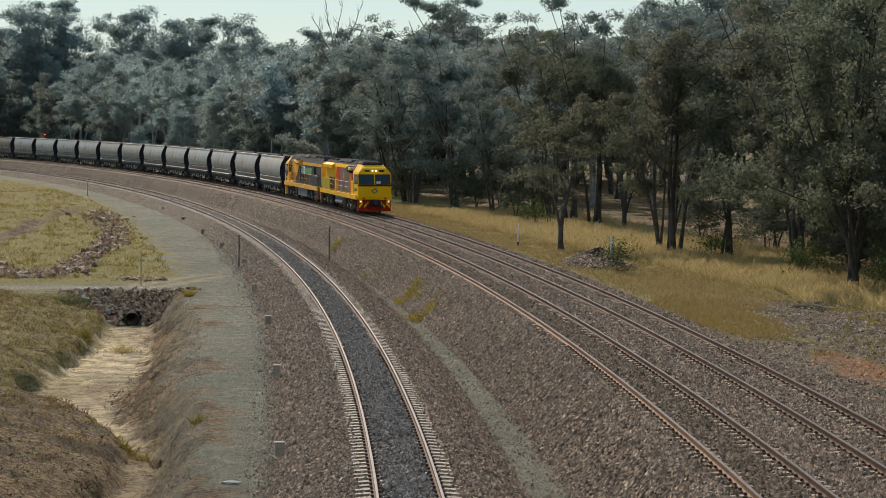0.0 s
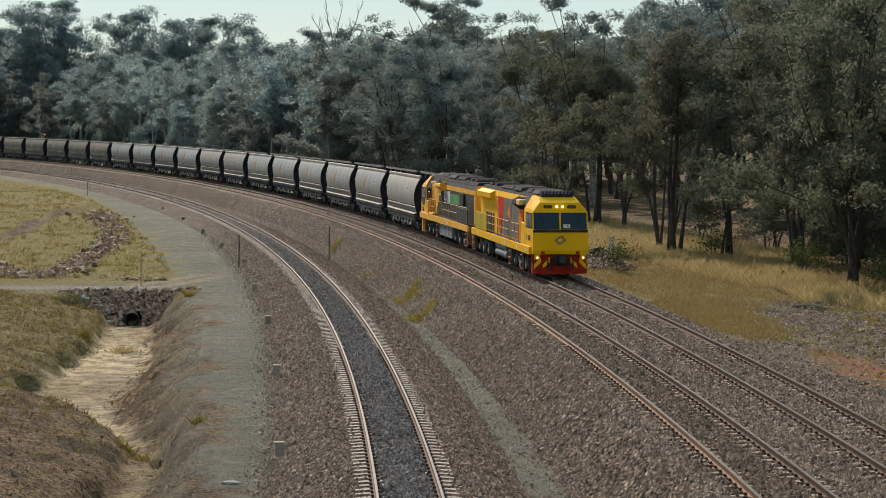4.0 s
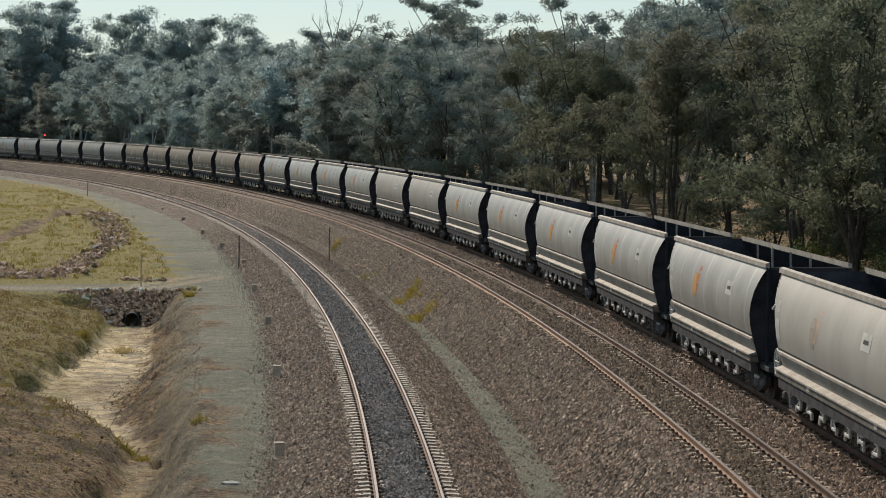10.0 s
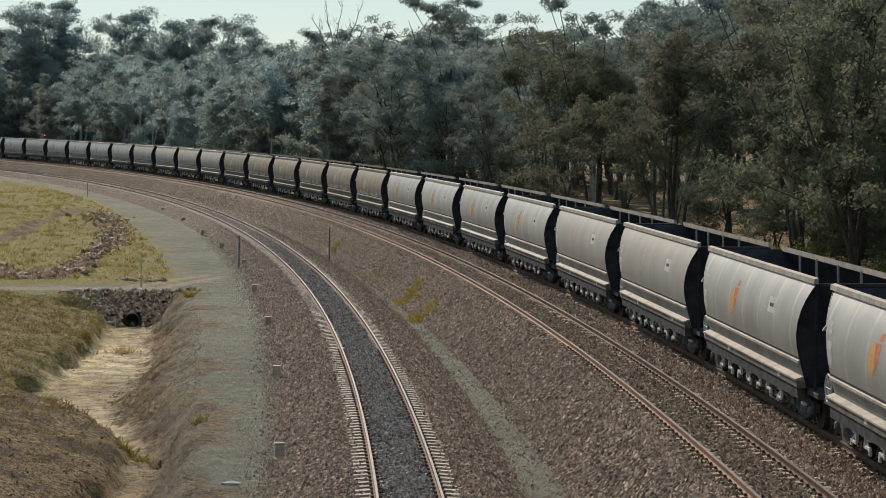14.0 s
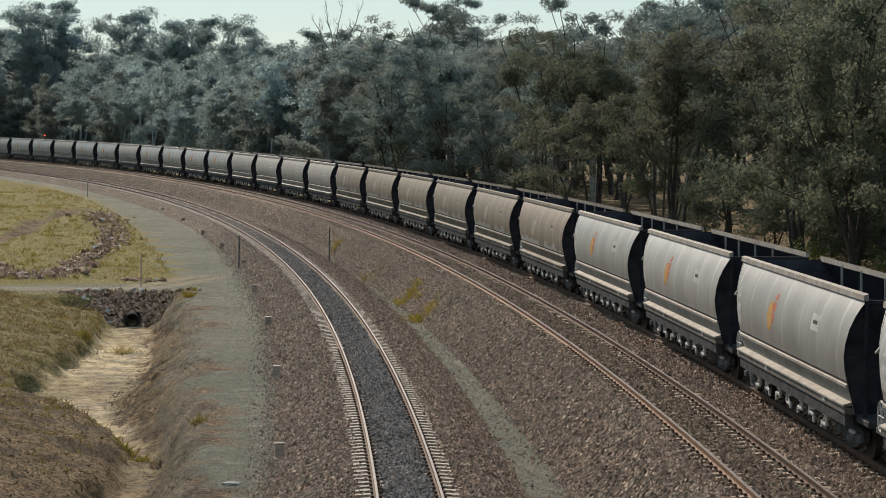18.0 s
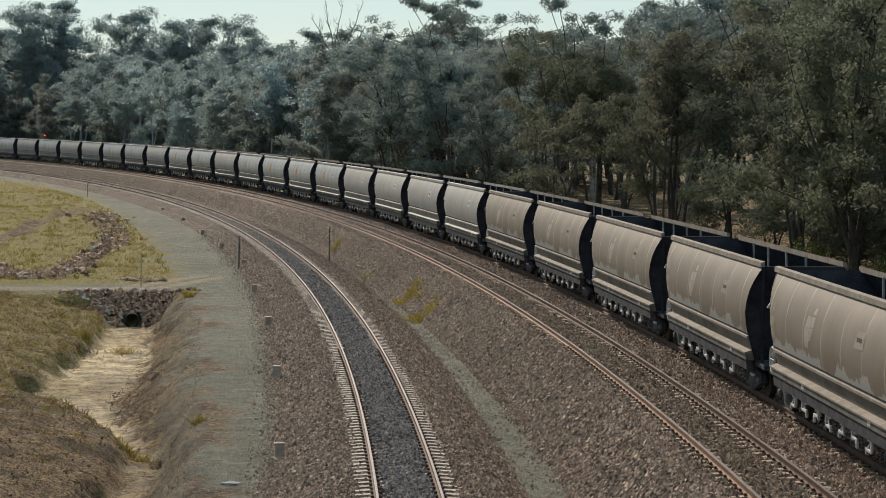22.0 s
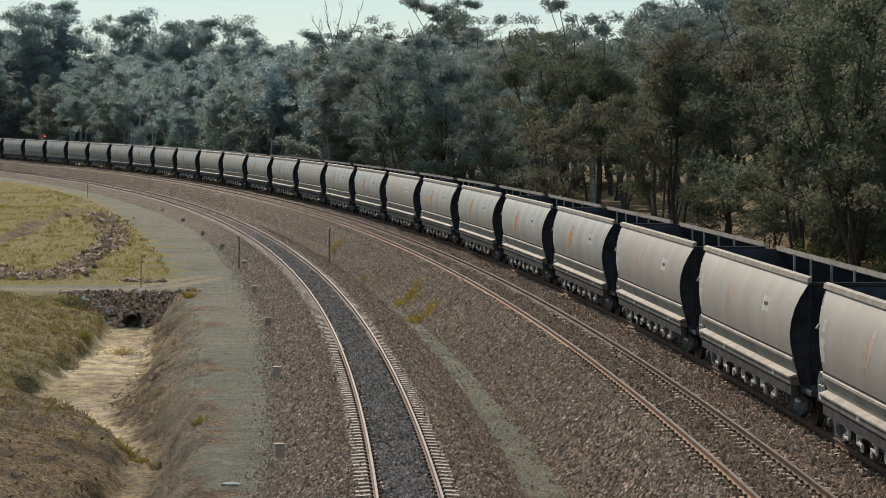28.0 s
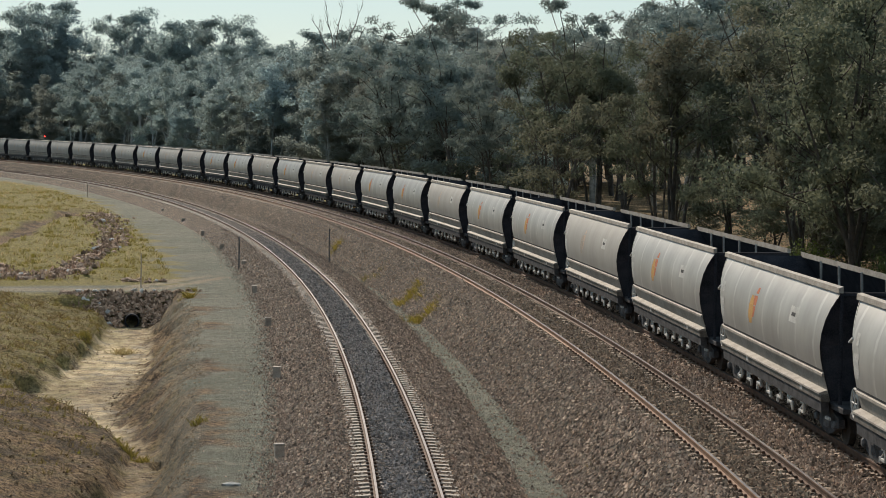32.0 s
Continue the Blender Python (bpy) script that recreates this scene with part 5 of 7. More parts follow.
def front_locomotive():
    F = 10.35
    base = tagged(new("locomotive"), "bright yellow diesel locomotive with red and grey striped hood", "locomotive", "coal train")
    loco_common(base, M_YELLOW, M_YELLOW)
    hood = part("hood", prism([(-0.95, 1.43), (0.95, 1.43), (0.95, 3.40), (0.88, 3.66), (-0.88, 3.66), (-0.95, 3.40)], -9.9, 7.7), M_YELLOW, base)
    cab = cab_shell(base, M_YELLOW, M_YELLOW, F)
    windscreen(cab, F)
    part("nose_band", box(0, F - 0.008, 2.20, 2.58, 0.05, 0.12), M_CHARCOAL, cab, "dark band under the windscreen")
    chevrons(cab, F + 0.002, 1.78, M_FADED_GREY)
    pilot(base, F - 0.05, M_PILOT, M_YELLOW)
    for sx in (-1, 1):
        part("headlamp", rod((sx * 0.14, F - 0.32, 3.33), (sx * 0.14, F - 0.2, 3.33), 0.06, 12), M_LAMP, cab, "lit headlight")
        nb = part("number_box", box(sx * 0.56, F - 0.27, 3.32, 0.42, 0.1, 0.17, 0.05), M_BLACK, cab)
        for k in range(4):
            part("number_bar", box(sx * 0.56 - 0.12 + k * 0.08, F - 0.216, 3.32, 0.045, 0.01, 0.08), M_GREY_PAINT, nb)
        part("marker_light", rod((sx * 0.95, F - 0.42, 3.26), (sx * 0.95, F - 0.3, 3.26), 0.045, 8), M_LAMP, cab, "small lit marker light")
        part("wiper", rod((sx * 1.0, F - 0.16, 3.0), (sx * 0.8, F - 0.02, 2.55), 0.012, 5), M_BLACK, cab)
        side_window = decal(cab, "side_window", [(10.22, 2.3), (10.08, 3.02), (8.3, 3.02), (8.3, 2.3)], 1.3, sx, M_BLACK, "black-framed side window")
        decal(side_window, "pane", [(10.12, 2.38), (10.02, 2.96), (9.3, 2.96), (9.3, 2.38)], 1.31, sx, M_GLASS)
        decal(side_window, "pane", [(9.2, 2.38), (9.2, 2.96), (8.4, 2.96), (8.4, 2.38)], 1.31, sx, M_GLASS)
        decal(cab, "door_seam", [(8.02, 1.5), (8.05, 1.5), (8.05, 2.36), (8.02, 2.36)], 1.3, sx, M_BLACK)
        decal(cab, "vent", [(8.5, 1.72), (8.68, 1.72), (8.68, 1.98), (8.5, 1.98)], 1.3, sx, M_GREY_PAINT)
        number_bars(cab, 9.0, 1.72, 1.3, sx, 4, M_BLACK)
        part("vestibule", box(sx * 1.1, 7.2, 1.95, 0.4, 1.0, 1.05, 0.03), M_YELLOW, base)
        decal(hood, "hood_stripe", [(-3.4, 3.38), (-0.9, 3.38), (-1.7, 1.9), (-2.1, 1.5), (-2.6, 1.5)], 0.95, sx, M_RED, "red stripe")
        decal(hood, "hood_stripe", [(-3.4, 1.5), (-2.6, 1.5), (-3.0, 2.5), (-3.75, 3.38), (-4.0, 3.38), (-3.6, 2.4)], 0.95, sx, M_DEEP_ORANGE, "orange stripe")
        decal(hood, "hood_panel", [(-0.9, 3.38), (4.0, 3.38), (3.6, 1.5), (-2.1, 1.5), (-1.7, 1.9)], 0.95, sx, M_GREY_PAINT, "warm grey panel")
        decal(hood, "hood_stripe", [(4.0, 3.38), (5.1, 3.38), (5.3, 2.3), (5.6, 1.5), (3.6, 1.5)], 0.95, sx, M_DEEP_ORANGE, "orange stripe")
        decal(hood, "hood_stripe", [(5.1, 3.38), (7.0, 3.30), (6.6, 2.2), (5.8, 2.0), (5.3, 2.3)], 0.95, sx, M_RED, "red stripe")
        decal(hood, "painted_mark", [(0.1, 2.55), (0.7, 3.1), (1.1, 2.7), (0.75, 2.15), (0.6, 2.5)], 0.962, sx, M_DEEP_ORANGE, "orange flame-like mark")
        for y in np.linspace(0.2, 2.6, 3):
            decal(hood, "door_seam", [(y, 1.55), (y + 0.012, 1.55), (y + 0.012, 3.2), (y, 3.2)], 0.962, sx, M_SEAM)
        for y in np.linspace(-8.6, -4.8, 6):
            decal(hood, "hood_latch", [(y, 2.35), (y + 0.12, 2.35), (y + 0.12, 2.5), (y, 2.5)], 0.95, sx, M_CHARCOAL)
        for y in (-7.6, -6.8, -6.0, -5.2):
            decal(hood, "hood_vent", [(y, 1.5), (y + 0.6, 1.5), (y + 0.6, 2.42), (y, 2.42)], 0.95, sx, M_BLACK, "dark vent")
        part("radiator_wing", hull([(sx * x, y, z) for y in (-9.6, -4.6) for x, z in ((0.9, 3.1), (1.2, 3.22), (1.2, 3.5), (0.9, 3.64))]), M_YELLOW, base, "overhanging radiator wing")
        for y in np.linspace(-9.2, -5.0, 8):
            part("wing_rib", box(sx * 1.205, y, 3.36, 0.02, 0.06, 0.24), M_YELLOW, base)
        part("side_panel", box(sx * 1.36, -6.85, 1.94, 0.04, 4.5, 0.92, 0.015), M_PANEL, base, "flat yellow-green guard panel")
        handrail(base, sx, -4.5, 3.2, 1.44, 2.35, 7, M_BRASS)
        handrail(base, sx, 3.9, 6.4, 1.44, 2.35, 3, M_BRASS)
        ladder(base, sx, 3.9, M_RUSTY)
        ladder(base, sx, -9.4, M_RUSTY)
        ladder(base, sx, 7.6, M_RUSTY)
        intake_box(base, sx, 3.8, 5.6, M_BLACK)
        part("intake_plate", box(sx * 1.2, 6.25, 3.40, 0.4, 0.9, 0.26, 0.03), M_CREAM, base, "pale shoulder plate")
        part("roof_shoulder", hull([(sx * x, y, z) for y in (5.6, 7.7) for x, z in ((0.9, 3.05), (1.2, 3.3), (0.9, 3.66))]), M_BLACK, base)
        for z in (0.98, 0.62):
            bm = bmesh.new()
            for k in range(3):
                add_rod(bm, (sx * 1.15, -1.6 + k * 1.28, z), (sx * 1.15, -0.38 + k * 1.28, z), 0.2 if k else 0.19, 12)
            part("air_tank", bm, M_TANK, base, "grey air reservoir")
        part("bracket", box(sx * 1.1, -2.0, 0.8, 0.3, 0.3, 0.8, 0.03), M_UNDER, base)
    part("fuel_tank", prism([(-1.0, 0.35), (1.0, 0.35), (1.05, 1.1), (-1.05, 1.1)], -3.2, 3.2), M_BLACK, base)
    roof_gear(base, (-8.0, -6.3), [(-3.6, 0.4, 0.78, 0.08, M_ROOF), (0.8, 3.2, 0.8, 0.12, M_ROOF), (4.2, 6.0, 0.7, 0.12, M_ROOF), (6.4, 8.6, 0.75, 0.13, M_ROOF_PALE)])
    finned_unit(base, "roof_unit", 9.05, 3.74, 1.5, 0.55, 0.26)
    card = part("train_card", box(-0.3, F - 0.018, 2.43, 0.32, 0.012, 0.18), M_WHITE, cab, "white train-number card in the window")
    add_text(card, "76", (-0.3, F - 0.010, 2.36), 0.2, M_CHARCOAL)
    return base


def add_text(parent, words, where, size, material):
    cu = bpy.data.curves.new("lettering", "FONT")
    cu.body, cu.size, cu.align_x, cu.extrude = words, size, "CENTER", 0.002
    tmp = bpy.data.objects.new("lettering", cu)
    me = bpy.data.meshes.new_from_object(tmp)
    bpy.data.objects.remove(tmp)
    me.materials.clear()
    me.materials.append(material)
    o = new("lettering", me)
    o.parent = parent
    o.matrix_basis = Matrix.Translation(where) @ Matrix.Rotation(math.pi, 4, "Z") @ Matrix.Rotation(math.pi / 2, 4, "X")
    return o


def rear_locomotive():
    F = 9.95
    base = tagged(new("locomotive"), "amber and charcoal diesel locomotive coupled cab end to the wagons", "locomotive", "coal train")
    loco_common(base, M_AMBER, M_AMBER)
    hood = part("hood", prism([(-0.95, 1.43), (0.95, 1.43), (0.95, 3.40), (0.85, 3.66), (-0.85, 3.66), (-0.95, 3.40)], -10.15, 7.8), M_CHARCOAL, base)
    part("end_panel", prism([(-0.95, 1.45), (0.95, 1.45), (0.95, 3.40), (0.85, 3.66), (-0.85, 3.66), (-0.95, 3.40)], -10.2, -10.152), M_AMBER, base, "amber hood end")
    cab = cab_shell(base, M_AMBER, M_BROW_GREY, F, 7.8)
    for sx in (-1, 1):
        rim = [(1.307, 7.8, 3.06), (1.307, F - 0.25, 3.06), (1.262, 7.8, 3.2), (1.262, F - 0.5, 3.2), (0.91, 7.8, 3.775), (0.858, F - 0.95, 3.735), (0.94, F - 0.36, 3.51)]
        part("brow_side", hull([(sx * (x + 0.008), y, z + 0.006) for x, y, z in rim] + [(sx * (x - 0.05), y, z - 0.03) for x, y, z in rim]), M_AMBER, cab, "amber side of the brow")
        part("rear_window", box(sx * 1.1, 7.79, 2.62, 0.3, 0.03, 0.75), M_GLASS, cab)
    windscreen(cab, F)
    part("brow_top", hull([(sx * 0.8, y, 3.76) for sx in (-1, 1) for y in (7.8, 9.1)] + [(sx * 0.7, y, 3.84) for sx in (-1, 1) for y in (7.9, 8.9)]), M_ROOF_PALE, cab)
    pilot(base, F, M_AMBER, M_RUSTY)
    for sx in (-1, 1):
        decal(cab, "window_surround", [(9.76, 3.05), (8.0, 3.05), (8.0, 2.5), (8.3, 2.05), (8.75, 1.85), (9.3, 1.95), (9.7, 2.2), (9.92, 2.35)], 1.3, sx, M_CHARCOAL, "charcoal painted window surround")
        decal(cab, "pane", [(9.65, 2.4), (9.58, 2.95), (8.2, 2.95), (8.2, 2.4)], 1.312, sx, M_GLASS)
        number_bars(cab, 8.6, 1.52, 1.3, sx, 5, M_CHARCOAL)
        part("vestibule", box(sx * 1.12, 7.2, 1.85, 0.36, 1.1, 0.85, 0.03), M_AMBER, base)
        decal(hood, "hood_stripe", [(7.7, 3.38), (3.0, 3.38), (2.9, 3.2), (5.2, 1.9), (5.5, 1.5), (7.7, 1.5)], 0.95, sx, M_AMBER, "amber painted wedge")
        decal(hood, "cant_band", [(-10.14, 3.12), (3.0, 3.12), (3.0, 3.39), (-10.14, 3.39)], 0.95, sx, M_AMBER, "amber band under the roof")
        decal(hood, "end_stripe", [(-10.14, 1.5), (-9.75, 1.5), (-9.6, 3.1), (-10.14, 3.1)], 0.95, sx, M_AMBER)
        mark = decal(hood, "painted_mark", [(1.0, 2.36), (2.15, 2.36), (2.15, 3.08), (1.0, 3.08)], 0.95, sx, M_MAROON, "maroon square with white outline")
        for q in ([(1.15, 2.45), (2.0, 2.45), (2.0, 2.53), (1.15, 2.53)], [(1.15, 2.91), (2.0, 2.91), (2.0, 2.99), (1.15, 2.99)], [(1.15, 2.53), (1.3, 2.53), (1.3, 2.91), (1.15, 2.91)], [(1.85, 2.53), (2.0, 2.53), (2.0, 2.91), (1.85, 2.91)]):
            decal(mark, "outline", q, 0.962, sx, M_WHITE)
        # blocked-out lettering: two tall white shapes, then a run of green ones
        for k in range(2):
            y = 0.78 - k * 0.6
            decal(hood, "letter_block", [(y, 2.36), (y - 0.5, 2.3), (y - 0.5, 3.04), (y, 3.04)], 0.95, sx, M_WHITE, "white lettering block")
        for k in range(8):
            y = -0.5 - k * 0.48
            decal(hood, "letter_block", [(y, 2.36), (y - 0.4, 2.36), (y - 0.4, 2.92), (y, 2.92)], 0.95, sx, M_GREEN, "green lettering block")
        part("hood_cover", box(sx * 1.0, -5.5, 2.7, 0.14, 1.5, 0.75, 0.03), M_BLACK, base, "black exhaust cover")
        for y in np.linspace(-8.6, -6.6, 5):
            decal(hood, "hood_latch", [(y, 2.2), (y + 0.08, 2.2), (y + 0.08, 2.75), (y, 2.75)], 0.95, sx, M_GREY_PAINT)
        part("side_panel", box(sx * 1.36, -7.9, 1.9, 0.04, 3.9, 0.86, 0.015), M_CHARCOAL, base, "flat charcoal guard panel")
        handrail(base, sx, -9.8, 1.4, 1.44, 2.4, 12, M_BRASS, 0.4)
        handrail(base, sx, 3.0, 6.4, 1.44, 2.4, 5, M_BRASS, 0.45)
        ladder(base, sx, 2.1, M_RUSTY)
        ladder(base, sx, -9.5, M_RUSTY)
        ladder(base, sx, 7.4, M_RUSTY)
        intake_box(base, sx, 1.5, 4.3, M_AMBER)
        part("intake_plate", box(sx * 1.15, 4.85, 3.45, 0.4, 0.8, 0.14, 0.02), M_CREAM, base, "pale shoulder plate")
        tank = part("fuel_tank", prism([(-3.6, 0.4), (1.7, 0.4), (1.7, 1.08), (-3.6, 1.08)], sx * 0.9, sx * 1.3, "yz"), M_TANK, base, "grey fuel tank side")
        for y in np.linspace(-3.2, 1.3, 5):
            for z in (0.58, 0.9):
                part("rivet_plate", rod((sx * 1.3, y, z), (sx * 1.315, y, z), 0.05, 8), M_UNDER, tank)
        part("step_box", box(sx * 1.2, 5.0, 1.5, 0.4, 1.6, 0.16, 0.03), M_AMBER, base)
    part("tank_core", box(0, -0.9, 0.74, 1.8, 5.2, 0.6, 0.05), M_BLACK, base)
    roof_gear(base, (-8.2, -6.6), [(-4.9, -2.0, 0.78, 0.1, M_ROOF), (-1.4, 1.6, 0.8, 0.13, M_ROOF_PALE), (2.4, 5.4, 0.7, 0.12, M_ROOF), (5.8, 7.6, 0.6, 0.1, M_ROOF_PALE)])
    return base


M_PANEL = simple("faded_yellow_green_panel", (0.42, 0.31, 0.02), (0.52, 0.39, 0.035), 0.7, 0, 1.0, spec=0.05)
M_MAROON = simple("maroon_paint", (0.10, 0.02, 0.025), (0.16, 0.035, 0.04), 0.5, 0, 2.0)
LOCO_FRONT = front_locomotive()
LOCO_REAR = rear_locomotive()
M_MARK_YELLOW = simple("weathered_yellow_paint", (0.44, 0.245, 0.075), (0.53, 0.31, 0.11), 0.8, 0, 2.0, spec=0.1)
M_MARK_FADED = simple("faded_orange_paint", (0.36, 0.24, 0.17), (0.45, 0.31, 0.22), 0.6, 0, 2.0)
M_MARK_GHOST = simple("worn_off_paint", (0.24, 0.195, 0.15), (0.32, 0.265, 0.21), 0.6, 0, 2.0)
CLEAN = hopper_wagon("empty bright grey aluminium coal hopper wagon with bulging sides", M_SKIN_CLEAN, (M_ORANGE, M_MARK_YELLOW), M_SILVER_EDGE, M_LOWER, M_LEVER)
DULL = hopper_wagon("empty dull grey coal hopper wagon with faded orange mark", M_SKIN_DULL, (M_MARK_FADED, M_MARK_GHOST), M_SILVER_EDGE, M_LOWER, M_LEVER)
BROWN = hopper_wagon("empty coal hopper wagon coated in brown dust with pale seams", M_SKIN_BROWN, (M_MARK_GHOST, M_MARK_GHOST), M_TRIM_BROWN, M_LOWER_BROWN, M_PLATE_DUSTY)
WAGONS, seen_kinds = [], set()
for k in range(52):
    kind = BROWN if 12 <= k <= 17 else (CLEAN if k in (1, 2, 3, 4, 5, 8, 9, 10, 11, 22, 23, 24, 25, 27, 28, 30, 31, 34, 36, 37, 40) else DULL)
    WAGONS.append(copy_thing(kind, Matrix()) if id(kind) in seen_kinds else kind)
    seen_kinds.add(id(kind))


def run(t):
    """Wagon lengths travelled by t seconds."""
    return 1.139 * t - 0.00234 * t * t + 0.00002 * t ** 3


def rail_pose(s, backwards=False):
    x, y, h = at(LINE_C, s)
    return Matrix.Translation((float(x), float(y), 0)) @ Matrix.Rotation((0 if backwards else math.pi) - float(h), 4, "Z")


def motions():
    times = [0, 2, 4, 6, 8, 10, 12, 14, 16, 18, 20, 22, 24, 26, 28, 30, 32]
    train = [(LOCO_FRONT, S_LOCO, False), (LOCO_REAR, S_LOCO + 22.0, True)]
    train += [(w, S_WAGON + k * L_WAGON, False) for k, w in enumerate(WAGONS)]
    for thing, s0, back in train:
        walk(thing, [(t, rail_pose(s0 - L_WAGON * run(t), back)) for t in times])


S_LOCO = 44.8 + L_WAGON * run(6)
S_WAGON = 10.9 - 7.25 - 7 * L_WAGON + L_WAGON * run(17)

# ---- small things beside the tracks ----
def rock_mesh(name, seed, material, flat=0.7):
    bm = bmesh.new()
    bmesh.ops.create_icosphere(bm, subdivisions=1, radius=0.5)
    rng = random.Random(seed)
    for q in bm.verts:
        q.co *= rng.uniform(0.72, 1.12)
        q.co.z *= flat
        q.co.x *= 1.2
    me = bpy.data.meshes.new(name)
    bm.to_mesh(me)
    bm.free()
    me.materials.append(material)
    return me


M_ROCK = simple("grey_brown_rock", (0.198, 0.124, 0.079), (0.506, 0.339, 0.235), 0.85, 0, 5, 0.02, 0.4)
M_ROCK_PALE = simple("pale_broken_rock", (0.42, 0.40, 0.37), (0.6, 0.58, 0.54), 0.85, 0, 3, 0.02, 0.2)
ROCKS = [rock_mesh("rock", k, M_ROCK) for k in range(5)]
PALE_ROCKS = [rock_mesh("rock", 20 + k, M_ROCK_PALE) for k in range(2)]


def rocks_at(base, spots, rng):
    for x, y, z, size in spots:
        o = new("rock", rng.choice(ROCKS if rng.random() < 0.93 else PALE_ROCKS))
        o.parent = base
        o.matrix_basis = Matrix.Translation((x, y, z)) @ Euler((rng.uniform(-0.5, 0.5), rng.uniform(-0.5, 0.5), rng.uniform(0, 6.28))).to_matrix().to_4x4() @ Matrix.Diagonal((size, size * rng.uniform(0.7, 1.1), size, 1))


def headwall():
    rng = random.Random(3)
    base = tagged(new("rock_headwall"), "dumped grey rocks round a culvert mouth under the dirt track", "rock wall", "", "structure")
    spots = []
    while len(spots) < 270:
        d, t = rng.uniform(-23.6, -16.4), rng.random()
        s = 89.3 + 3.0 * t
        rise_ = 1 - abs(d + 20) / 5.5
        if t < 0.75 - rise_ or (abs(d + 19.9) < 0.5 and t < 0.36):
            continue
        x, y, _ = at(LINE_C, s, d)
        spots.append((float(x), float(y), -3.75 + 1.75 * t + rng.uniform(-0.05, 0.1), rng.uniform(0.2, 0.44)))
    rocks_at(base, spots, rng)
    x, y, h = at(LINE_C, 89.2, -19.9)
    m = Matrix.Translation((float(x), float(y), -3.42)) @ Matrix.Rotation(-float(h), 4, "Z")
    pipe = tagged(new("culvert_pipe"), "concrete culvert pipe in the rock wall, its inner shade coloured black", "pipe")
    pipe.matrix_basis = m
    bm = bmesh.new()
    n = 18
    rings = []
    for r, yy in ((0.34, 3.0), (0.34, 0.45), (0.40, 0.45), (0.40, 3.0)):
        rings.append([bm.verts.new((r * math.cos(6.283 * k / n), yy, r * math.sin(6.283 * k / n))) for k in range(n)])
    for a, b in zip(rings, rings[1:]):
        for k in range(n):
            bm.faces.new((a[k], a[(k + 1) % n], b[(k + 1) % n], b[k]))
    # black barrel and end disc: the darkness inside the pipe is painted in
    part("barrel", bm, M_BLACK, pipe)
    part("plug", rod((0, 2.4, 0), (0, 2.5, 0), 0.36, 16), M_BLACK, pipe)
    # broken concrete along the top
    kerb = tagged(new("broken_concrete"), "broken pale concrete lumps above the culvert", "rubble")
    for k in range(6):
        s, d = 92.3 + 0.2 * math.sin(k * 2.1), -22.7 + k * 0.42 + (1.2 if k > 3 else 0)
        x, y, h = at(LINE_C, s, d)
        o = new("lump", PALE_ROCKS[k % 2])
        o.parent = kerb
        o.matrix_basis = Matrix.Translation((float(x), float(y), -1.96)) @ Euler((0.2 * k, 0.1, k)).to_matrix().to_4x4() @ Matrix.Diagonal((0.5, 0.4, 0.3, 1))


def drain():
    """Rock-lined drain that curves down through the grass."""
    rng = random.Random(8)
    base = tagged(new("rock_drain"), "curving drain lined with loose grey rocks in dry grass", "rock drain", "", "structure")
    key = [(194, -17.6), (185, -18.6), (176, -19.6), (160, -19.3), (142, -19.9), (128, -21.6), (118, -22.8), (108, -23.6), (104, -25.2), (107, -27.5), (114, -28.0)]
    wid = [1.0, 1.5, 1.7, 1.1, 0.9, 0.6, 0.9, 1.1, 0.9, 0.4, 0.7]
    t_ = np.arange(len(key))
    spots = []
    for _ in range(290):
        t = rng.uniform(0, len(key) - 1)
        s, d, w = (float(np.interp(t, t_, q)) for q in ([k[0] for k in key], [k[1] for k in key], wid))
        s, d = s + rng.gauss(0, 1.2), d + rng.gauss(0, w * 0.55)
        x, y, z = on_ground(s, d)
        spots.append((x, y, z + 0.06, rng.uniform(0.25, 0.7)))
    for k in range(22):
        s, d = 100.5 + rng.gauss(0, 0.7), rng.uniform(-20.8, -17.6)
        x, y, z = on_ground(s, d)
        spots.append((x, y, z + 0.05, rng.uniform(0.25, 0.5)))
    rocks_at(base, spots, rng)


def cable_pits():
    first = None
    for s, d in ((27, -13.9), (48, -13.8), (70, -13.55), (91, -13.3), (114, -12.55), (134, -12.6), (154, -12.4), (177, -11.9), (199, -11.5), (224, -10.9), (243, -10.9), (261, -10.9)):
        x, y, h = at(LINE_C, s, d)
        m = Matrix.Translation((float(x), float(y), float(z_road(s)) - 0.04)) @ Matrix.Rotation(-float(h) + 0.15 * math.sin(s), 4, "Z")
        if first is None:
            first = tagged(new("marker_block"), "small grey concrete marker block beside the ballast", "marker block", "marker blocks")
            part("body", box(0, 0, 0.19, 0.27, 0.27, 0.46, 0.02), M_CONCRETE, first)
            part("cap", box(0, 0, 0.43, 0.30, 0.30, 0.05, 0.015), M_CONCRETE, first)
            first.matrix_basis = m
        else:
            copy_thing(first, m)


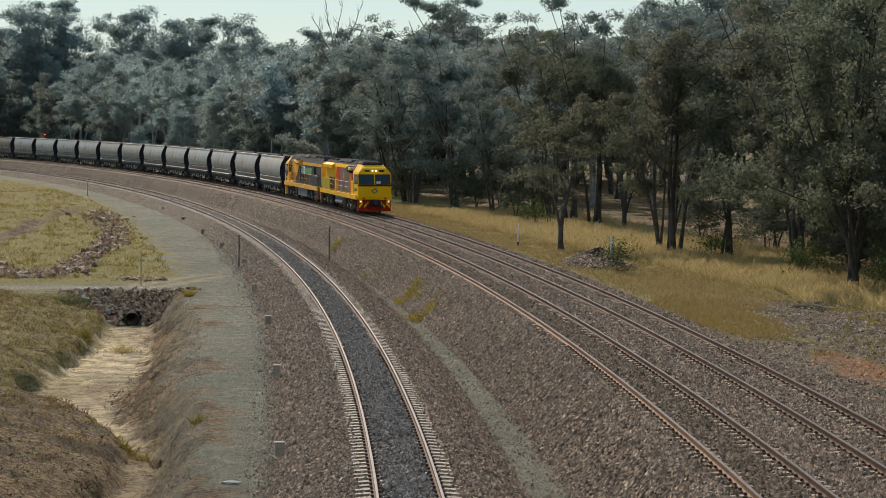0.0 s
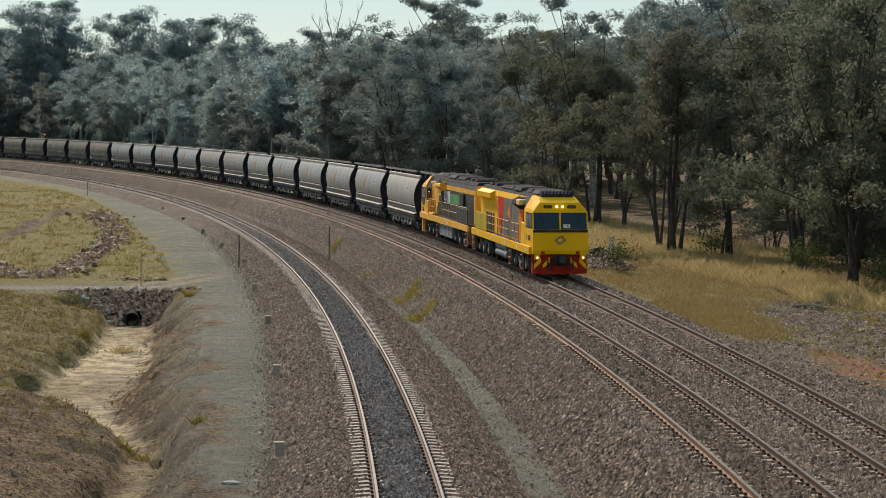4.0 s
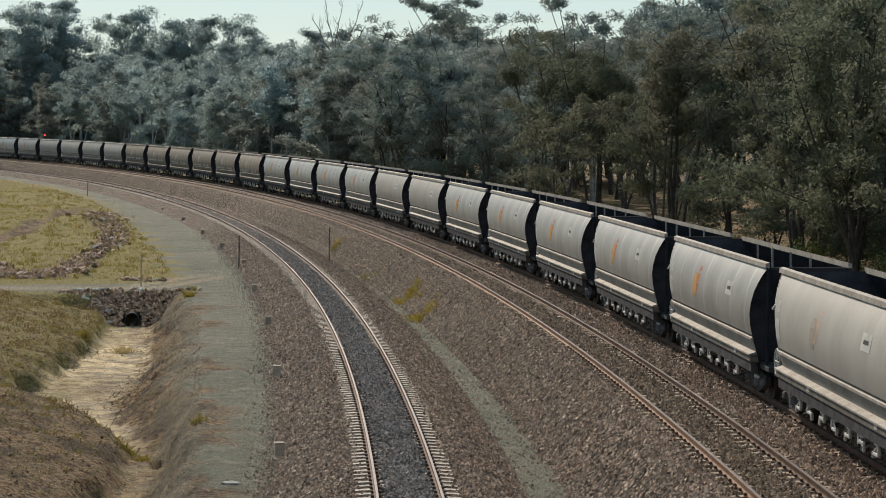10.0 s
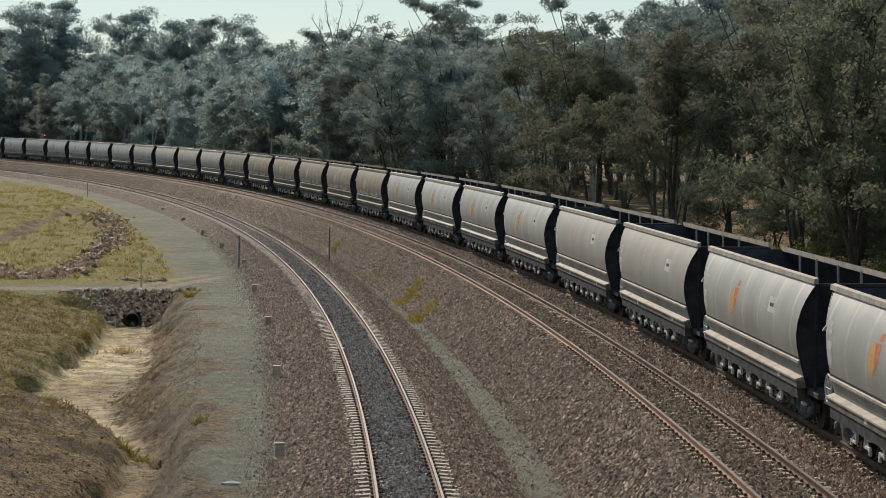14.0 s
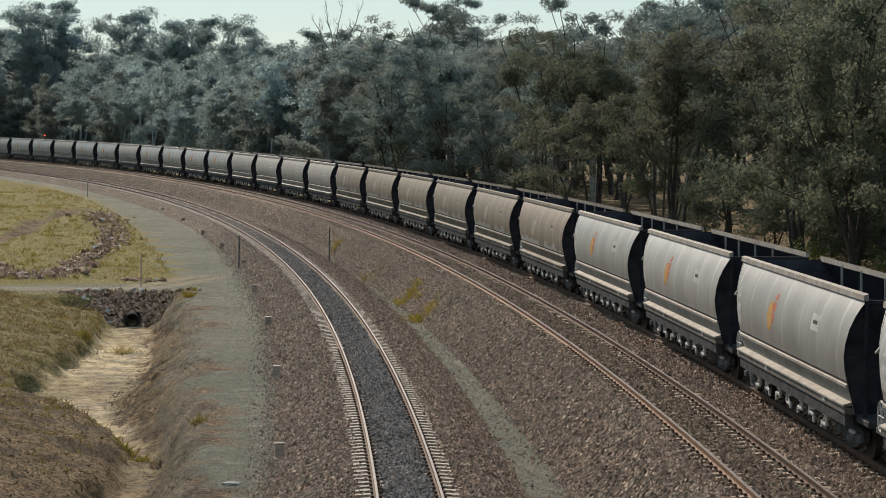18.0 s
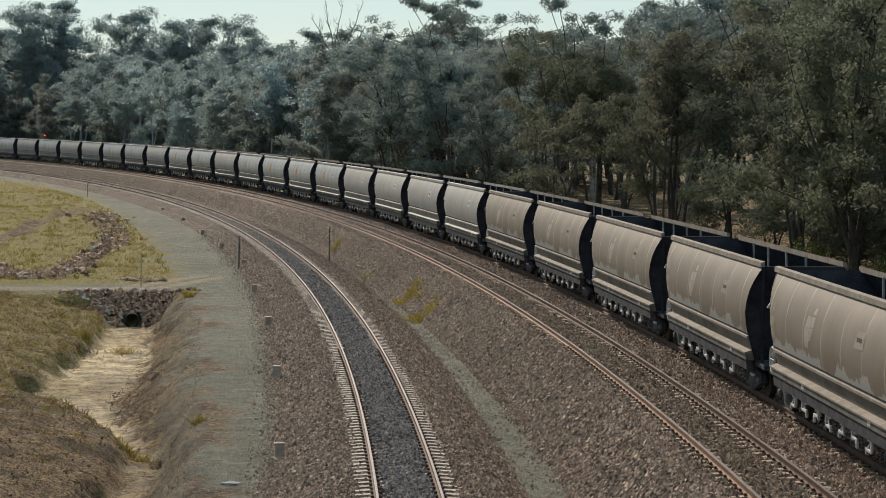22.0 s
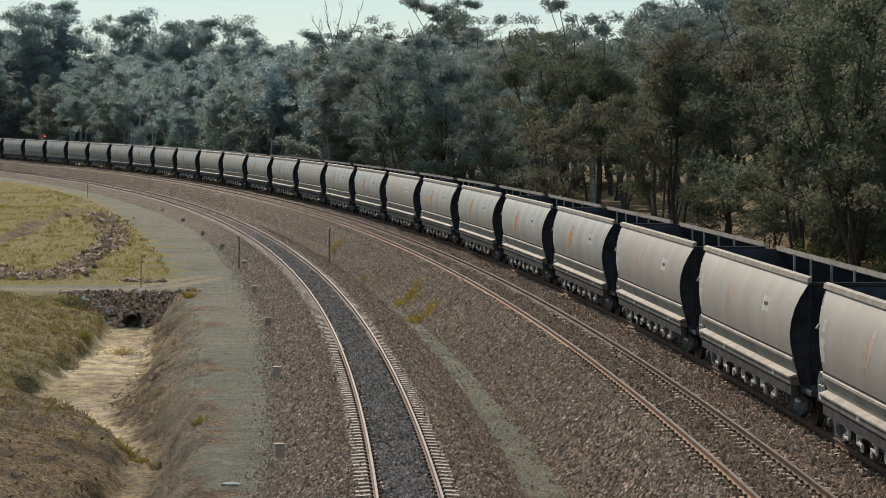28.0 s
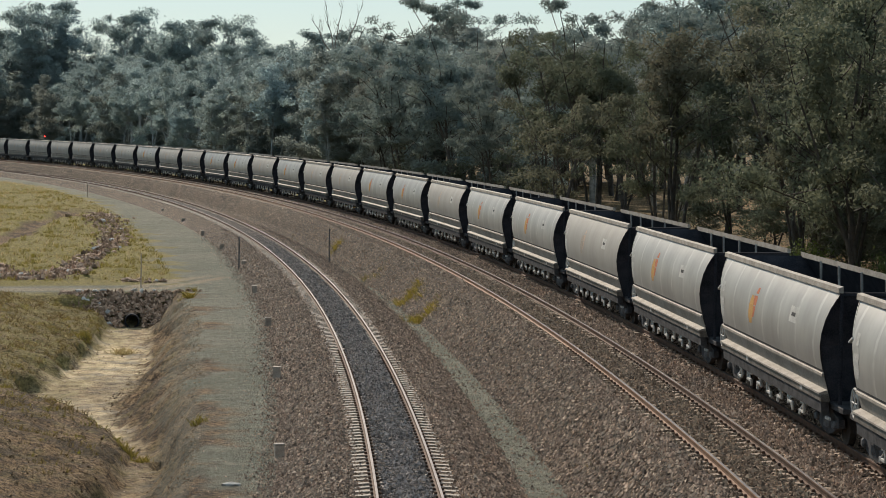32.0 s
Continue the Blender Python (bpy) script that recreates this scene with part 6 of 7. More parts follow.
def posts():
    for name, label, s, d, h, r, m_, top in (
            ("steel_post", "thin dark steel post in the ballast edge", 112, -13.0, 2.1, 0.04, M_CASTING, None),
            ("steel_post", "thin dark steel post between the tracks", 114, -7.1, 2.3, 0.04, M_CASTING, None),
            ("stake", "thin weathered stake beside the gravel road", 244, -14.4, 1.9, 0.05, M_CONCRETE, None),
            ("stake", "thin pale stake above the culvert", 93.6, -19.4, 2.1, 0.03, M_CONCRETE, None),
            ("marker_post", "short white post behind the gravel heap", 100, 8.3, 1.35, 0.11, M_WHITE, M_LEVER),
            ("marker_post", "slim white post with black foot on the verge", 114, 5.2, 1.5, 0.055, M_WHITE, M_BLACK)):
        x, y, z = on_ground(s, d)
        base = tagged(new(name), label, "post")
        base.matrix_basis = Matrix.Translation((x, y, z - 0.05))
        part("shaft", rod((0, 0, 0), (0.02, 0, h), r, 8), m_, base)
        if top is M_BLACK:
            part("foot", rod((0, 0, 0), (0, 0, 0.3), r * 1.2, 8), top, base)
        elif top:
            part("cap", rod((0, 0, h), (0, 0, h + 0.05), r * 1.2, 8), top, base)
    sig = tagged(new("railway_signal"), "distant railway signal showing a red light", "signal")
    x, y, _ = at(LINE_C, 380, 3.6)
    sig.matrix_basis = Matrix.Translation((float(x), float(y), -1.0))
    part("mast", rod((0, 0, 0), (0, 0, 5.6), 0.06, 8), M_CASTING, sig)
    head = part("signal_head", box(0, -0.1, 5.15, 0.36, 0.12, 0.7, 0.04), M_CASTING, sig)
    part("lamp", rod((0, -0.16, 5.2), (0, -0.22, 5.2), 0.09, 10), M_RED_LAMP, head, "lit red lamp")


def red_lamp(nt, b):
    b.inputs["Base Color"].default_value = (0.5, 0.01, 0.01, 1)
    b.inputs["Emission Color"].default_value = (1, 0.03, 0.02, 1)
    b.inputs["Emission Strength"].default_value = 8


M_RED_LAMP = mat("red_signal_lamp", red_lamp)


def island_mat(name, cols, rough=0.9, glow_through=0.0):
    def build(nt, b):
        geo = nt.nodes.new("ShaderNodeNewGeometry")
        col = ramp(nt, geo.outputs["Random Per Island"], [((k + 0.5) / len(cols), c) for k, c in enumerate(cols)])
        col = blend(nt, 0.15, col, ramp(nt, noise_tex(nt, 6, 3), [(0.3, cols[0]), (0.7, cols[-1])]))
        nt.links.new(col, b.inputs["Base Color"])
        b.inputs["Roughness"].default_value = rough
        b.inputs["Specular IOR Level"].default_value = 0.2
        if glow_through:
            tr = nt.nodes.new("ShaderNodeBsdfTranslucent")
            nt.links.new(col, tr.inputs["Color"])
            mx = nt.nodes.new("ShaderNodeMixShader")
            mx.inputs[0].default_value = glow_through
            nt.links.new(b.outputs[0], mx.inputs[1])
            nt.links.new(tr.outputs[0], mx.inputs[2])
            nt.links.new(mx.outputs[0], nt.nodes["Material Output"].inputs["Surface"])
    return mat(name, build)


M_STONES = island_mat("loose_ballast_stone", [(0.0665, 0.0454, 0.0348), (0.23, 0.157, 0.114), (0.411, 0.286, 0.208), (0.163, 0.117, 0.0934), (0.581, 0.416, 0.303), (0.302, 0.205, 0.149), (0.798, 0.594, 0.437)])
M_RUST_STONES = island_mat("rust_stained_stone", [(0.07, 0.049, 0.0364), (0.224, 0.152, 0.104), (0.392, 0.272, 0.189), (0.161, 0.114, 0.0832), (0.56, 0.415, 0.286)])
M_DARK_STONES = island_mat("fresh_dark_stone", [(0.0678, 0.0569, 0.0512), (0.188, 0.159, 0.144), (0.313, 0.266, 0.239), (0.502, 0.426, 0.384)])
M_CLODS = island_mat("brown_clods", [(0.06, 0.035, 0.0185), (0.158, 0.0945, 0.0495), (0.27, 0.175, 0.0924), (0.42, 0.294, 0.172)])
M_DRY_GRASS = island_mat("dry_grass_blades", [(0.27, 0.20, 0.09), (0.44, 0.345, 0.17), (0.60, 0.49, 0.27), (0.46, 0.37, 0.17)], 0.9, 0.4)
M_BANK_GRASS = island_mat("brown_olive_grass_blades", [(0.104, 0.075, 0.032), (0.192, 0.135, 0.056), (0.288, 0.21, 0.096), (0.176, 0.143, 0.048)], 0.9, 0.4)
M_WEED = island_mat("bright_weed_blades", [(0.132, 0.108, 0.0211), (0.236, 0.185, 0.0365), (0.35, 0.259, 0.0608), (0.227, 0.185, 0.0365)], 0.9, 0.5)
M_GOLD_GRASS = island_mat("golden_grass_blades", [(0.198, 0.14, 0.063), (0.342, 0.252, 0.116), (0.45, 0.338, 0.168), (0.243, 0.194, 0.0735)], 0.9, 0.4)
M_RUBBLE = island_mat("broken_grey_rock", [(0.112, 0.0675, 0.0427), (0.262, 0.163, 0.106), (0.43, 0.279, 0.189), (0.654, 0.45, 0.321)])
M_GREEN_GRASS = island_mat("olive_grass_blades", [(0.136, 0.109, 0.027), (0.246, 0.195, 0.045), (0.348, 0.265, 0.072), (0.23, 0.211, 0.045)], 0.9, 0.4)


def stones_mesh(name, X, Y, Z, size, seed, material, label, category):
    g = np.random.default_rng(seed)
    n = len(X)
    base = np.array([(1, 0, -0.3), (0, 1, -0.3), (-1, 0, -0.3), (0, -1, -0.3), (0, 0, 0.8)], float)
    q = base[None] * g.uniform(0.6, 1.3, (n, 5, 1)) + g.normal(0, 0.25, (n, 5, 3))
    a = g.uniform(0, 6.283, n)
    c, s = np.cos(a)[:, None], np.sin(a)[:, None]
    q = np.stack([q[..., 0] * c - q[..., 1] * s, q[..., 0] * s + q[..., 1] * c, q[..., 2]], -1) * size[:, None, None]
    v = (q + np.stack([X, Y, Z], -1)[:, None, :]).reshape(-1, 3)
    tri = np.array([(0, 1, 4), (1, 2, 4), (2, 3, 4), (3, 0, 4)])
    f = (np.arange(n)[:, None, None] * 5 + tri[None]).reshape(-1, 3)
    return tagged(mesh_ob(name, v.tolist(), f.tolist(), material), label, category, "", "stuff")


def litter():
    for s, d, size, label in ((40, -6.6, 0.16, "pale stone lying on the bare path"), (32, -6.35, 0.2, "pale stone lying beside the path"), (22, -15.1, 0.34, "flat pale stone lying on the gravel road")):
        x, y, z = on_ground(s, d)
        o = tagged(new("pale_stone", PALE_ROCKS[0]), label, "stone")
        o.matrix_basis = Matrix.Translation((x, y, z + 0.02)) @ Matrix.Diagonal((size * 1.5, size, size * 0.6, 1))


def loose_stones():
    g = np.random.default_rng(4)
    def bed(name, line, n, s0, s1, d0, d1, rails, prof, z_of, material, label, seed, clear=0.2, first=2):
        s = s0 + (s1 - s0) * (1 - np.sqrt(1 - g.random(n)))
        d = g.uniform(d0, d1, n)
        gap = np.min([np.abs(d - q) for q in rails], axis=0)
        keep = gap > np.where(g.random(n) < 0.75, clear, 0.09)
        # the sleepers near the rails stay mostly bare
        beside = (np.abs((s - first + 0.31) % 0.62 - 0.31) < 0.13) & (gap < 0.52)
        keep &= ~(beside & (g.random(n) < 0.93))
        s, d = s[keep], d[keep]
        x, y, _ = at(line, s, d)
        stones_mesh(name, x, y, np.interp(d, [q[0] for q in prof], [q[1] for q in prof]) + z_of(s) + 0.012, g.uniform(0.024, 0.052, len(s)) * np.where(g.random(len(s)) < 0.25, 1.5, 1.0), seed, material, label, "ballast stones")

    prof_c = [(-6.9, -2.05), (-6.6, -1.75), (-6.1, -1.35), (-5.7, -0.8), (-5.35, -0.38), (-5.1, -0.13), (-4.75, -0.09), (-2.2, -0.10), (-1.75, -0.17), (1.7, -0.17), (2.1, -0.34), (2.7, -0.6), (3.3, -0.85), (3.7, -1.0)]
    prof_a = [(-3.6, -1.0), (-3.3, -0.82), (-3.0, -0.72), (-2.5, -0.5), (-2.0, -0.25), (-1.7, -0.19), (-0.72, -0.2), (-0.6, -0.16), (0.6, -0.16), (0.72, -0.2), (1.75, -0.2), (2.3, -0.34), (2.8, -0.52), (3.15, -0.66), (3.4, -0.85)]
    double = (-4.25, -2.75, -0.75, 0.75)
    for n_far, n_near, d0, d1, m_, label in (
            (26000, 9000, -6.8, -4.6, M_STONES, "loose grey-brown ballast stones on the bank of the middle track"),
            (21000, 6500, -4.6, -2.5, M_RUST_STONES, "rust-stained ballast stones between the middle rails"),
            (16000, 5000, -2.5, -1.05, M_STONES, "loose grey ballast stones between the two tracks"),
            (21000, 6500, -1.05, 1.05, M_STONES, "loose grey-brown ballast stones between the far rails"),
            (28000, 9000, 1.05, 3.6, M_STONES, "loose grey-brown ballast stones on the shoulder of the far track")):
        bed("ballast_stones", LINE_C, n_far, 0, 175, d0, d1, double, prof_c, lambda s: 0 * s, m_, label, 5)
        bed("ballast_stones", LINE_C, n_near, 0, 62, d0, d1, double, prof_c, lambda s: 0 * s, m_, "coarse " + label.replace("loose ", ""), 15)
    bed("ballast_stones", LINE_A, 32000, 8, 165, -3.3, -0.8, (-0.75, 0.75), prof_a, z_a, M_STONES, "loose brown ballast stones left of the single track", 6, 0.35, first=14)
    bed("ballast_stones", LINE_A, 34000, 8, 165, 0.85, 3.5, (-0.75, 0.75), prof_a, z_a, M_STONES, "loose brown ballast stones right of the single track", 16, 0.35, first=14)
    bed("dark_stones", LINE_A, 20000, 8, 150, -0.62, 0.62, (-0.75, 0.75), prof_a, z_a, M_DARK_STONES, "fresh dark stone between the rails", 26, 0.14, first=14)
    # ragged edges of the bare path between the beds
    n = 30000
    s = 8 + 150 * (1 - np.sqrt(1 - g.random(n)))
    d = g.uniform(-9.6, -5.8, n)
    x, y, _ = at(LINE_C, s, d)
    wav = 0.55 * fnoise(x, y, 2.5) + 0.6 * fnoise(x, y, 0.7) + g.normal(0, 0.12, n)
    keep = (d < np.interp(s, [8, 18, 49, 82, 104], [-8.4, -8.2, -7.8, -6.8, -5.6]) + wav) | (d > np.interp(s, [8, 18, 49, 78], [-6.9, -6.8, -6.2, -6.2]) + wav) | (g.random(n) < 0.11)
    s, d, x, y = s[keep], d[keep], x[keep], y[keep]
    stones_mesh("ballast_stones", x, y, ground_z(s, d) + 0.012, g.uniform(0.022, 0.055, len(s)), 36, M_STONES, "ballast stones spilled on the edges of the path", "ballast stones")
    # stones that rolled from the single track's bed on to the road
    n = 7000
    s = 8 + 150 * (1 - np.sqrt(1 - g.random(n)))
    d = -3.05 - np.abs(g.normal(0, 0.4, n))
    x, y, _ = at(LINE_A, s, d)
    stones_mesh("ballast_stones", x, y, z_road(s) + 0.02, g.uniform(0.02, 0.05, n), 76, M_STONES, "ballast stones rolled on to the gravel road", "ballast stones")
    # stony patch beyond the far track
    n = 22000
    s, d = 24 + 46 * g.random(n), g.uniform(3.2, 15, n)
    x, y, _ = at(LINE_C, s, d)
    keep = (stony(s, d) + 0.3 * fnoise(x, y, 3.0) < 1.05) & ((np.hypot((d - 5.7) / 1.6, (s - 38) / 9) > 0.85) | (g.random(n) < 0.12))
    s, d, x, y = s[keep], d[keep], x[keep], y[keep]
    stones_mesh("scattered_gravel", x, y, ground_z(s, d) + 0.012, g.uniform(0.025, 0.07, len(s)), 46, M_STONES, "brown stones strewn over the bare patch", "gravel")
    # broken rock between the larger lumps of the headwall and the drain
    n = 1500
    t, d = g.random(n), g.uniform(-23.8, -16.2, n)
    keep = (t > 0.75 - (1 - np.abs(d + 20) / 5.5)) & ~((np.abs(d + 19.9) < 0.5) & (t < 0.4))
    t, d = t[keep], d[keep]
    x, y, _ = at(LINE_C, 89.2 + 3.0 * t, d)
    stones_mesh("broken_rock", x, y, -3.72 + 1.75 * t, g.uniform(0.06, 0.17, len(t)), 56, M_RUBBLE, "broken grey-brown rock on the culvert wall", "rubble")
    n = 2600
    t = g.uniform(0, 10, n)
    key_s, key_d = [194, 185, 176, 160, 142, 128, 118, 108, 104, 107, 114], [-17.6, -18.6, -19.6, -19.3, -19.9, -21.6, -22.8, -23.6, -25.2, -27.5, -28.0]
    s = np.interp(t, np.arange(11), key_s) + g.normal(0, 1.4, n)
    d = np.interp(t, np.arange(11), key_d) + g.normal(0, 0.5, n) * np.interp(t, np.arange(11), [1.0, 1.5, 1.9, 1.5, 1.0, 0.7, 1.0, 1.2, 1.0, 0.5, 0.8])
    x, y, _ = at(LINE_C, s, d)
    stones_mesh("broken_rock", x, y, ground_z(s, d) + 0.04, g.uniform(0.08, 0.24, n), 66, M_RUBBLE, "broken grey-brown rock lining the drain", "rubble")
    # clods and litter on the banks of the gully
    n = 18000
    s = g.uniform(18, 91, n)
    d = g.uniform(-31, -16, n)
    c, w = channel(s)
    x, y, _ = at(LINE_C, s, d)
    off_ = d - c
    keep = (d < road_left(s)) & (np.abs(off_) > w * 0.8) & (fnoise(x, y, 3.0) + 0.012 * (60 - s) + 0.5 * (off_ > 0) > -0.25)
    s, d, x, y = s[keep], d[keep], x[keep], y[keep]
    stones_mesh("clods", x, y, ground_z(s, d) + 0.012, g.uniform(0.018, 0.052, len(s)) * (0.7 + 0.3 * (d < -19)), 8, M_CLODS, "brown clods and litter on the eroded bank", "earth clods")
    n = 260
    s = g.uniform(30, 91, n)
    c, w = channel(s)
    d = c + w * g.uniform(-1.0, 1.0, n)
    x, y, _ = at(LINE_C, s, d)
    stones_mesh("pebbles", x, y, ground_z(s, d) + 0.01, g.uniform(0.015, 0.06, n), 9, M_STONES, "pebbles and grit in the sandy gully", "pebbles")
    # scattered grit on the path, the road and the patch beyond the far track
    n = 4500
    s = 14 + 100 * g.random(n) ** 1.3
    d = np.where(g.random(n) < 0.1, g.uniform(-8, -6.5, n), np.where(g.random(n) < 0.3, g.uniform(-16.4, -13.4, n), g.uniform(3.3, 14, n)))
    keep = ~((d > 3) & (np.hypot((d - 8.5) / 4.2, (s - 56) / 20) > 1))
    s, d = s[keep], d[keep]
    x, y, _ = at(LINE_C, s, d)
    stones_mesh("scattered_gravel", x, y, ground_z(s, d) + 0.01, np.where(d > 0, g.uniform(0.02, 0.06, len(s)), g.uniform(0.01, 0.026, len(s))), 7, M_STONES, "scattered gravel on bare ground", "gravel")


def grass(name, s, d, height, blades, material, seed, label, lean=0.35, width=0.018):
    g = np.random.default_rng(seed)
    n = len(s)
    x, y, _ = at(LINE_C, s, d)
    z = ground_z(s, d)
    k = n * blades
    bx = np.repeat(x, blades) + g.normal(0, 0.10, k)
    by = np.repeat(y, blades) + g.normal(0, 0.10, k)
    bz = np.repeat(z, blades) - 0.03
    h = np.repeat(height, blades) * g.uniform(0.5, 1.15, k)
    a = g.uniform(0, 6.283, k)
    w = width * g.uniform(0.6, 1.6, k)
    lx, ly = g.normal(0, lean, k) * h, g.normal(0, lean, k) * h
    wx, wy = np.cos(a) * w, np.sin(a) * w
    v = np.stack([np.stack([bx - wx, by - wy, bz], -1), np.stack([bx + wx, by + wy, bz], -1), np.stack([bx + lx * 0.5 + wx * 0.7, by + ly * 0.5 + wy * 0.7, bz + h * 0.6], -1), np.stack([bx + lx, by + ly, bz + h], -1)], 1).reshape(-1, 3)
    i = np.arange(k) * 4
    f = np.concatenate([np.stack([i, i + 1, i + 2], -1), np.stack([i, i + 2, i + 3], -1)])
    return tagged(mesh_ob(name, v.tolist(), f.tolist(), material), label, "grass", "", "stuff")


def grasses():
    g = np.random.default_rng(12)

    def spread(n, s0, s1, d0, d1, keep):
        s, d = g.uniform(s0, s1, n), g.uniform(d0, d1, n)
        x, y, _ = at(LINE_C, s, d)
        k = keep(s, d, fnoise(x, y, 6.0), fnoise(x, y, 2.0))
        return s[k], d[k]

    def off_band(s, d):
        return (np.abs(d + 28.4 - 0.158 * (s - 145)) > 1.2) | (s < 124) | (s > 205)

    def in_patch(s, d):
        return stony(s, d)

    s, d = spread(17000, 50, 175, 6.5, 21, lambda s, d, a, b: (in_patch(s, d) > 1.15) & (d > 8.0 + 1.5 * a) & (d > 12.5 - 0.07 * (s - 60)))
    grass("dry_grass", s, d, g.uniform(0.25, 0.65, len(s)), 14, M_DRY_GRASS, 1, "tall dry golden grass before the trees", 0.35, 0.006)
    s, d = spread(11000, 60, 190, 3.4, 11, lambda s, d, a, b: (in_patch(s, d) > 1.0) & (d > 3.7 + 0.5 * b))
    grass("low_grass", s, d, g.uniform(0.1, 0.3, len(s)), 9, M_GOLD_GRASS, 2, "low golden grass along the verge", 0.5, 0.008)
    s, d = spread(4200, 46, 70, 2.9, 8, lambda s, d, a, b: (np.hypot((d - 4.7) / 1.9, (s - 58) / 9.5) + 0.2 * b < 1) | (np.hypot((d - 7.0) / 1.2, (s - 66) / 4) < 1))
    grass("low_grass", s, d, g.uniform(0.1, 0.24, len(s)), 10, M_GOLD_GRASS, 22, "low golden-green grass beside the ballast", 0.5, 0.009)
    s, d = spread(1500, 48, 70, 2.9, 8, lambda s, d, a, b: np.hypot((d - 4.7) / 1.9, (s - 59) / 9) + 0.3 * b < 0.9)
    grass("low_grass", s, d, g.uniform(0.08, 0.2, len(s)), 9, M_WEED, 24, "low yellow-green weeds in the grass beside the ballast", 0.5, 0.009)
    s, d = spread(1600, 48, 66, 11, 16, lambda s, d, a, b: a + 0.6 * b > 0.1)
    grass("low_grass", s, d, g.uniform(0.1, 0.2, len(s)), 9, M_WEED, 23, "low green grass at the edge of the stony ground", 0.5, 0.009)
    s, d = spread(1500, 20, 60, 5, 14, lambda s, d, a, b: (a + b > 0.35))
    grass("sparse_grass", s, d, g.uniform(0.1, 0.25, len(s)), 7, M_GREEN_GRASS, 3, "sparse low grass on stony ground")
    s, d = spread(7000, 100, 260, -34, -15.5, lambda s, d, a, b: (d < road_left(s) - 0.2) & (a + 0.8 * b > 0.0) & off_band(s, d))
    grass("meadow_grass", s, d, g.uniform(0.12, 0.34, len(s)), 8, M_GREEN_GRASS, 4, "yellow-green rough grass on the bank", 0.4, 0.018)
    s, d = spread(3500, 100, 300, -45, -15.5, lambda s, d, a, b: (d < road_left(s) - 0.2) & (a - 0.6 * b > -0.1) & off_band(s, d))
    grass("dry_grass", s, d, g.uniform(0.15, 0.4, len(s)), 8, M_DRY_GRASS, 5, "dry straw-coloured grass on the bank", 0.4, 0.018)
    s, d = spread(6000, 20, 91, -30, -17, lambda s, d, a, b: (d < channel(s)[0] - channel(s)[1] - 0.5) & (a + 0.7 * b + 0.03 * (s - 54) > -0.05))
    grass("bank_grass", s, d, g.uniform(0.08, 0.26, len(s)), 7, M_BANK_GRASS, 6, "short dry tufts on the brown bank", 0.6, 0.014)
    s, d = spread(2500, 30, 91, -30, -18, lambda s, d, a, b: (d < channel(s)[0] - channel(s)[1] - 0.3) & (b - 0.5 * a > 0.25))
    grass("bank_grass", s, d, g.uniform(0.08, 0.24, len(s)), 7, M_GREEN_GRASS, 7, "short olive tufts on the brown bank", 0.6, 0.014)
    # single tufts
    for k, (s0, d0, h, r, nn, m_) in enumerate(((79, -5.9, 0.42, 0.65, 220, M_WEED), (70, -6.05, 0.36, 0.7, 220, M_WEED), (76, -5.7, 0.4, 0.5, 40, M_GREEN_GRASS), (120, -5.8, 0.5, 0.5, 60, M_WEED), (96, -5.9, 0.4, 0.9, 40, M_GREEN_GRASS), (20.0, -5.8, 0.16, 0.22, 60, M_WEED), (16.4, -5.8, 0.16, 0.22, 50, M_WEED), (40, -18.9, 0.3, 0.3, 20, M_GREEN_GRASS), (38.5, -18.3, 0.26, 0.25, 14, M_GREEN_GRASS), (35.5, -16.4, 0.25, 0.15, 10, M_GREEN_GRASS), (75, -20.2, 0.35, 0.35, 26, M_DRY_GRASS), (88, -17.0, 0.4, 0.25, 16, M_WEED), (92.5, -16.6, 0.3, 0.25, 12, M_GREEN_GRASS), (77, -22.0, 0.35, 0.4, 24, M_GREEN_GRASS))):
        s, d = s0 + g.normal(0, r, nn), d0 + g.normal(0, r * 0.5, nn)
        o = grass("grass_tuft", s, d, g.uniform(0.6, 1.1, nn) * h, 12, m_, 30 + k, "yellow-green grass tuft growing in gravel", 0.5, 0.012)
        o["kind"] = "stuff"


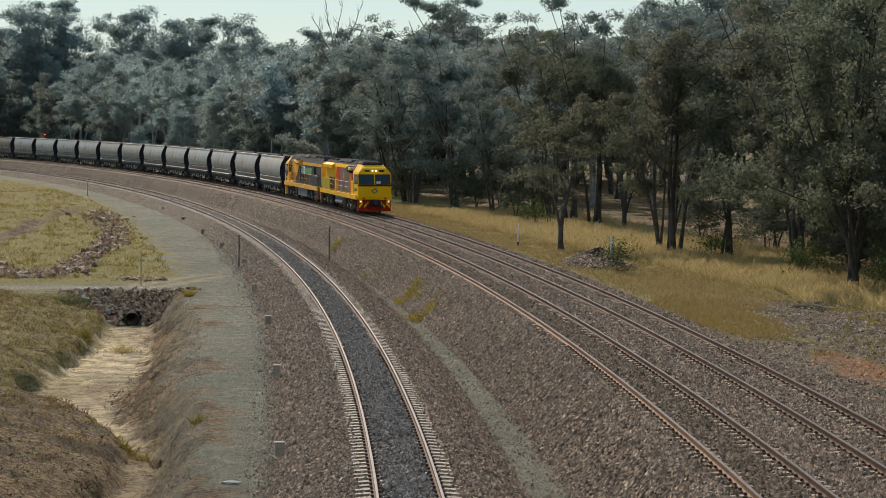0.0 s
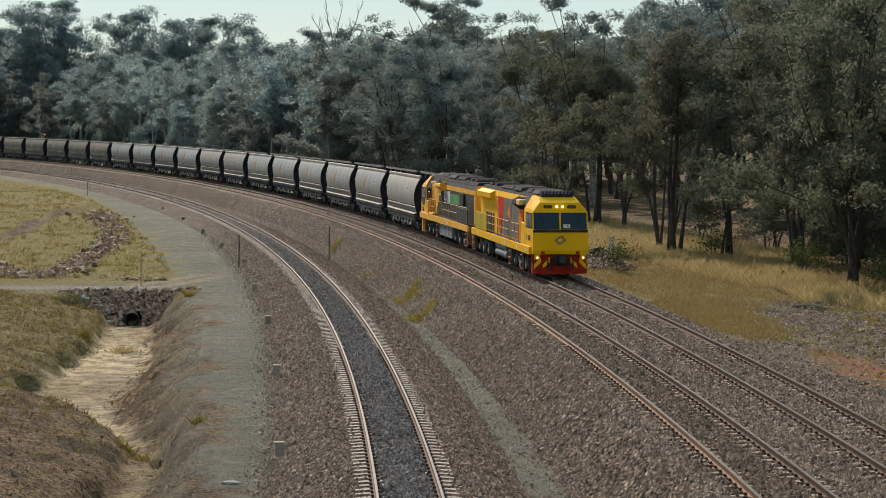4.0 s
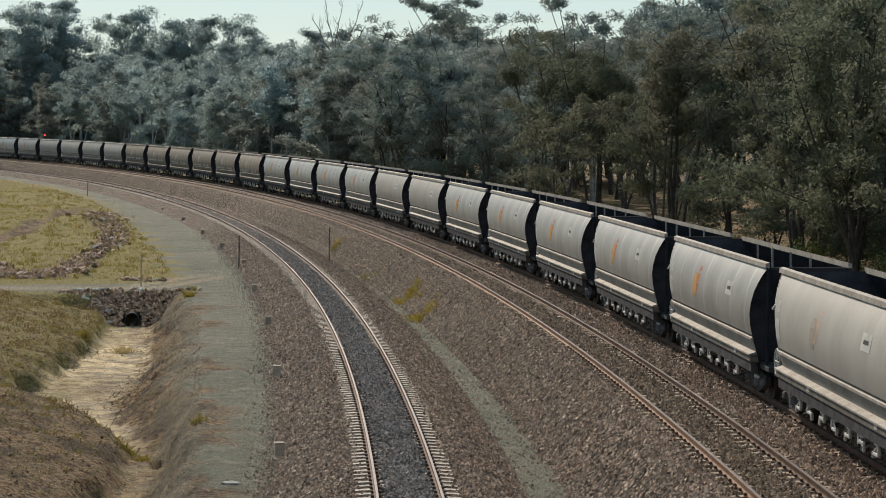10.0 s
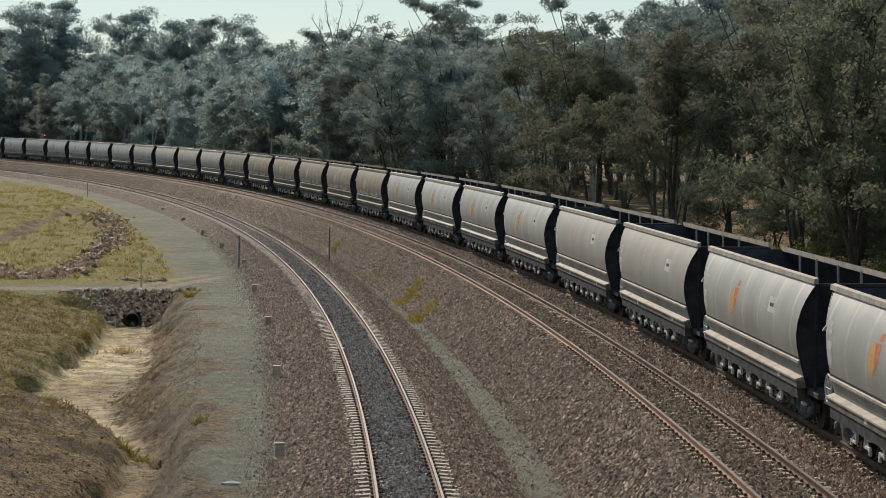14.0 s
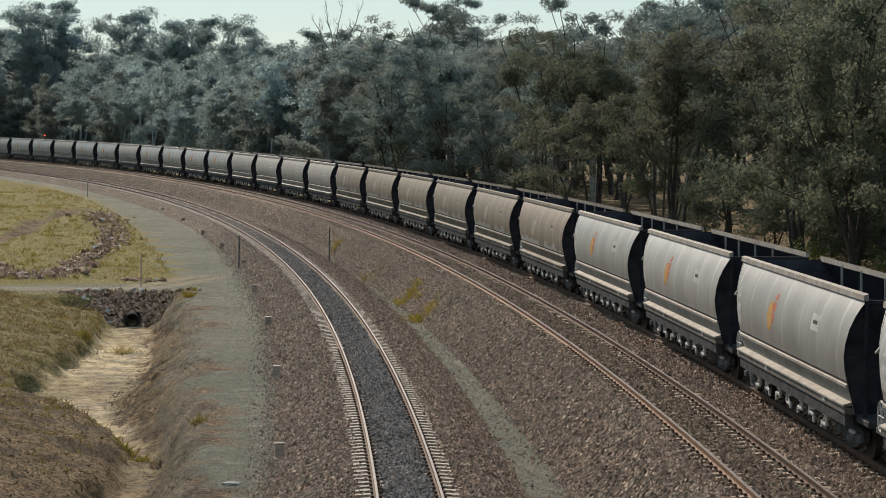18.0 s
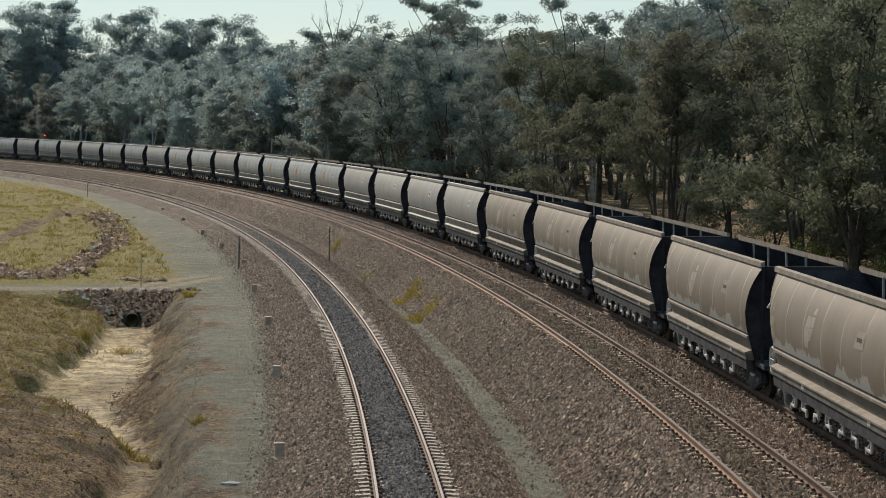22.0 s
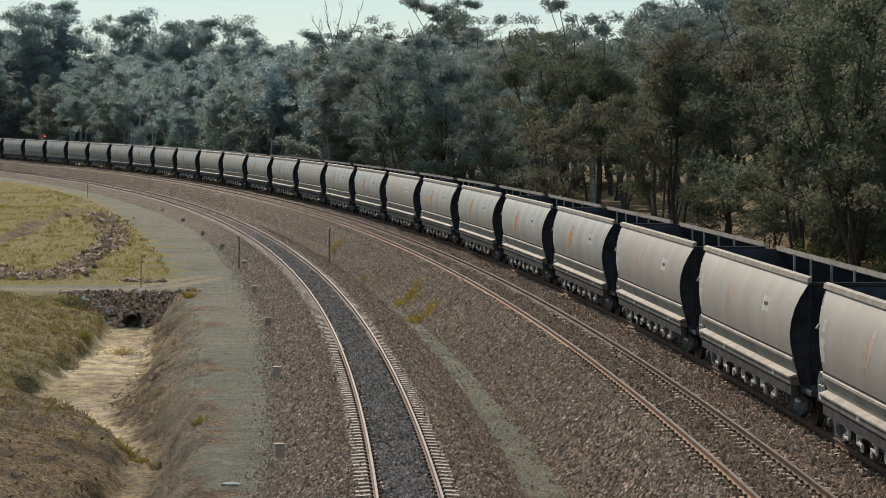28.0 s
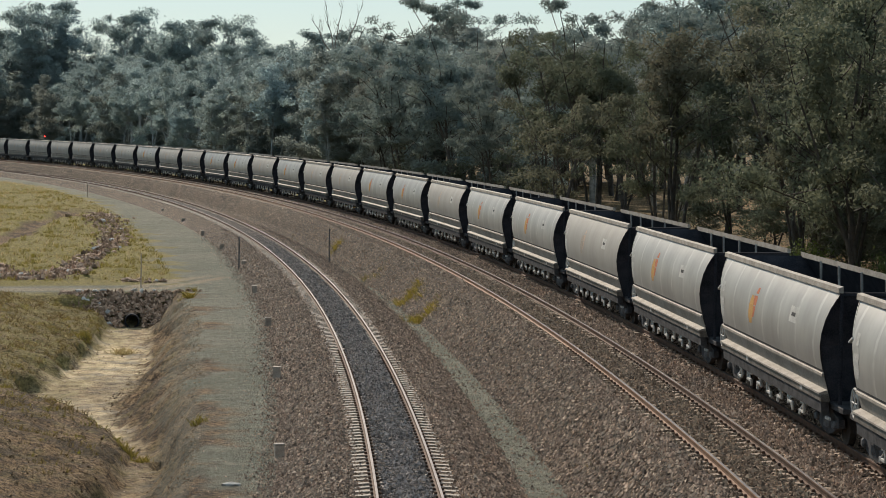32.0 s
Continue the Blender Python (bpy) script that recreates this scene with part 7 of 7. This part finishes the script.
def heap():
    rng = np.random.default_rng(9)
    base = tagged(new("gravel_heap"), "heap of grey crushed rock on the verge", "gravel heap")
    s0, d0 = 93.0, 6.1
    verts, faces = [], []
    n, m = 22, 22
    for i in range(n):
        for j in range(m):
            a, r = 6.283 * j / m, i / (n - 1)
            ds, dd = 4.5 * r * math.cos(a), 2.3 * r * math.sin(a)
            x, y, z = on_ground(s0 + ds, d0 + dd)
            h = 1.0 * (1 - r ** 1.3) + rng.normal(0, 0.03)
            verts.append((x, y, z - 0.05 + max(h, 0) * (1 + 0.15 * math.sin(3 * a))))
    for i in range(n - 1):
        for j in range(m):
            faces.append((i * m + j, (i + 1) * m + j, (i + 1) * m + (j + 1) % m, i * m + (j + 1) % m))
    mesh_ob("mound", verts, faces, M_BALLAST, base)
    rg = random.Random(5)
    spots = []
    for _ in range(150):
        a, r = rg.uniform(0, 6.283), rg.random() ** 0.6
        x, y, z = on_ground(s0 + 4.4 * r * math.cos(a), d0 + 2.2 * r * math.sin(a))
        spots.append((x, y, z - 0.03 + 1.0 * (1 - r ** 1.3) * (1 + 0.15 * math.sin(3 * a)), rg.uniform(0.12, 0.32)))
    rocks_at(base, spots, rg)
    shrub = make_tree("shrub", "small leafy green shrub growing beside the gravel heap", tree_shape(31, 1.7, 0.03, 0.02, 1.1, 30, 900, 0.13, 4, 0.0), M_BARK_DARK, M_LEAF_SHRUB, "shrubs", "shrub")
    place(shrub, 88.5, 5.9, 0, 1.0, 1.0, True)
    for k, (s, d, q) in enumerate(((101, 14.5, 1.1), (86, 16.0, 1.3), (74, 17.2, 1.2), (146, 13.2, 1.4), (66, 16.6, 1.0), (36, 8.6, 0.5), (31, 10.4, 0.55))):
        place(shrub, s, d, 70 * k, q)


def dead_tree():
    rng = random.Random(77)
    wv, wf = [], []
    pts = [Vector((0, 0, 0)), Vector((0.3, 0, 9)), Vector((0.2, 0.2, 15)), Vector((0.3, 0, 20))]
    tube(wv, wf, pts, [0.4, 0.32, 0.24, 0.16], 7)
    # four limbs: lean and height of the tip, and how far out each starts to rise
    for lean, top, knee in ((-4.1, 26.6, -1.7), (-1.3, 28.8, -0.2), (1.4, 28.6, 0.3), (5.4, 28.9, 2.5)):
        p0, p3 = pts[3], Vector((lean, rng.gauss(0, 1), top))
        p1 = Vector((knee, rng.gauss(0, 0.4), 22.6))
        q = [p0, p1] + [p1.lerp(p3, f) + Vector((rng.gauss(0, 0.16), 0, 0)) for f in (0.25, 0.5, 0.75)] + [p3]
        tube(wv, wf, q, [0.13, 0.11, 0.09, 0.075, 0.055, 0.025], 5)
        for k in range(5):
            c = q[1 + k % 4].lerp(q[2 + k % 4], rng.random())
            out, up = rng.choice((-1, 1)) * rng.uniform(0.3, 0.9), rng.uniform(1.0, 3.0)
            mid = c + Vector((out * 0.8, rng.gauss(0, 0.4), up * 0.45))
            tip = c + Vector((out * 1.3, rng.gauss(0, 0.6), up))
            tube(wv, wf, [c, mid, tip], [0.055, 0.042, 0.02], 4)
            tube(wv, wf, [mid, mid + Vector((-out * 0.4, 0, up * 0.3)), mid + Vector((-out * 0.5, 0, up * 0.6))], [0.035, 0.026, 0.015], 4)
    base = tagged(new("dead_tree"), "bare dead tree with pale forked branches above the wood", "tree", "dead trees")
    mesh_ob("trunk", wv, wf, M_BARK_PALE, base, smooth=True)
    az, dist = -2.65, 345.0
    base.matrix_basis = Matrix.Translation((dist * math.sin(radians(az)), dist * math.cos(radians(az)), -1.6)) @ Matrix.Diagonal((0.8, 0.8, 0.885, 1))


headwall()
drain()
cable_pits()
posts()
heap()
dead_tree()
grasses()
litter()
loose_stones()


motions()
